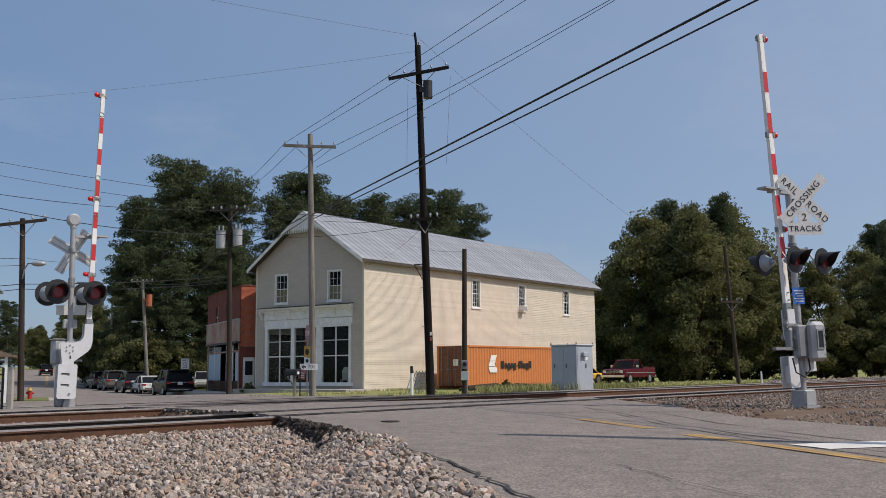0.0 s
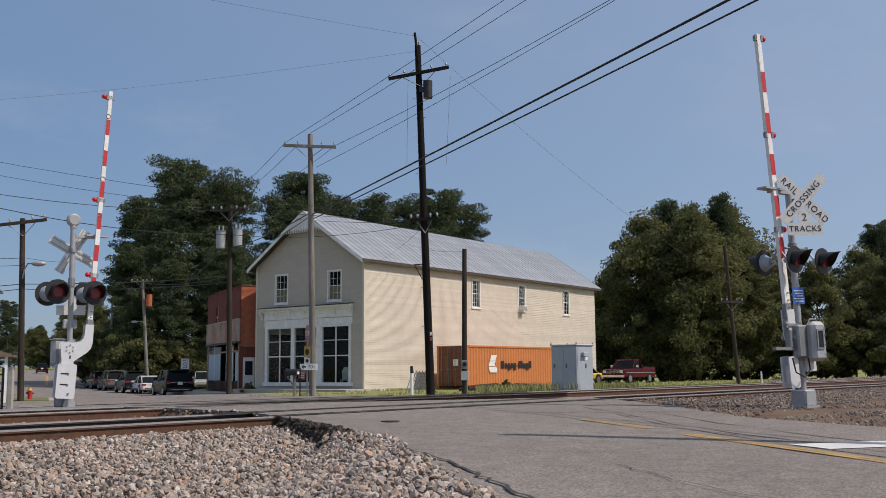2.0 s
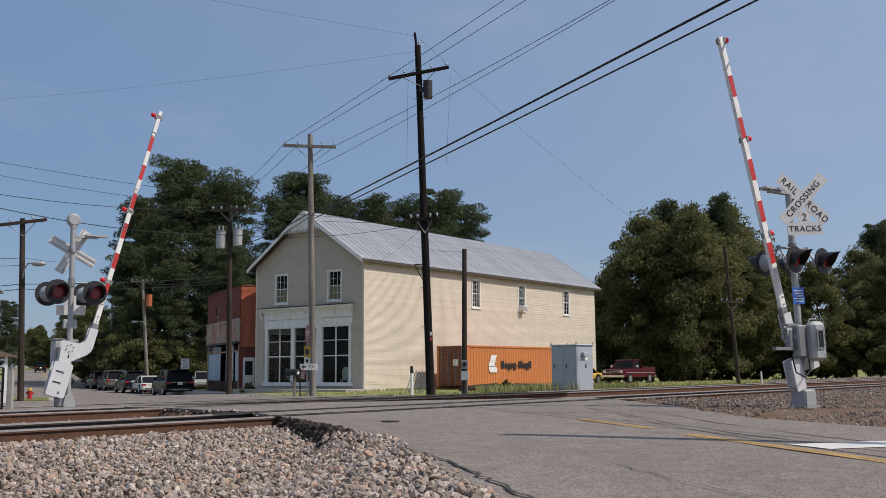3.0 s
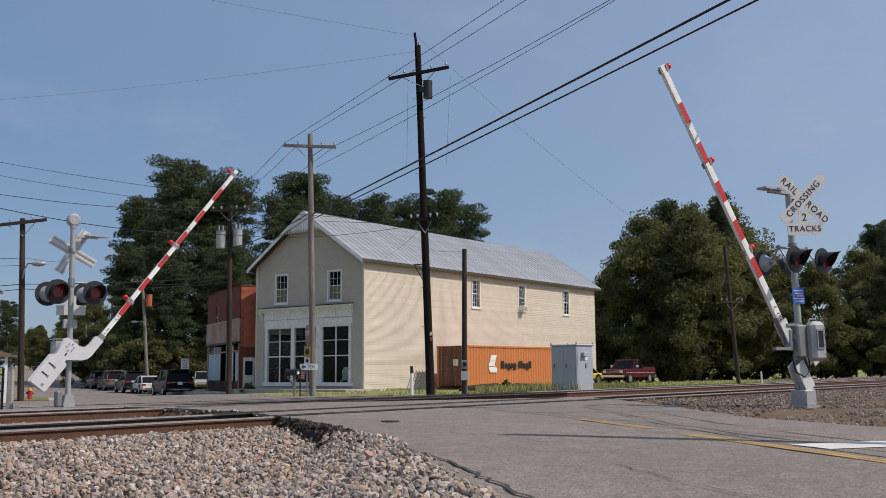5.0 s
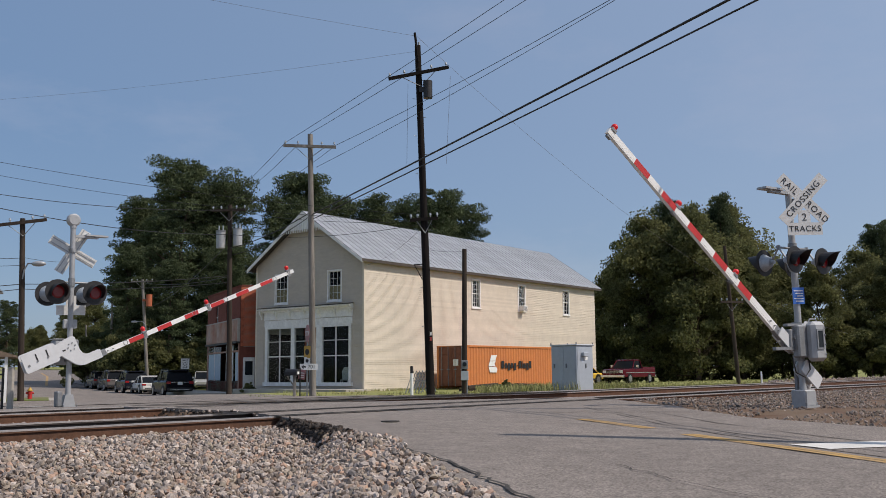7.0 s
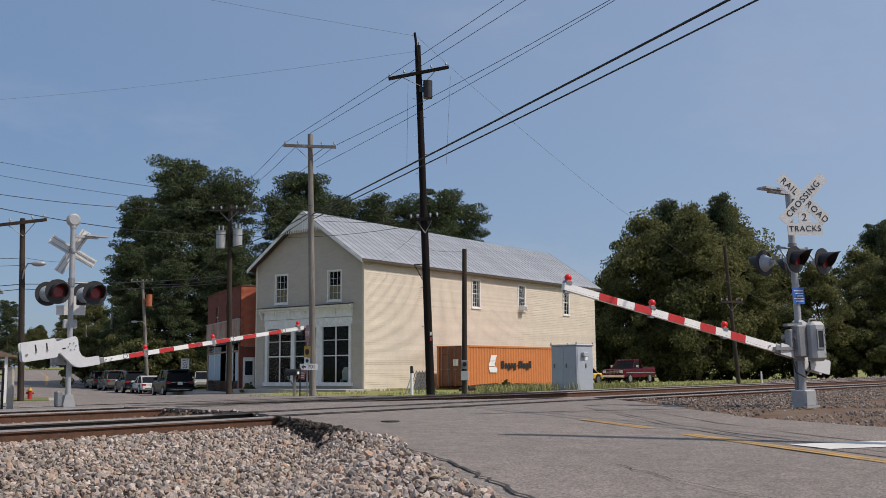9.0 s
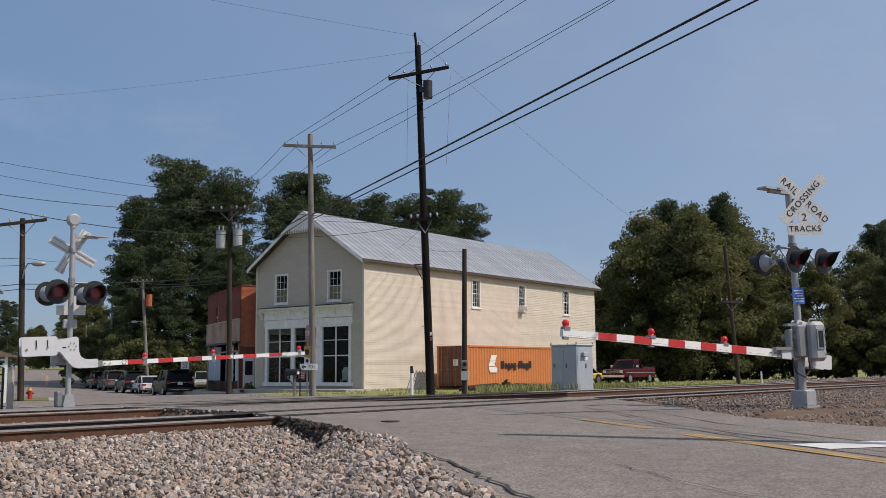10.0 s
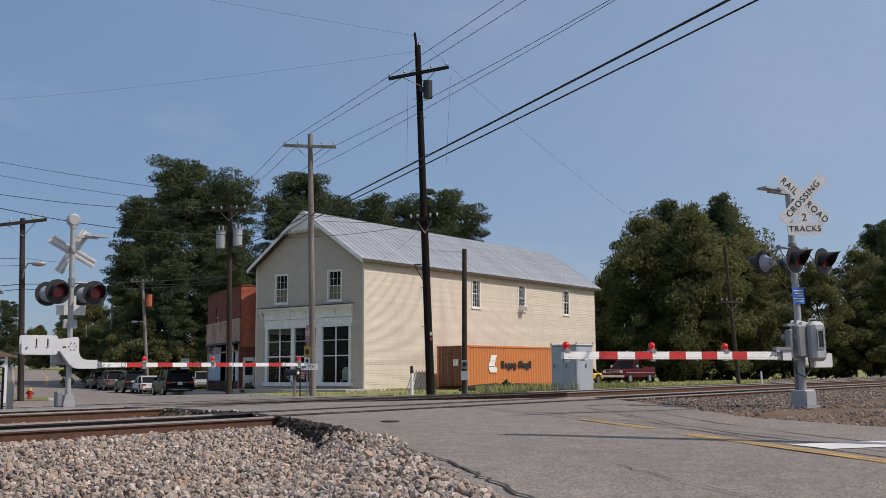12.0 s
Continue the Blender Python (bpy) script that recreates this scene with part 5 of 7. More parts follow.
def brick_shop():
    # local x along the lit end wall to the right, y along the street front into the distance
    m = pose(-13.36, 64.9, -0.55, 0, 0, 25)
    b = thing("brick_shop", m, "narrow two-storey red brick shop with faded sign band", "building")
    H = 6.95
    bm = B(); bx(bm, 0.25, 7.0, 0.0, 0.25, -0.5, H); e = part("end_wall", bm, M["mortar"], b)
    bm = B(); brick_courses(bm, 0.0, 7.0, 3.0, H, 0.0, None); tagged(part("brick_face", bm, M["brick_wall"], e, "orange red brick courses"), kind="stuff")
    bm = B(); bx(bm, 0.0, 7.0, -0.02, 0.0, -0.3, 2.95); part("lower_wall", bm, M["brick_dark_shaded"], e, "dark painted brick")
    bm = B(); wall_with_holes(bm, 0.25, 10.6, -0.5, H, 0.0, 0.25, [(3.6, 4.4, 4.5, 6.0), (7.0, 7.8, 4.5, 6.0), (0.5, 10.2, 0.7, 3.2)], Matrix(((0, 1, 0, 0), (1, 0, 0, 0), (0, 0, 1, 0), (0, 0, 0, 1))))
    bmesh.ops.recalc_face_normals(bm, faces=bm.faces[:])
    f = part("front_wall", bm, M["brick_dark_shaded"], b, "dark red brick front with its shade put into the colour")
    for y in (3.6, 7.0):
        w = B(); bx(w, 0.10, 0.11, y, y + 0.8, 4.5, 6.0); wn = part("window", w, M["dark_glass"], f)
        w = B(); bx(w, 0.06, 0.12, y + 0.37, y + 0.43, 4.5, 6.0); bx(w, 0.06, 0.12, y, y + 0.8, 5.22, 5.28); part("glazing_bars", w, M["trim"], wn)
    bm = B(); bx(bm, -0.14, 0.0, 0.25, 10.3, 3.35, 4.75); part("sign_band", bm, M["sign_band"], b, "faded blank sign band")
    bm = B(); bx(bm, -0.17, 0.0, 0.15, 10.4, 4.75, 4.83); bx(bm, -0.17, 0.0, 0.15, 0.25, 3.3, 4.75); part("sign_frame", bm, M["concrete"], b)
    bm = B(); bx(bm, -0.22, 0.0, 0.2, 10.4, 3.20, 3.32); part("canopy", bm, M["black"], b, "dark flat canopy edge")
    bm = B(); bx(bm, 0.0, 0.2, 0.5, 10.2, -0.2, 0.7); part("bulkhead", bm, M["green_tile"], b, "green tiled bulkhead under the shop windows")
    for y0, y1 in ((0.55, 2.3), (2.4, 4.2), (6.0, 8.0), (8.1, 10.1)):
        bm = B(); bx(bm, 0.05, 0.06, y0, y1, 0.7, 3.1); part("pane", bm, M["glass"], b)
        bm = B(); bx(bm, 0.02, 0.08, y1 - 0.02, y1 + 0.10, 0.7, 3.15); part("mullion", bm, M["trim"], b)
    # One pale panel stands in the window; the rest paint the street's reflection.
    for y0, y1 in ((0.62, 1.5), (2.5, 4.1), (6.1, 7.9), (8.2, 10.0)):
        bm = B(); bx(bm, 0.030, 0.042, y0, y1, 0.72, 2.6); part("pale_reflection_panel", bm, M["blue_door"], b, "pale blue panel, mostly painted as the shop window's bright reflection")
    bm = B(); bx(bm, -0.02, 0.06, 0.3, 0.55, -0.2, 3.18); bx(bm, -0.02, 0.06, 10.1, 10.35, -0.2, 3.18); bx(bm, -0.01, 0.06, 0.55, 10.1, 2.62, 2.74); part("shopfront_frame", bm, M["sign_band"], b, "weathered pale shop front frame")
    bm = B(); bx(bm, 0.5, 0.56, 4.4, 5.9, 0.0, 3.1); part("door", bm, M["blue_door"], b, "pale blue recessed shop door")
    bm = B(); bx(bm, 0.18, 0.95, -0.06, -0.021, 0.0, 2.25); d = part("side_door", bm, M["trim"], b, "white side door")
    bm = B(); bx(bm, 0.32, 0.81, -0.075, -0.061, 1.1, 2.0); part("pane", bm, M["dark_glass"], d)
    bm = B(); bx(bm, 2.6, 3.6, -0.05, -0.021, 0.7, 2.2); part("notice_board", bm, M["concrete"], b)
    bm = B(); bx(bm, 0.25, 7.0, 0.25, 10.6, H - 0.3, H - 0.15); part("roof", bm, M["black"], b)
    bm = B(); bx(bm, 0.0, 7.0, -0.05, 0.28, H, H + 0.08); bx(bm, -0.05, 0.28, 0.28, 10.6, H, H + 0.08); part("coping", bm, M["brick_dark_shaded"], b)
    bm = B(); bx(bm, 6.8, 7.0, 0.25, 10.6, -0.5, H); bx(bm, 0.25, 7.0, 10.4, 10.6, -0.5, H); part("rear_wall", bm, M["brick_dark_shaded"], b)

brick_shop()

# ---- vehicles ----
M["tyre"] = mat("tyre", (0.02, 0.02, 0.021), 0.85)
M["rim"] = mat("rim", (0.45, 0.46, 0.47), 0.35, 0.8)
M["car_glass"] = glassy("car_glass", (0.010, 0.012, 0.015), 0.22)
M["chrome"] = mat("chrome", (0.6, 0.6, 0.6), 0.2, 0.95, vary=0.05)
M["tail"] = mat("tail", (0.35, 0.015, 0.015), 0.25, vary=0.1)
M["headlamp"] = mat("headlamp", (0.7, 0.7, 0.68), 0.15, vary=0.05)

def car_paint(name, col, metal=0.3):
    m = mat(name, col, 0.20, metal, vary=0.06, scale=1.0, fine=8)
    m.node_tree.nodes["Principled BSDF"].inputs["Coat Weight"].default_value = 0.03
    m.node_tree.nodes["Principled BSDF"].inputs["Specular IOR Level"].default_value = 0.10
    return m

def hull(bm, stations, bevel=0.05):
    """A body from cross sections along x: (x, half width, z low, z high)."""
    rings = []
    for x, w, z0, z1 in stations:
        b = min(bevel, (z1 - z0) * 0.45)
        ring = [(x, cy * (w - b) + b * math.cos(radians(a0 + k * 22.5)), cz + b * math.sin(radians(a0 + k * 22.5))) for cy, cz, a0 in ((1, z1 - b, 0), (-1, z1 - b, 90), (-1, z0 + b, 180), (1, z0 + b, 270)) for k in range(5)]
        rings.append([bm.verts.new(v) for v in ring])
    for a, b in zip(rings, rings[1:]):
        for i in range(20):
            bm.faces.new((a[i], a[(i + 1) % 20], b[(i + 1) % 20], b[i]))
    bm.faces.new(rings[0][::-1]); bm.faces.new(rings[-1])
    bmesh.ops.recalc_face_normals(bm, faces=bm.faces[:])
    return bm

def car(m, paint, label, L=4.7, H=1.7, Wd=1.86, kind="suv", category="car"):
    """A car heading along local +x, its tail at x = 0, on z = 0."""
    c = thing("parked_car", m, label, category, "parked cars")
    w = Wd / 2
    belt = H * 0.60
    if kind == "suv":
        body = [(-0.03, w * 0.84, 0.50, belt * 0.86), (0.0, w * 0.91, 0.42, belt * 0.93), (0.10, w * 0.98, 0.32, belt), (0.9, w, 0.27, belt), (L * 0.66, w, 0.27, belt), (L * 0.80, w * 0.98, 0.27, belt * 0.96), (L * 0.95, w * 0.92, 0.30, belt * 0.86), (L, w * 0.80, 0.38, belt * 0.72)]
        cab = [(0.05, w * 0.90, belt - 0.06, belt + 0.02), (0.22, w * 0.82, belt - 0.06, H * 0.86), (0.42, w * 0.77, belt - 0.06, H - 0.05), (0.95, w * 0.75, belt - 0.06, H), (L * 0.48, w * 0.76, belt - 0.06, H), (L * 0.58, w * 0.77, belt - 0.06, H - 0.08), (L * 0.75, w * 0.84, belt - 0.06, belt + 0.02)]
    else:
        body = [(0.0, w * 0.88, 0.42, belt * 0.95), (0.12, w * 0.97, 0.30, belt), (0.9, w, 0.24, belt), (L * 0.66, w, 0.24, belt), (L * 0.8, w * 0.97, 0.24, belt * 0.93), (L * 0.95, w * 0.9, 0.28, belt * 0.82), (L, w * 0.78, 0.34, belt * 0.66)]
        cab = [(0.55, w * 0.82, belt - 0.06, belt + 0.02), (1.25, w * 0.72, belt - 0.06, H - 0.05), (1.6, w * 0.70, belt - 0.06, H), (L * 0.48, w * 0.70, belt - 0.06, H), (L * 0.56, w * 0.72, belt - 0.06, H - 0.07), (L * 0.72, w * 0.82, belt - 0.06, belt + 0.02)]
    bd = part("body", hull(B(), body, 0.16), paint, c)
    gl = [(x, ww, z0, (z1 - 0.07 if z1 > H - 0.2 else z1)) for x, ww, z0, z1 in cab]
    part("glasshouse", hull(B(), gl, 0.05), M["car_glass"], c, "dark tinted glazing")
    rf = [(x, ww * 0.99, H - 0.10, z1 + 0.006) for x, ww, z0, z1 in cab[1:-1] if z1 > H - 0.1]
    if kind == "suv":
        for s in (-1, 1):
            bm = B(); tube(bm, [(0.75, s * w * 0.66, H - 0.01), (0.85, s * w * 0.66, H + 0.05), (L * 0.46, s * w * 0.66, H + 0.05), (L * 0.49, s * w * 0.66, H - 0.02)], 0.018, 6); part("roof_rail", bm, M["black"], c)
        bm = B(); bx(bm, 0.20, 0.50, -w * 0.62, w * 0.62, H - 0.08, H - 0.03, bevel=0.015); part("roof_spoiler", bm, paint, c)
        bm = B(); bx(bm, -0.045, -0.02, -w * 0.62, w * 0.62, belt * 0.86, belt * 0.89); part("tail_strip", bm, M["chrome"], c)
    part("roof", hull(B(), rf, 0.03), paint, c)
    # pillars
    for s in (-1, 1):
        for (xa, wa, za), (xb, wb, zb) in (((cab[0][0], cab[0][1], belt), (cab[1][0], cab[1][1], cab[1][3] - 0.04)), ((cab[-1][0], cab[-1][1], belt), (cab[-2][0], cab[-2][1], H - 0.09)), ((L * 0.44, w * 0.865, belt), (L * 0.44, w * 0.77, H - 0.05))):
            bm = B(); tube(bm, [(xa, s * wa, za), (xb, s * wb, zb)], 0.035, 6); part("pillar", bm, paint, c)
        bm = B(); bx(bm, L * 0.62, L * 0.66, s * w * 0.9 if s > 0 else -w - 0.18, w + 0.18 if s > 0 else -w * 0.9, belt + 0.03, belt + 0.17, bevel=0.015); part("mirror", bm, paint, c)
        bm = B(); bx(bm, -0.045, 0.12, s * w * 0.80 - 0.16, s * w * 0.80 + 0.14, belt * 0.76, belt * 0.92, bevel=0.02); part("tail_light", bm, M["tail"], c, "red tail light")
        bm = B(); bx(bm, L - 0.16, L - 0.03, s * w * 0.76 - 0.13, s * w * 0.76 + 0.10, belt * 0.62, belt * 0.78, bevel=0.01); part("headlight", bm, M["headlamp"], c)
        for x in (L * 0.185, L * 0.80):
            wh = new("wheel"); wh.parent = c; wh.matrix_local = pose(x, s * (w - 0.10), 0.34)
            bm = B(); cyl(bm, (0, -0.11, 0), (0, 0.11, 0), 0.34, seg=20); part("tyre", bm, M["tyre"], wh)
            bm = B(); cyl(bm, (0, s * 0.10, 0), (0, s * 0.118, 0), 0.23, seg=14); part("rim", bm, M["rim"], wh)
    for s in (-1, 1):
        for x in (L * 0.185, L * 0.80):
            bm = B(); prism(bm, [(x + 0.42 * math.cos(radians(a)), 0.34 + 0.42 * math.sin(radians(a))) for a in range(0, 181, 20)], s * w - 0.012, s * w + 0.012); part("wheel_arch", bm, M["black"], c)
        bm = B(); bx(bm, L * 0.26, L * 0.72, s * w - 0.015, s * w + 0.015, 0.28, 0.42); part("sill_trim", bm, M["black"], c)
        bm = B(); bx(bm, L * 0.46, L * 0.49, s * w - 0.008, s * w + 0.02, belt * 0.84, belt * 0.88); part("door_handle", bm, M["chrome"], c)
    bm = B(); bx(bm, -0.05, 0.06, -w * 0.88, w * 0.88, 0.36, 0.58, bevel=0.03); part("rear_bumper", bm, paint if kind != "suv" else M["black"], c)
    bm = B(); bx(bm, -0.062, -0.05, -w * 0.7, w * 0.7, 0.40, 0.45); part("bumper_strip", bm, M["chrome"], c)
    bm = B(); bx(bm, -0.055, -0.031, -0.17, 0.17, belt * 0.70, belt * 0.74 + 0.16); part("number_plate", bm, M["white"], c, "blank pale number plate")
    bm = B(); bx(bm, L - 0.04, L + 0.03, -w * 0.72, w * 0.72, 0.34, 0.52, bevel=0.02); part("front_bumper", bm, M["black"], c)
    return c

def heading(x, y, z, az):
    """A place on the ground and the way a car faces, in degrees from north."""
    return pose(x, y, z, 0, 0, 90 - az)

black_paint, grey_paint = car_paint("black_paint", (0.006, 0.006, 0.009), 0.0), car_paint("grey_paint", (0.20, 0.18, 0.17))
white_paint, navy_paint = car_paint("white_paint", (0.62, 0.62, 0.60), 0.0), car_paint("navy_paint", (0.02, 0.022, 0.035))
silver_paint, maroon_paint = car_paint("silver_paint", (0.42, 0.42, 0.40)), car_paint("maroon_paint", (0.105, 0.008, 0.016))
yellow_paint = car_paint("yellow_paint", (0.62, 0.40, 0.06), 0.0)
car(heading(-18.5, 69.5, gz(-18.9, 70) + 0.045, -29), black_paint, "black sport utility vehicle parked at an angle to the kerb", 4.8, 1.82, 1.98)
car(heading(-23.0, 78.5, gz(-23, 79) + 0.045, -29), white_paint, "white sedan parked between two dark vehicles", 4.7, 1.42, 1.84, "sedan")
car(heading(-25.4, 82.0, gz(-25.4, 82) + 0.045, -29), navy_paint, "dark blue sport utility vehicle parked at an angle", 4.8, 1.80, 1.95)
car(heading(-29.8, 90.5, gz(-29.8, 91) + 0.045, -29), grey_paint, "grey brown sport utility vehicle with red tail lights", 4.9, 1.85, 1.98)
car(heading(-33.3, 97.0, gz(-33.3, 97) + 0.045, -29), grey_paint, "grey minivan parked at the end of the row", 4.9, 1.75, 1.95)
car(heading(-23.6, 97.0, gz(-23.6, 97) + 0.02, 165), silver_paint, "silver sport utility vehicle parked facing the tracks", 4.6, 1.75, 1.88)
car(heading(12.2, 80.0, gz(12.2, 79) + 0.0, 225), yellow_paint, "small yellow car half hidden in tall grass", 4.2, 1.40, 1.75, "sedan")

driving_car = car(heading(-63.4, 158.0, gz(-63.4, 158) + 0.045, -24), black_paint, "black sport utility vehicle driving away along the street", 4.8, 1.82, 1.98)
driving_car["group"] = "moving vehicles"

def pickup(m):
    c = thing("pickup_truck", m, "dark red pickup truck parked in the grass", "pickup truck", "parked cars")
    w, L = 0.98, 5.3
    part("body", hull(B(), [(0.0, w * 0.98, 0.55, 1.12), (0.06, w, 0.50, 1.14), (2.1, w, 0.46, 1.14), (3.9, w, 0.46, 1.14), (4.9, w * 0.97, 0.48, 1.10), (L, w * 0.93, 0.50, 1.04)], 0.06), maroon_paint, c)
    bm = B(); bx(bm, 0.08, 2.05, -w + 0.10, w - 0.10, 1.135, 1.15); part("bed", bm, M["black"], c, "dark load bed")
    for s in (-1, 1):
        bm = B(); bx(bm, 0.04, 2.1, s * (w - 0.06) - 0.04, s * (w - 0.06) + 0.04, 1.10, 1.26, bevel=0.015); part("bed_side", bm, maroon_paint, c)
        bm = B(); bx(bm, 0.02, L - 0.35, s * w - 0.012, s * w + 0.012, 0.80, 0.85); part("trim_strip", bm, M["chrome"], c)
        bm = B(); bx(bm, L - 0.05, L + 0.02, s * 0.72 - 0.14, s * 0.72 + 0.14, 0.80, 1.00, bevel=0.01); part("headlight", bm, M["headlamp"], c)
        bm = B(); bx(bm, 3.25, 3.40, s * (w + 0.12) - 0.10, s * (w + 0.12) + 0.10, 1.22, 1.42, bevel=0.02); part("mirror", bm, M["chrome"], c)
        for x in (1.05, 4.35):
            wh = new("wheel"); wh.parent = c; wh.matrix_local = pose(x, s * (w - 0.10), 0.38)
            bm = B(); cyl(bm, (0, -0.12, 0), (0, 0.12, 0), 0.38, seg=20); part("tyre", bm, M["tyre"], wh)
            bm = B(); cyl(bm, (0, s * 0.11, 0), (0, s * 0.13, 0), 0.24, seg=14); part("rim", bm, M["rim"], wh)
        for a, b in (((2.15, 0.90, 1.12), (2.28, 0.76, 1.78)), ((3.75, 0.90, 1.12), (3.15, 0.76, 1.78))):
            bm = B(); tube(bm, [(a[0], s * a[1], a[2]), (b[0], s * b[1], b[2])], 0.04, 6); part("pillar", bm, maroon_paint, c)
    part("glasshouse", hull(B(), [(2.14, 0.88, 1.06, 1.16), (2.28, 0.76, 1.06, 1.76), (3.15, 0.76, 1.06, 1.76), (3.76, 0.88, 1.06, 1.14)], 0.04), M["car_glass"], c, "dark cab windows")
    part("roof", hull(B(), [(2.22, 0.76, 1.73, 1.80), (2.5, 0.78, 1.73, 1.84), (2.95, 0.78, 1.73, 1.84), (3.18, 0.76, 1.73, 1.79)], 0.03), maroon_paint, c)
    bm = B(); bx(bm, L - 0.02, L + 0.03, -0.56, 0.56, 0.78, 1.00); g = part("grille", bm, M["black"], c, "black grille with chrome bars")
    for k in range(3):
        bm = B(); bx(bm, L + 0.03, L + 0.04, -0.56, 0.56, 0.80 + k * 0.075, 0.825 + k * 0.075); part("grille_bar", bm, M["chrome"], g)
    bm = B(); bx(bm, L - 0.05, L + 0.16, -w, w, 0.46, 0.66, bevel=0.03); part("front_bumper", bm, M["chrome"], c, "chrome front bumper")
    bm = B(); bx(bm, -0.14, 0.02, -w, w, 0.48, 0.64, bevel=0.03); part("rear_bumper", bm, M["chrome"], c)

pickup(heading(16.2, 80.2, gz(16, 79) + 0.03, 218) )

# ---- signs and street furniture ----
M["red_sign"] = mat("red_sign", (0.45, 0.20, 0.19), 0.6, vary=0.2, scale=6)
M["yellow_sign"] = mat("yellow_sign", (0.55, 0.33, 0.06), 0.6, vary=0.2, scale=6)
M["blue_sign"] = mat("blue_sign", (0.03, 0.14, 0.50), 0.5, vary=0.1, scale=6)
M["blue_pale"] = mat("blue_pale", (0.45, 0.55, 0.75), 0.5, vary=0.1)

def disc(bm, r, n, y0, y1, rot=0.0):
    return prism(bm, [(r * math.cos(rot + 2 * math.pi * k / n), r * math.sin(rot + 2 * math.pi * k / n)) for k in range(n)], y0, y1)

def sign_post():
    p = thing("sign_post", pose(-5.72, 41.45, -0.42), "galvanised post with stop sign and small road signs", "road sign")
    bm = B(); bx(bm, -0.03, 0.03, -0.03, 0.03, -0.1, 3.05); part("post", bm, M["galv"], p)
    turn = pose(0, -0.04, 2.72, 0, 0, -68)
    bm = B(); disc(bm, 0.40, 8, -0.004, 0.0, math.pi / 8); s = part("stop_sign", bm, M["red_sign"], p, "faded red octagonal stop sign"); s.matrix_local = turn
    text_mesh("STOP", 0.27, M["sign_white"], s, pose(0, -0.007, 0, 90, 0, 0))
    bm = B(); bx(bm, -0.20, 0.20, -0.004, 0.0, -0.25, 0.25); y = part("warning_plate", bm, M["yellow_sign"], p, "yellow plate with a black mark"); y.matrix_local = pose(0, -0.05, 1.95, 0, 0, -40)
    bm = B(); disc(bm, 0.13, 8, -0.008, -0.005); q = part("black_mark", bm, M["black"], y)
    bm = B(); bx(bm, -0.14, 0.14, -0.004, 0.0, -0.16, 0.16); w = part("small_plate", bm, M["sign_white"], p, "small white plate"); w.matrix_local = pose(0, -0.05, 1.58, 0, 0, -20)
    bm = B(); disc(bm, 0.08, 6, -0.008, -0.005); part("black_mark", bm, M["black"], w)
    bm = B(); bx(bm, -0.30, 0.46, -0.004, 0.0, -0.13, 0.13); r = part("route_plate", bm, M["sign_white"], p, "white route plate with an arrow"); r.matrix_local = pose(0, -0.06, 1.33, 0, 0, 0)
    text_mesh("701", 0.21, M["black"], r, pose(0.19, -0.007, 0, 90, 0, 0), "route_number")
    bm = B(); prism(bm, [(-0.25, 0.0), (-0.14, 0.075), (-0.14, 0.03), (-0.04, 0.03), (-0.04, -0.03), (-0.14, -0.03), (-0.14, -0.075)], -0.007, -0.004); part("arrow", bm, M["black"], r)
sign_post()

def mailbox():
    p = thing("mailbox", pose(-6.15, 40.8, -0.42), "dark mailbox on a weathered wooden post", "mailbox")
    bm = B(); bx(bm, -0.06, 0.06, -0.06, 0.06, -0.1, 0.98, bevel=0.01); part("post", bm, M["pole"], p)
    bm = B(); prism(bm, [(-0.13, 0), (0.13, 0), (0.13, 0.14), (0.09, 0.22), (0, 0.26), (-0.09, 0.22), (-0.13, 0.14)], -0.30, 0.30, "xz"); b = part("box", bm, M["black"], p); b.matrix_local = pose(-0.10, 0, 0.98, 0, 0, 62)
    bm = B(); bx(bm, -0.06, 0.06, -0.315, -0.301, 0.05, 0.16); part("label_plate", bm, M["white"], b, "blank white label")
    bm = B(); tube(bm, [(0.02, 0, 0.5), (-0.30, -0.1, 0.95)], 0.03, 6); part("brace", bm, M["pole"], p)
mailbox()

def red_notice():
    p = thing("notice_sign", pose(-5.95, 41.0, -0.42), "small red and white notice on a thin dark post", "sign")
    bm = B(); bx(bm, -0.025, 0.025, -0.025, 0.025, -0.1, 1.30); part("post", bm, M["black"], p)
    bm = B(); bx(bm, -0.16, 0.16, -0.004, 0.0, -0.20, 0.20); s = part("plate", bm, M["red_sign"], p); s.matrix_local = pose(0.08, -0.04, 1.02, 0, 8, -25)
    for z in (0.06, -0.04, -0.12):
        bm = B(); bx(bm, -0.11, 0.11, -0.007, -0.005, z - 0.02, z + 0.02); part("text_bar", bm, M["sign_white"], s)
red_notice()

def bollard():
    b = thing("marker_post", pose(-1.17, 36, -0.24), "white marker post with a black cap", "marker post")
    bm = B(); cyl(bm, (0, 0, -0.1), (0, 0, 0.86), 0.055, seg=14); part("post", bm, M["white"], b)
    bm = B(); cyl(bm, (0, 0, 0.86), (0, 0, 1.12), 0.06, 0.055, seg=14); part("cap", bm, M["black"], b)
bollard()

def rack():
    r = thing("folding_rack", pose(-1.6, 50.0, -0.38, 0, 0, -20), "stack of grey folding frames leaning by the wall", "rack")
    for k in range(6):
        x = k * 0.17
        bm = B(); tube(bm, [(x - 0.25, -0.3, 0), (x + 0.05, 0.0, 1.1), (x + 0.32, 0.28, 0.02)], 0.025, 6); tube(bm, [(x - 0.08, -0.12, 0.6), (x + 0.18, 0.12, 0.6)], 0.02, 5); part("frame", bm, M["galv"], r)
rack()

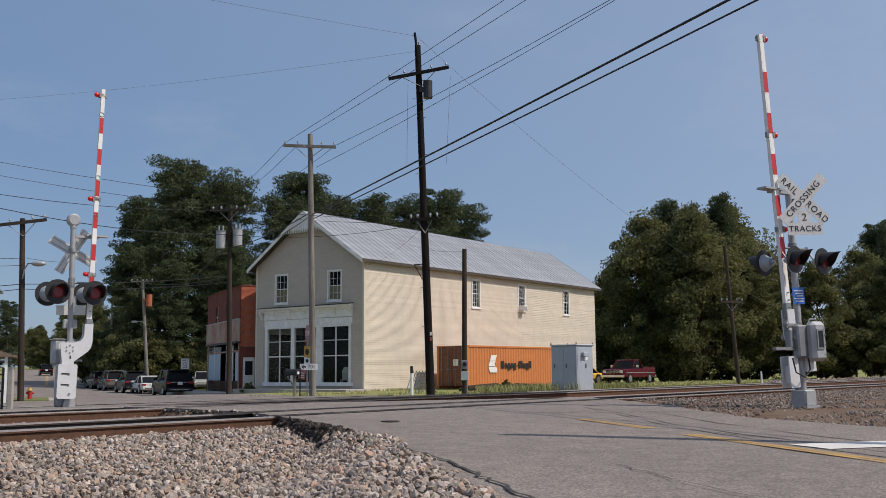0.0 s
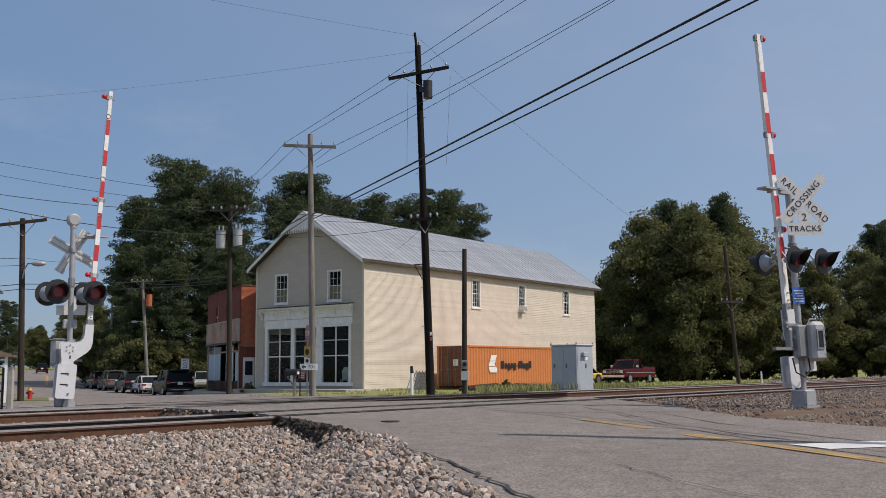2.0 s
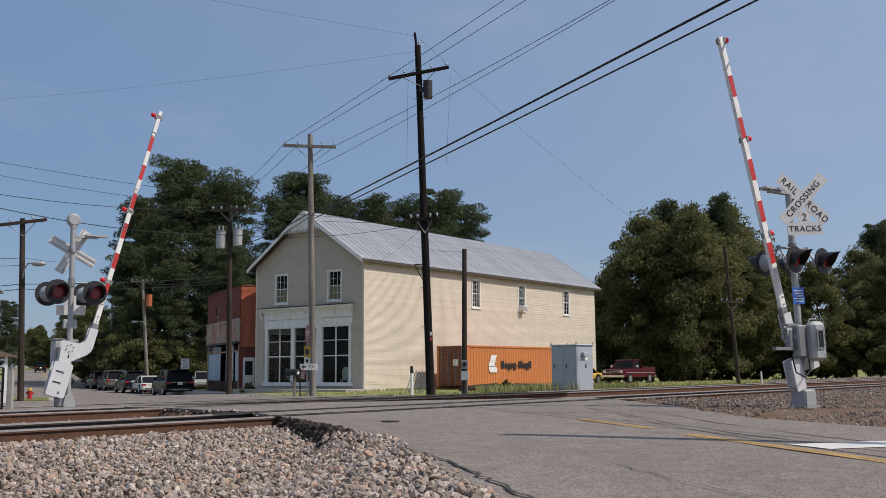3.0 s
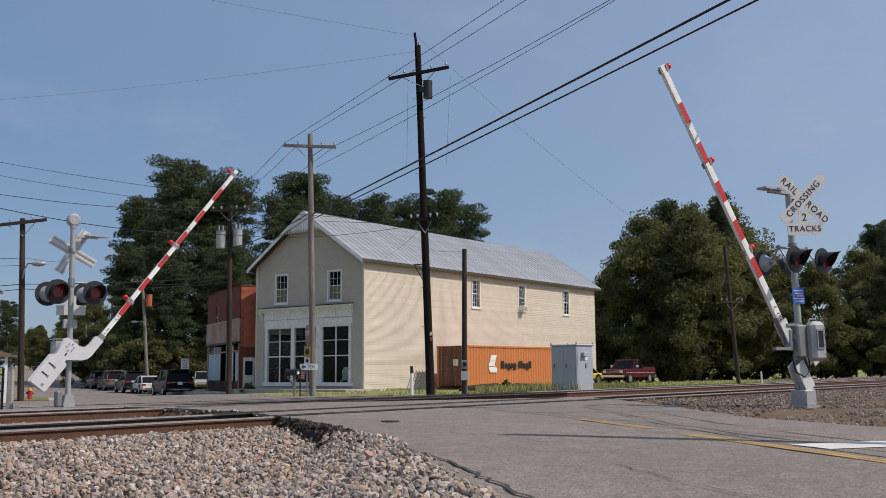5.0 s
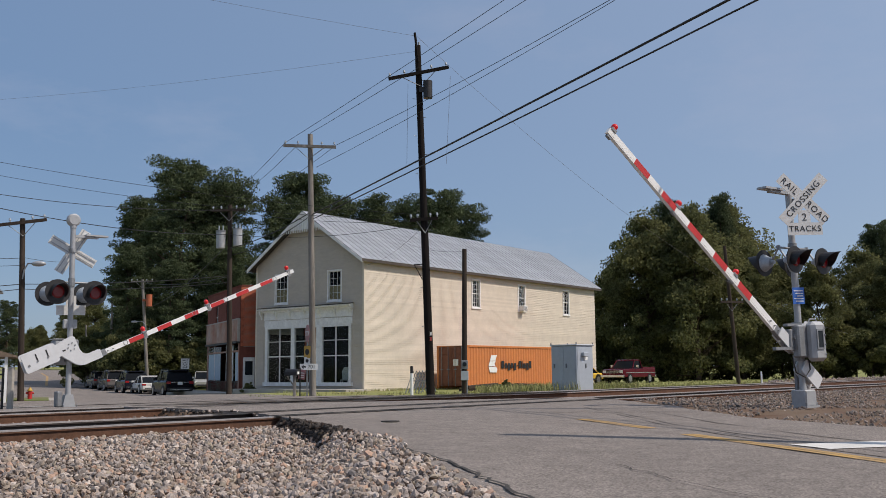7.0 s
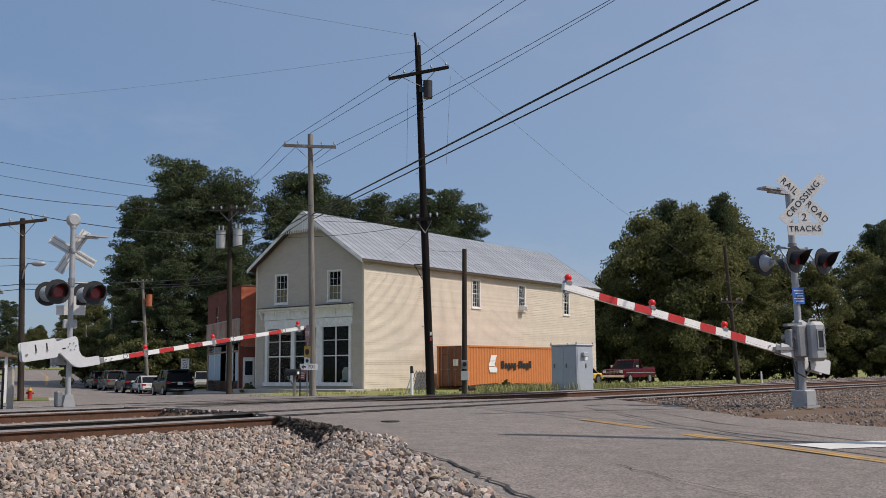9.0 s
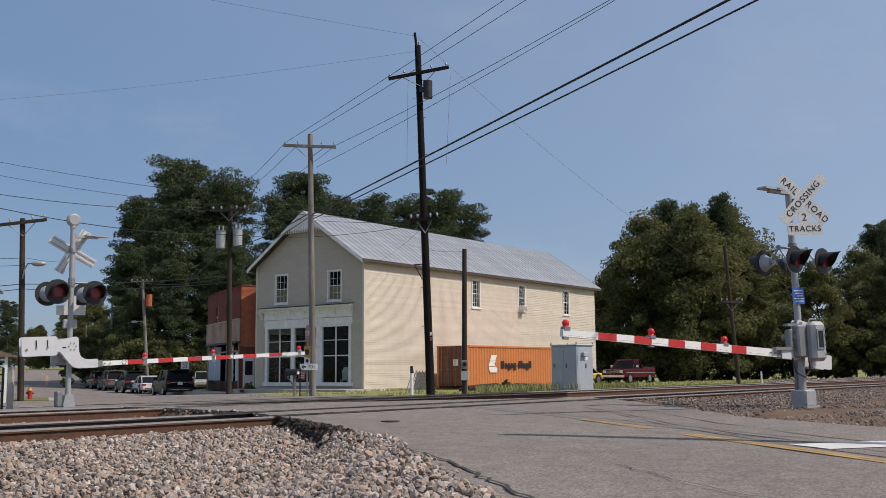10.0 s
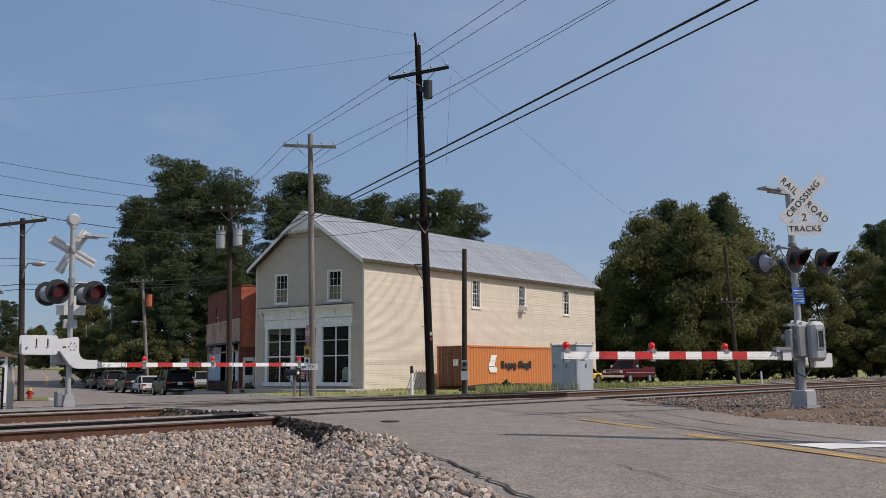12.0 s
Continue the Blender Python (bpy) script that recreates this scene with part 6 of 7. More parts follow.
def speed_sign():
    p = thing("speed_sign", pose(-19.6, 75.0, gz(-19.6, 75)), "white speed limit sign on a thin post", "road sign")
    bm = B(); cyl(bm, (0, 0, -0.1), (0, 0, 2.75), 0.03, seg=8); part("post", bm, M["galv"], p)
    bm = B(); bx(bm, -0.32, 0.32, -0.045, -0.04, 1.98, 2.76); s = part("plate", bm, M["sign_white"], p)
    text_mesh("SPEED", 0.17, M["black"], s, pose(0, -0.048, 2.62, 90, 0, 0)); text_mesh("LIMIT", 0.17, M["black"], s, pose(0, -0.048, 2.44, 90, 0, 0)); text_mesh("25", 0.40, M["black"], s, pose(0, -0.048, 2.17, 90, 0, 0))
speed_sign()

def hydrant():
    h = thing("fire_hydrant", pose(-17.1, 41, gz(-17.1, 41) + 0.02) @ Matrix.Diagonal((0.8, 0.8, 0.8, 1)), "red fire hydrant with a yellow top", "fire hydrant")
    bm = B(); cyl(bm, (0, 0, 0), (0, 0, 0.06), 0.16, seg=16); cyl(bm, (0, 0, 0.06), (0, 0, 0.46), 0.11, seg=16); part("barrel", bm, M["red"], h)
    bm = B(); cyl(bm, (0, 0, 0.46), (0, 0, 0.50), 0.15, seg=16); cyl(bm, (0, 0, 0.50), (0, 0, 0.62), 0.12, 0.05, seg=16); cyl(bm, (0, 0, 0.62), (0, 0, 0.68), 0.03, seg=6); part("bonnet", bm, M["yellow_sign"], h, "yellow bonnet")
    for a in (0, 90, 180):
        bm = B(); cyl(bm, (0, 0, 0.36), (0.19 * math.cos(radians(a + 200)), 0.19 * math.sin(radians(a + 200)), 0.36), 0.055, seg=10); part("outlet", bm, M["red"], h)
hydrant()

def white_house():
    h = thing("small_house", pose(-16.95, 37.2, gz(-17.9, 37.2), 0, 0, 20), "small white house with a brown porch roof", "house")
    bm = B(); bx(bm, -5.0, 0.0, 0.0, 2.5, -0.2, 1.75); part("wall", bm, M["trim"], h)
    bm = B(); bx(bm, -0.75, -0.15, -0.05, -0.002, 0.1, 1.5); part("door_frame", bm, M["white"], h)
    bm = B(); bx(bm, -0.65, -0.25, -0.07, -0.051, 0.6, 1.4); part("pane", bm, M["dark_glass"], h)
    bm = B(); prism(bm, [(-5.2, 1.72), (0.75, 1.72), (0.75, 1.80), (-2.2, 2.7), (-5.2, 2.0)], -0.9, 5.4); part("roof", bm, M["roof_brown"], h, "brown shingle roof")
    bm = B(); bx(bm, 0.45, 0.55, -0.75, -0.65, -0.2, 1.72); part("porch_post", bm, M["white"], h)
M["roof_brown"] = mat("roof_brown", (0.20, 0.15, 0.11), 0.9, vary=0.25, scale=3, fine=20)
white_house()

def tall_white_wall():
    h = thing("white_building", pose(-28.6, 60, -0.8, 0, 0, 20), "tall plain white building behind the trees", "building")
    bm = B(); bx(bm, -6, 0.9, 0, 6, -0.3, 6.9); part("wall", bm, M["white"], h)
    bm = B(); bx(bm, -6.2, 1.1, -0.2, 6.2, 6.9, 7.0); part("roof", bm, M["galv"], h)
    bm = B(); bx(bm, -2.0, 0.9, -0.03, 0.0, 4.0, 4.4); part("band", bm, M["concrete"], h)
tall_white_wall()

def yard_post(x, y, hgt, material, label):
    p = thing("fence_post", pose(x, y, gz(x, y)), label, "fence post")
    bm = B(); bx(bm, -0.06, 0.06, -0.06, 0.06, -0.2, hgt, bevel=0.012); part("post", bm, material, p)
    return p
yard_post(-10.48, 24.0, 1.02, M["concrete"], "pale weathered square post near the rails")
def pipe_gate():
    p = thing("pipe_rail", pose(-10.72, 24.1, gz(-10.7, 24.1)), "dark metal pipe rail fixed to the post", "railing")
    bm = B(); cyl(bm, (0, 0, -0.1), (0, 0, 1.0), 0.03, seg=10); part("upright", bm, M["black"], p)
    for z in (0.45, 0.85):
        bm = B(); cyl(bm, (0, 0, z), (-1.6, 0.15, z), 0.022, seg=8); part("bar", bm, M["black"], p)
pipe_gate()

def pavement_piece(name, x0, x1, y0, y1, m, label, hgt=0.12, material=None):
    bm = B(); bx(bm, x0, x1, y0, y1, -0.3, hgt, bevel=0.02)
    return solo(name, bm, material or M["concrete"], label, "pavement", m, kind="structure")
pavement_piece("pavement", 0.0, 9.6, -1.9, -0.1, SHOP @ pose(0, 0, -0.02), "pale concrete pavement before the shop", 0.06)
pavement_piece("kerb", -2.4, -0.3, -0.5, 26, pose(-13.36, 64.9, -0.62, 0, 0, 25), "low concrete kerb and pavement by the brick shop", 0.05)
pavement_piece("verge", -3.2, 1.2, -1.6, 3.0, pose(-17.4, 40.5, -0.40, 0, 0, 22), "small grass verge round the hydrant", 0.09, M["grass"])
pavement_piece("verge_kerb", -4.4, 2.2, -2.6, 3.6, pose(-17.4, 40.5, -0.42, 0, 0, 22), "pale concrete apron at the street corner", 0.07)
flat_mark("stop_line", [(-13.3, 30.0), (-12.0, 30.0)], 1.6, M["paint_white"], "worn white stop line on asphalt", 0.03)
flat_mark("street_line", [(-42.5, 106.0), (-60.0, 150.0), (-74.0, 182.0)], 0.30, M["yellow"], "faded yellow line on the far street", 0.045)

# ---- fittings on poles ----
def transformer(x, y, z, label="grey cylindrical pole transformer"):
    t = thing("transformer", pose(x, y, z), label, "transformer", "transformers")
    bm = B(); cyl(bm, (0, 0, -0.42), (0, 0, 0.40), 0.23, seg=18); part("tank", bm, M["silver"], t)
    bm = B(); cyl(bm, (0, 0, 0.40), (0, 0, 0.46), 0.25, seg=18); part("lid", bm, M["galv"], t)
    for a in (-0.1, 0.1):
        bm = B(); cyl(bm, (a, 0, 0.46), (a, 0, 0.72), 0.04, 0.03, seg=8); part("bushing", bm, M["lamp_back"], t)
    bm = B(); bx(bm, -0.04, 0.04, 0.20, 0.32, -0.25, 0.3); part("bracket", bm, M["galv"], t)
transformer(-11.14, 48.9, 7.32)
transformer(-10.30, 48.9, 7.42)
tb = solo("transformer", bx(cyl(B(), (0, 0, -0.55), (0, 0, 0.5), 0.26, seg=16), 0.2, 0.6, -0.05, 0.05, -0.1, 0.1, pose(0, 0, 0, 0, 0, 180)), mat("orange_rust", (0.45, 0.12, 0.05), 0.7, vary=0.2), "rusty orange transformer on the pale pole", "transformer", pose(-26.25, 87.6, 7.2))
solo("pole_transformer", bx(cyl(B(), (0, 0, -0.35), (0, 0, 0.35), 0.18, seg=16), -0.35, -0.1, -0.05, 0.05, -0.1, 0.1), M["black"], "small dark transformer under the crossarm", "transformer", pose(-0.55, 37.85, 11.75))

def street_lamp(m, reach, label):
    s = thing("street_lamp", m, label, "street lamp")
    bm = B(); tube(bm, [(0, 0, 0), (0.12 * reach, 0, 0.35), (0.45 * reach, 0, 0.62), (reach, 0, 0.62)], 0.03, 8); part("bracket", bm, M["galv"], s)
    bm = B(); bmesh.ops.create_uvsphere(bm, u_segments=14, v_segments=8, radius=0.2, matrix=pose(reach + 0.2, 0, 0.60) @ Matrix.Diagonal((1.5, 0.8, 0.55, 1))); part("head", bm, M["silver"], s, smooth=True)
street_lamp(pose(-16.72, 38.9, 4.45, 0, 0, -5), 0.45, "grey street lamp on a short curved bracket")
street_lamp(pose(-26.5, 87.8, 4.7, 0, 0, 175), 0.9, "grey street lamp over the distant street")

def meter_boxes():
    b = thing("meter_box", pose(0.87, 41.86, 0.35), "grey electric meter boxes and conduit on a pole", "meter box")
    bm = B(); bx(bm, -0.14, 0.14, -0.16, 0.0, 0.42, 0.78, bevel=0.015); part("upper_box", bm, M["galv"], b)
    bm = B(); bx(bm, -0.16, 0.16, -0.14, 0.0, -0.05, 0.34, bevel=0.015); part("lower_box", bm, M["cabinet"], b)
    bm = B(); cyl(bm, (0.0, -0.16, 0.62), (0.0, -0.23, 0.62), 0.09, seg=14); part("meter", bm, M["dark_glass"], b)
    bm = B(); cyl(bm, (0.10, -0.05, -0.7), (0.10, -0.05, -0.05), 0.03, seg=8); part("conduit", bm, M["galv"], b)
meter_boxes()
utility_pole((17.85, 60, -0.45), (17.3, 60, 8.2), 0.13, 0.10, M["pole_brown"], "slim dark utility pole before the trees", ((0.60, 0.8, 70, 0),))
utility_pole((-33.7, 100, -0.85), (-33.7, 100, 8.4), 0.13, 0.10, M["pole"], "grey street pole by the far pines", ((0.98, 0.5, 95, 0),))
utility_pole((-45.0, 125, 0.0), (-45.4, 125, 6.9), 0.13, 0.10, M["pole"], "thin pale pole beside the rising street")
utility_pole((9.5, 9.1, -0.3), (9.5, 9.1, 10.8), 0.17, 0.13, M["pole_dark"], "dark utility pole near the road", ())
ms = solo("marker_stake", cyl(B(), (0, 0, -0.2), (0, 0, 0.85), 0.045, seg=10), M["white"], "thin white marker stake in grass", "marker post", pose(16.0, 50, -0.30))

def old_ties():
    """Discarded ties in the grass before the container."""
    rng = random.Random(4)
    for k in range(9):
        bm = B(); bx(bm, -1.3, 1.3, -0.12, 0.12, 0.0, 0.19, bevel=0.012)
        x = 1.9 + k * 0.42 + rng.uniform(-0.2, 0.2); y = 56.4 + k * 0.36
        solo("discarded_tie", bm, M["tie"], "old dark wooden tie lying in the grass", "railway tie", pose(x, y, gz(x, y) - 0.05 + 0.17 * (k % 2), 0, rng.uniform(-3, 3), 50 + rng.uniform(-14, 14)), "discarded ties")
old_ties()

# ---- cabinet details ----
def cabinet_details():
    c = bpy.data.objects["signal_cabinet"]
    for x0, x1, y0, y1, nm in ((0.06, 1.04, -0.012, -0.001, "front_door"), (-0.012, -0.001, 0.06, 0.62, "side_door"), (-0.012, -0.001, 0.66, 1.24, "side_door")):
        bm = B(); bx(bm, x0, x1, y0, y1, 0.12, 1.84); d = part(nm, bm, M["cabinet"], c)
        bm = B(); bx(bm, (x0 + x1) / 2 + 0.02, (x0 + x1) / 2 + 0.07, y0 - 0.035, y0 - 0.001, 1.02, 1.20) if "front" in nm else bx(bm, -0.05, -0.013, y1 - 0.14, y1 - 0.09, 1.02, 1.2); part("handle", bm, M["galv"], d)
        if "front" in nm:
            bm = B(); bx(bm, 0.5, 0.72, y0 - 0.004, y0 - 0.001, 1.35, 1.5); part("label_plate", bm, M["white"], d, "blank pale label")
    bm = B(); bx(bm, -0.05, 1.15, -0.05, 1.35, 1.92, 1.98, bevel=0.02); part("roof", bm, M["cabinet"], c)
    for x, y in ((0, 0), (1.1, 0), (0, 1.3), (1.1, 1.3)):
        bm = B(); cyl(bm, (x, y, 1.98), (x, y, 2.06), 0.025, seg=8); part("lifting_eye", bm, M["galv"], c)
    bm = B(); bx(bm, -0.05, 1.15, -0.05, 1.35, -0.2, 0.05); part("plinth", bm, M["concrete"], c)
    bm = B(); bx(bm, 0.30, 0.62, -0.16, -0.013, 1.48, 1.66, bevel=0.02); part("vent_hood", bm, M["cabinet"], c)
cabinet_details()

# ---- weeds, grass and bushes ----
def tufts(name, spots, h, material, label, blades=7, seed=1, spread=0.18):
    rng = np.random.default_rng(seed)
    V, Fc = [], []
    for x, y, z in spots:
        for _ in range(blades):
            a = rng.uniform(0, 6.283); l = h * rng.uniform(0.5, 1.3); o = rng.normal(0, h * spread, 2); w = 0.006 + h * 0.012
            lean = np.array([math.cos(a), math.sin(a)]) * l * rng.uniform(0.1, 0.55)
            px, py = x + o[0], y + o[1]; dx, dy = -math.sin(a) * w, math.cos(a) * w
            k = len(V)
            V += [(px - dx, py - dy, z - 0.02), (px + dx, py + dy, z - 0.02), (px + lean[0] * 0.4 + dx * .7, py + lean[1] * 0.4 + dy * .7, z + l * 0.6), (px + lean[0] * 0.4 - dx * .7, py + lean[1] * 0.4 - dy * .7, z + l * 0.6), (px + lean[0], py + lean[1], z + l)]
            Fc += [(k, k + 1, k + 2, k + 3), (k + 3, k + 2, k + 4)]
    me = bpy.data.meshes.new(name); me.from_pydata(V, [], Fc); me.materials.append(material)
    return tagged(new(name, me), label, "grass", kind="stuff")

M["blade"] = mat("blade", (0.25, 0.28, 0.09), 0.8, vary=0.25, scale=0.6, fine=3, island=0.35, second=(0.27, 0.24, 0.10))

def grass():
    rng = random.Random(8)
    out = []
    for _ in range(7500):
        s, n = rng.uniform(26, 95), rng.uniform(-44, -21.0)
        p = TP(s, n)
        q = p - Vector((1.42, 60.0, 0)); cx, cy = q.dot(Vector((0.643, 0.766, 0))), q.dot(Vector((-0.766, 0.643, 0)))
        if (-0.3 < cx < 12.4 and -0.15 < cy) or p.x < 1.8 or rng.random() > 1.25 - (s - 26) / 90:
            continue
        out.append((p.x, p.y, off_road(s, n)))
    near = [q for q in out if q[0] < 9.5]
    tufts("lawn_grass", [q for q in out[::2] if q[0] >= 9.5], 0.13, M["blade"], "short sunlit green grass before the trees", 8, 12)
    tufts("tall_grass", near, 0.34, M["blade"], "tall green and straw coloured grass beside the track", 8, 2)
    out = []
    for _ in range(1300):
        a = rng.random(); x = -9 + a * 10.5; y = rng.uniform(42, 57)
        q = SHOP.inverted() @ Vector((x, y, 0))
        if q.y < -0.15 - (1.9 if q.x < W else 0) and q.x > 0.5 and noise.noise((x * 0.5, y * 0.5, 2)) > 0.12:
            out.append((x, y, gz(x, y) - 0.04))
    for _ in range(500):
        y = rng.uniform(-0.3, 24); q = SHOP @ Vector((W + rng.uniform(0.1, 1.2), y, 0)); out.append((q.x, q.y, gz(q.x, q.y) - 0.04))
    tufts("weeds", out, 0.13, M["blade"], "patchy green weeds along the shop's foot", 6, 3)
grass()

def bush(name, r, h, seed, label):
    t = tree(name, h, r, 0.05, M["leaf"], 0.12, 44, 330, seed, label)
    t["category"], t["group"] = "bush", "bushes"
    return t
bush_a = bush("bush", 3.2, 4.8, 71, "dense dark green undergrowth bush below the trees")
bush_b = bush("bush", 2.6, 3.6, 83, "low green bush at the edge of the grass")
BUSHES = ((-28.6, 97, 1.25), (-25.2, 98, 1.1), (-32.3, 99, 1.1), (-36.5, 101, 1.0), (-33.0, 106, 1.15), (-29.0, 104, 1.25), (-25.5, 102, 1.2), (-22.5, 106, 1.3), (-39.5, 112, 1.1), (-19.5, 108, 1.2), (18.5, 118, 1.1), (22.0, 116, 1.2), (26.0, 114, 1.25), (30.5, 114, 1.2), (34.5, 113, 1.2), (39.0, 112, 1.25), (36.0, 117, 1.3), (41.0, 109, 1.3), (44.0, 111, 1.3), (47.0, 113, 1.4), (45.0, 104, 1.3), (50.0, 103, 1.5), (56.0, 103, 1.5), (-41.5, 128, 1.0), (-45.5, 138, 1.0))
for k, (x, y, s) in enumerate(BUSHES):
    place(bush_a if k % 2 == 0 else bush_b, k < 2, x, y, s, k * 53)
place(bush_b, False, 3.6, 57.2, 0.16, 20)
place(bush_b, False, -12.2, 62.0, 0.22, 80)

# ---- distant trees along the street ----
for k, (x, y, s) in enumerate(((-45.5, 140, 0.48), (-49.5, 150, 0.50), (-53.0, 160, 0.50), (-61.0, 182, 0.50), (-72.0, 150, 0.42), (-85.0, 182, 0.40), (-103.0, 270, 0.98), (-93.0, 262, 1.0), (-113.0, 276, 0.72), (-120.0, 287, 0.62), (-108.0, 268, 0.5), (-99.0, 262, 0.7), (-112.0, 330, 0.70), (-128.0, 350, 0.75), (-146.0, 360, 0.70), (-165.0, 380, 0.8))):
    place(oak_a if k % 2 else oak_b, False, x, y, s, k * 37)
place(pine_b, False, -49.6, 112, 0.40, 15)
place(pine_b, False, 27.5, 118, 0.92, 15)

# ---- road wear and a painted wire shadow ----
def crack(name, pts, w, label):
    rng = random.Random(len(pts))
    out = []
    for a, b in zip(pts, pts[1:]):
        n = max(2, int(math.hypot(b[0] - a[0], b[1] - a[1]) / 0.12))
        for k in range(n):
            f = k / n
            out.append((a[0] + (b[0] - a[0]) * f + rng.uniform(-0.035, 0.035), a[1] + (b[1] - a[1]) * f + rng.uniform(-0.035, 0.035)))
    flat_mark(name, out, w, M["asphalt_dark"], label, 0.034)
crack("road_crack_or_shadow", [(-0.34, 9.63), (-0.14, 9.02), (0.01, 8.67), (0.15, 8.0), (0.26, 7.43), (0.40, 6.88), (0.51, 6.32), (0.6, 5.6)], 0.035, "dark irregular crack near the road's broken edge")
crack("road_crack_or_shadow", [(1.41, 8.28), (1.63, 7.39), (1.78, 6.84), (1.96, 6.43), (2.2, 5.8)], 0.012, "fine dark crack across the lane")
# No crack here: a wire's cast shadow painted as a dark strip.
crack("road_crack_or_shadow", [(1.31, 16.64), (2.99, 16.8), (4.7, 17.34)], 0.03, "dark line painted as an overhead wire's shadow on the road")
solo("utility_cover", cyl(B(), (0, 0, -0.05), (0, 0, 0.004), 0.13, seg=24), M["asphalt_dark"], "round dark patch set in the road", "manhole cover", pose(-0.76, 14.0, gz(-0.76, 14) + 0.032))

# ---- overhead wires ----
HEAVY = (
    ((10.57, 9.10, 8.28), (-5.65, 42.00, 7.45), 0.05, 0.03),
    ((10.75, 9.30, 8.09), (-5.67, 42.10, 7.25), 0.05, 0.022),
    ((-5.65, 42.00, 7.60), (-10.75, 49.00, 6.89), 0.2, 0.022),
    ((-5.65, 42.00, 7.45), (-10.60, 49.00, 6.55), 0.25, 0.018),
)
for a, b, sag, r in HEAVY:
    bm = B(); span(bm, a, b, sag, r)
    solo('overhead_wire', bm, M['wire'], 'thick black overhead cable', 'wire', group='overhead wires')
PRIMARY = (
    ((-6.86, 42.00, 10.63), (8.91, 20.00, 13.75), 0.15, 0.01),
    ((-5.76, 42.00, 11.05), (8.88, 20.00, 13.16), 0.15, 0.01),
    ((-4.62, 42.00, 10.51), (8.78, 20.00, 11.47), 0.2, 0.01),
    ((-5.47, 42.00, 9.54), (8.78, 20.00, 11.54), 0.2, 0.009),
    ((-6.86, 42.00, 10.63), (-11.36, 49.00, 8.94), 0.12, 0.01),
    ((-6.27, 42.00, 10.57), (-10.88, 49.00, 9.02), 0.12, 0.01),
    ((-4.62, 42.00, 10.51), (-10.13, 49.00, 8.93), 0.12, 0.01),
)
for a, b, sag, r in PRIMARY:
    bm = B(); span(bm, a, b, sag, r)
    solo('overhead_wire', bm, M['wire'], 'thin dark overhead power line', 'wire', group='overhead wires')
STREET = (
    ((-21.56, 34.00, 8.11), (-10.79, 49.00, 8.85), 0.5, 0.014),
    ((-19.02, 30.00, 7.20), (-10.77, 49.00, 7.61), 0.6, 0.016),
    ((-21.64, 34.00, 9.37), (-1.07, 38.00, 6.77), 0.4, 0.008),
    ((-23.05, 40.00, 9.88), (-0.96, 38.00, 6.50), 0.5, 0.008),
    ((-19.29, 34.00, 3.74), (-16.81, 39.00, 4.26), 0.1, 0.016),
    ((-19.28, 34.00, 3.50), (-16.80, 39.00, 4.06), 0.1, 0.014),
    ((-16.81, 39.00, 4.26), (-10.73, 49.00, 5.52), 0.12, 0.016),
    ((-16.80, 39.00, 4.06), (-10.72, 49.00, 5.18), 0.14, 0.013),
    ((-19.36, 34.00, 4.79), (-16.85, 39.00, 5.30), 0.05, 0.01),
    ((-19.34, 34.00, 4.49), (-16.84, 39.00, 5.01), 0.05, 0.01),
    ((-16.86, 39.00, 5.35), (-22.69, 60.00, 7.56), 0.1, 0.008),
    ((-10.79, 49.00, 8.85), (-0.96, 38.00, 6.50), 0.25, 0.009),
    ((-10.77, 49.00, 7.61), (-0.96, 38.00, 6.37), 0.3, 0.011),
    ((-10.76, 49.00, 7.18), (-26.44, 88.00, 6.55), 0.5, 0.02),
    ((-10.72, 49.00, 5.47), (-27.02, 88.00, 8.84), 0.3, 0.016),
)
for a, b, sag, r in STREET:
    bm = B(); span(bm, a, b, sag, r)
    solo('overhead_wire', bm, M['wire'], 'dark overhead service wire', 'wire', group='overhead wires')
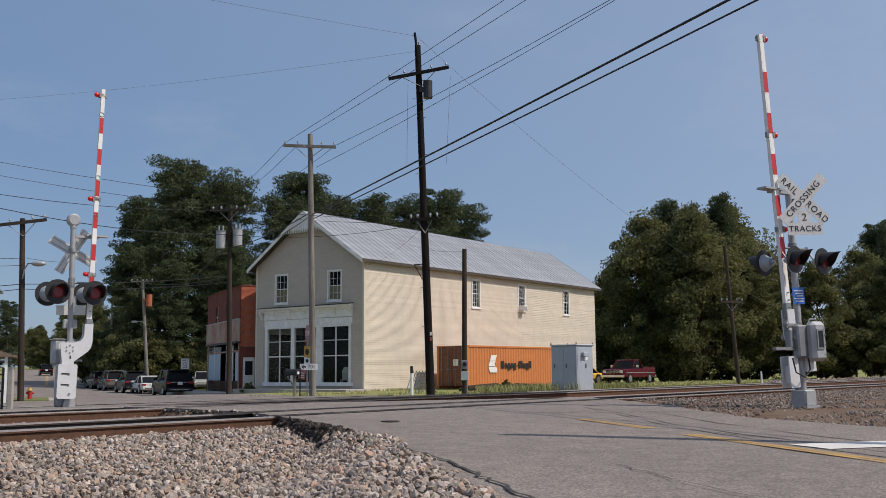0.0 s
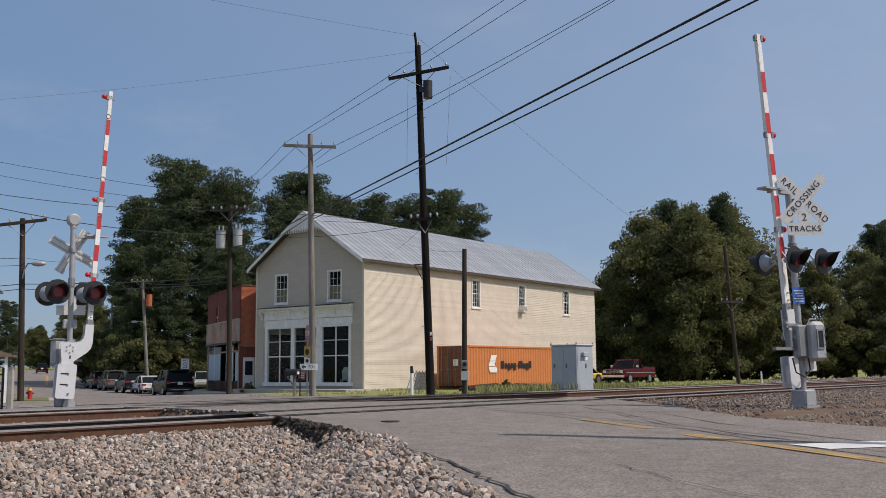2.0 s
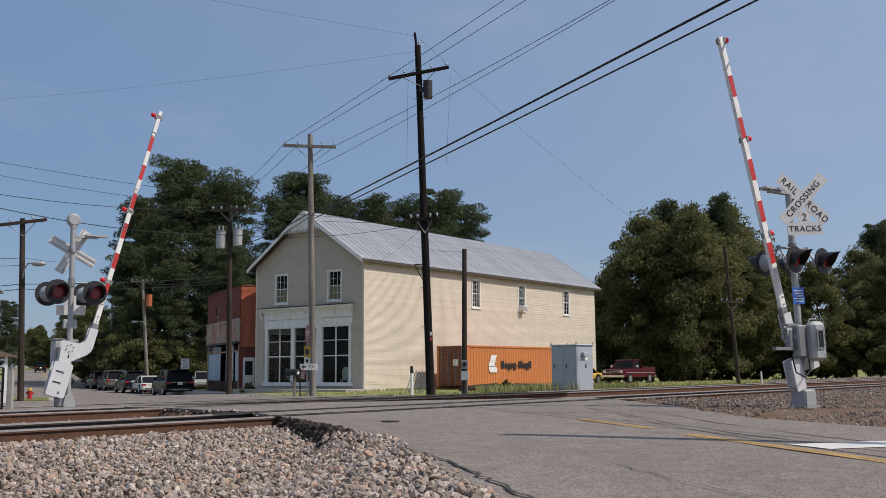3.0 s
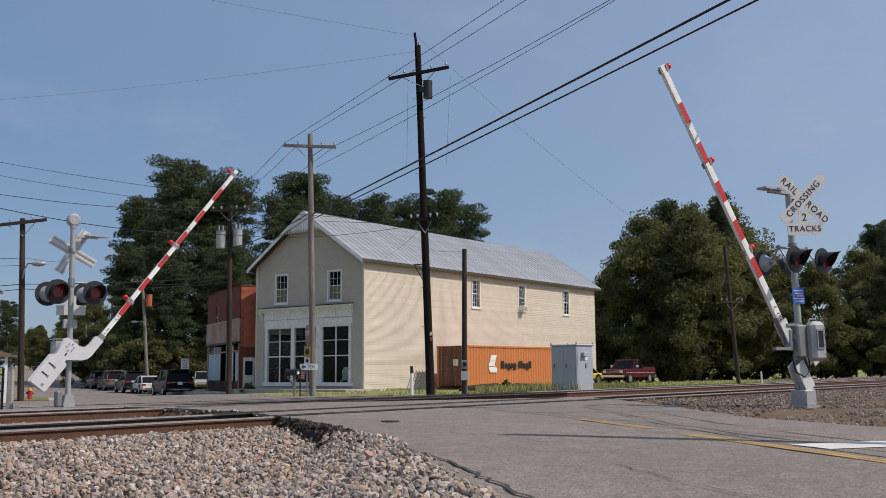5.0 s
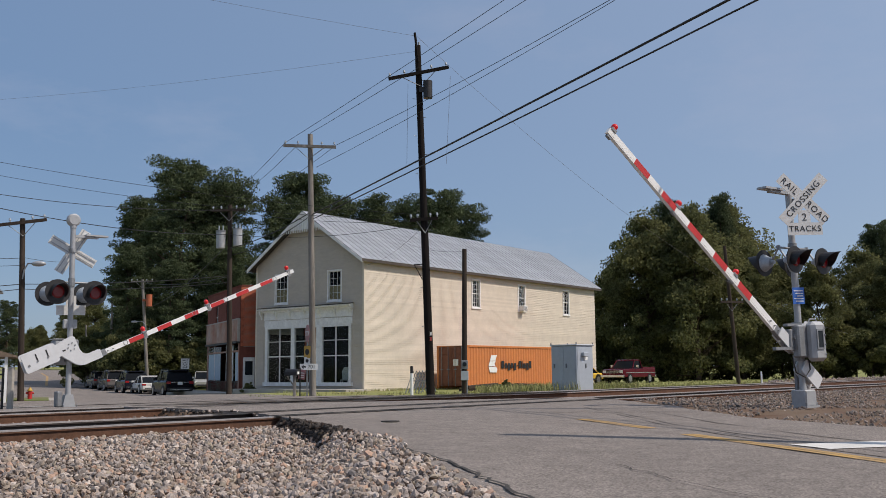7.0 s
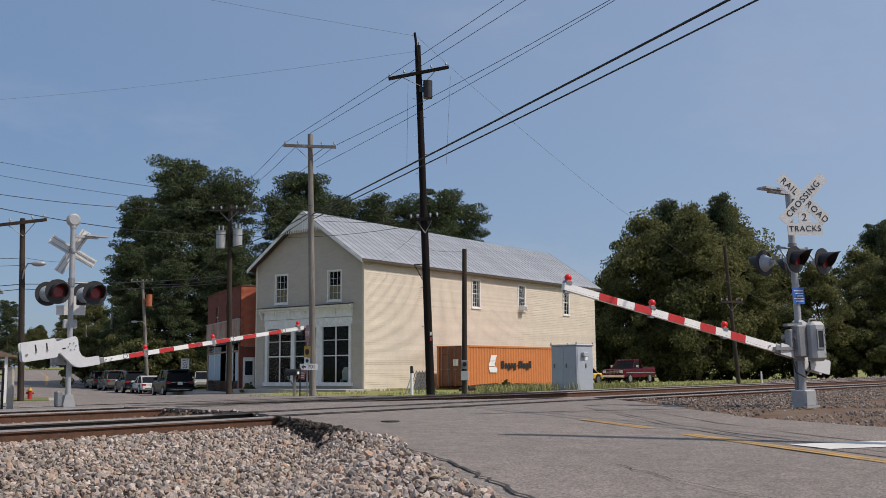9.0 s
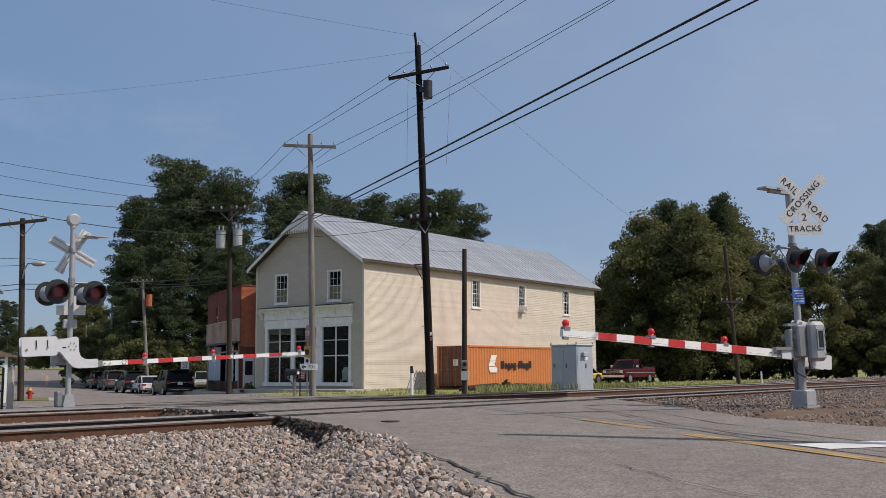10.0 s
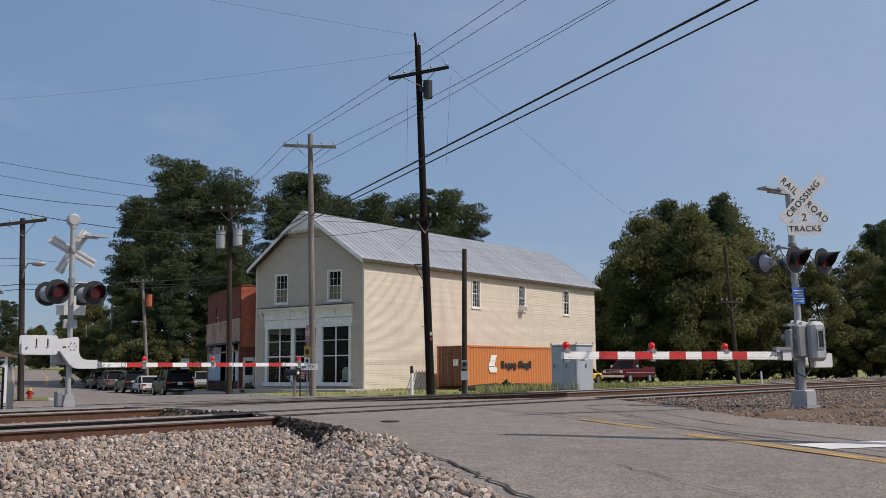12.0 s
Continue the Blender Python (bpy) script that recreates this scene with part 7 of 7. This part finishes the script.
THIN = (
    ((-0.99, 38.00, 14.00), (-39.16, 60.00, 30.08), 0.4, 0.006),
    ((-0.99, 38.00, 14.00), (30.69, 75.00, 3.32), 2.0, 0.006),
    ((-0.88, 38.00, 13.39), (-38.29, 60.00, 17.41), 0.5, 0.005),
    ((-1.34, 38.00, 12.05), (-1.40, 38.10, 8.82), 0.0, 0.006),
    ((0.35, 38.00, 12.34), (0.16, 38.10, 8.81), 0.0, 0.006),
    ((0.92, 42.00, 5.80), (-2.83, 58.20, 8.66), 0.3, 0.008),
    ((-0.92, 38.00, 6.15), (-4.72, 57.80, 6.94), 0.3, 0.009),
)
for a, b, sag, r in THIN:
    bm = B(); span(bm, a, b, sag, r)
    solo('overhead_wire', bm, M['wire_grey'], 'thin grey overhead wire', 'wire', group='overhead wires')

# ---- what moves ----
def arm_rows(g, pivot, turn, rows):
    inv = g.matrix_world.inverted()
    return [(t, inv @ Matrix.Translation(pivot) @ pose(0, 0, 0, 0, 0, turn) @ pose(0, 0, 0, 0, -a, 0)) for t, a in rows]

RIGHT = ((0.0, 85.4), (1.8, 85.4), (2.0, 84.7), (2.5, 78.2), (3.0, 73.9), (3.2, 72.2), (5.0, 56.6), (5.5, 52.2), (6.0, 47.6), (6.5, 43.1), (7.0, 38.3), (7.2, 36.4), (8.8, 13.4), (9.0, 10.4), (9.5, 3.7), (10.0, 3.3), (10.5, 0.3), (11.0, -0.4), (11.5, -0.1), (12.0, -0.1))
LEFT = ((0.0, 88.5), (1.7, 88.5), (2.0, 86.8), (2.5, 80.6), (3.0, 74.8), (3.2, 72.6), (4.8, 54.2), (5.0, 52.0), (5.5, 46.2), (6.0, 40.6), (6.5, 33.3), (7.0, 23.5), (7.2, 19.6), (7.7, 14.0), (8.8, 10.0), (9.0, 9.1), (9.5, 6.1), (10.0, 2.8), (10.5, 1.0), (11.0, -0.4), (11.5, 0.0), (12.0, 0.0))

DRIVE = ((0.0, -63.4, 158.0, -24.5), (1.0, -67.9, 168.0, -24.2), (2.0, -72.2, 178.0, -23.6), (3.2, -77.4, 190.0, -23.6), (4.8, -84.5, 206.5, -23.5), (6.4, -92.0, 223.0, -26.0), (7.6, -98.5, 235.0, -31.0), (8.8, -107.5, 245.0, -47.0), (10.4, -123.0, 254.5, -64.0), (12.0, -141.0, 259.0, -78.0))

def motions():
    walk(arm_right, arm_rows(signal_right, PIVOT_R, -146.0, RIGHT))
    walk(arm_left, arm_rows(signal_left, PIVOT_L, 40.03, LEFT))
    walk(driving_car, [(t, heading(x, y, gz(x, y) + 0.045, az)) for t, x, y, az in DRIVE])

motions()
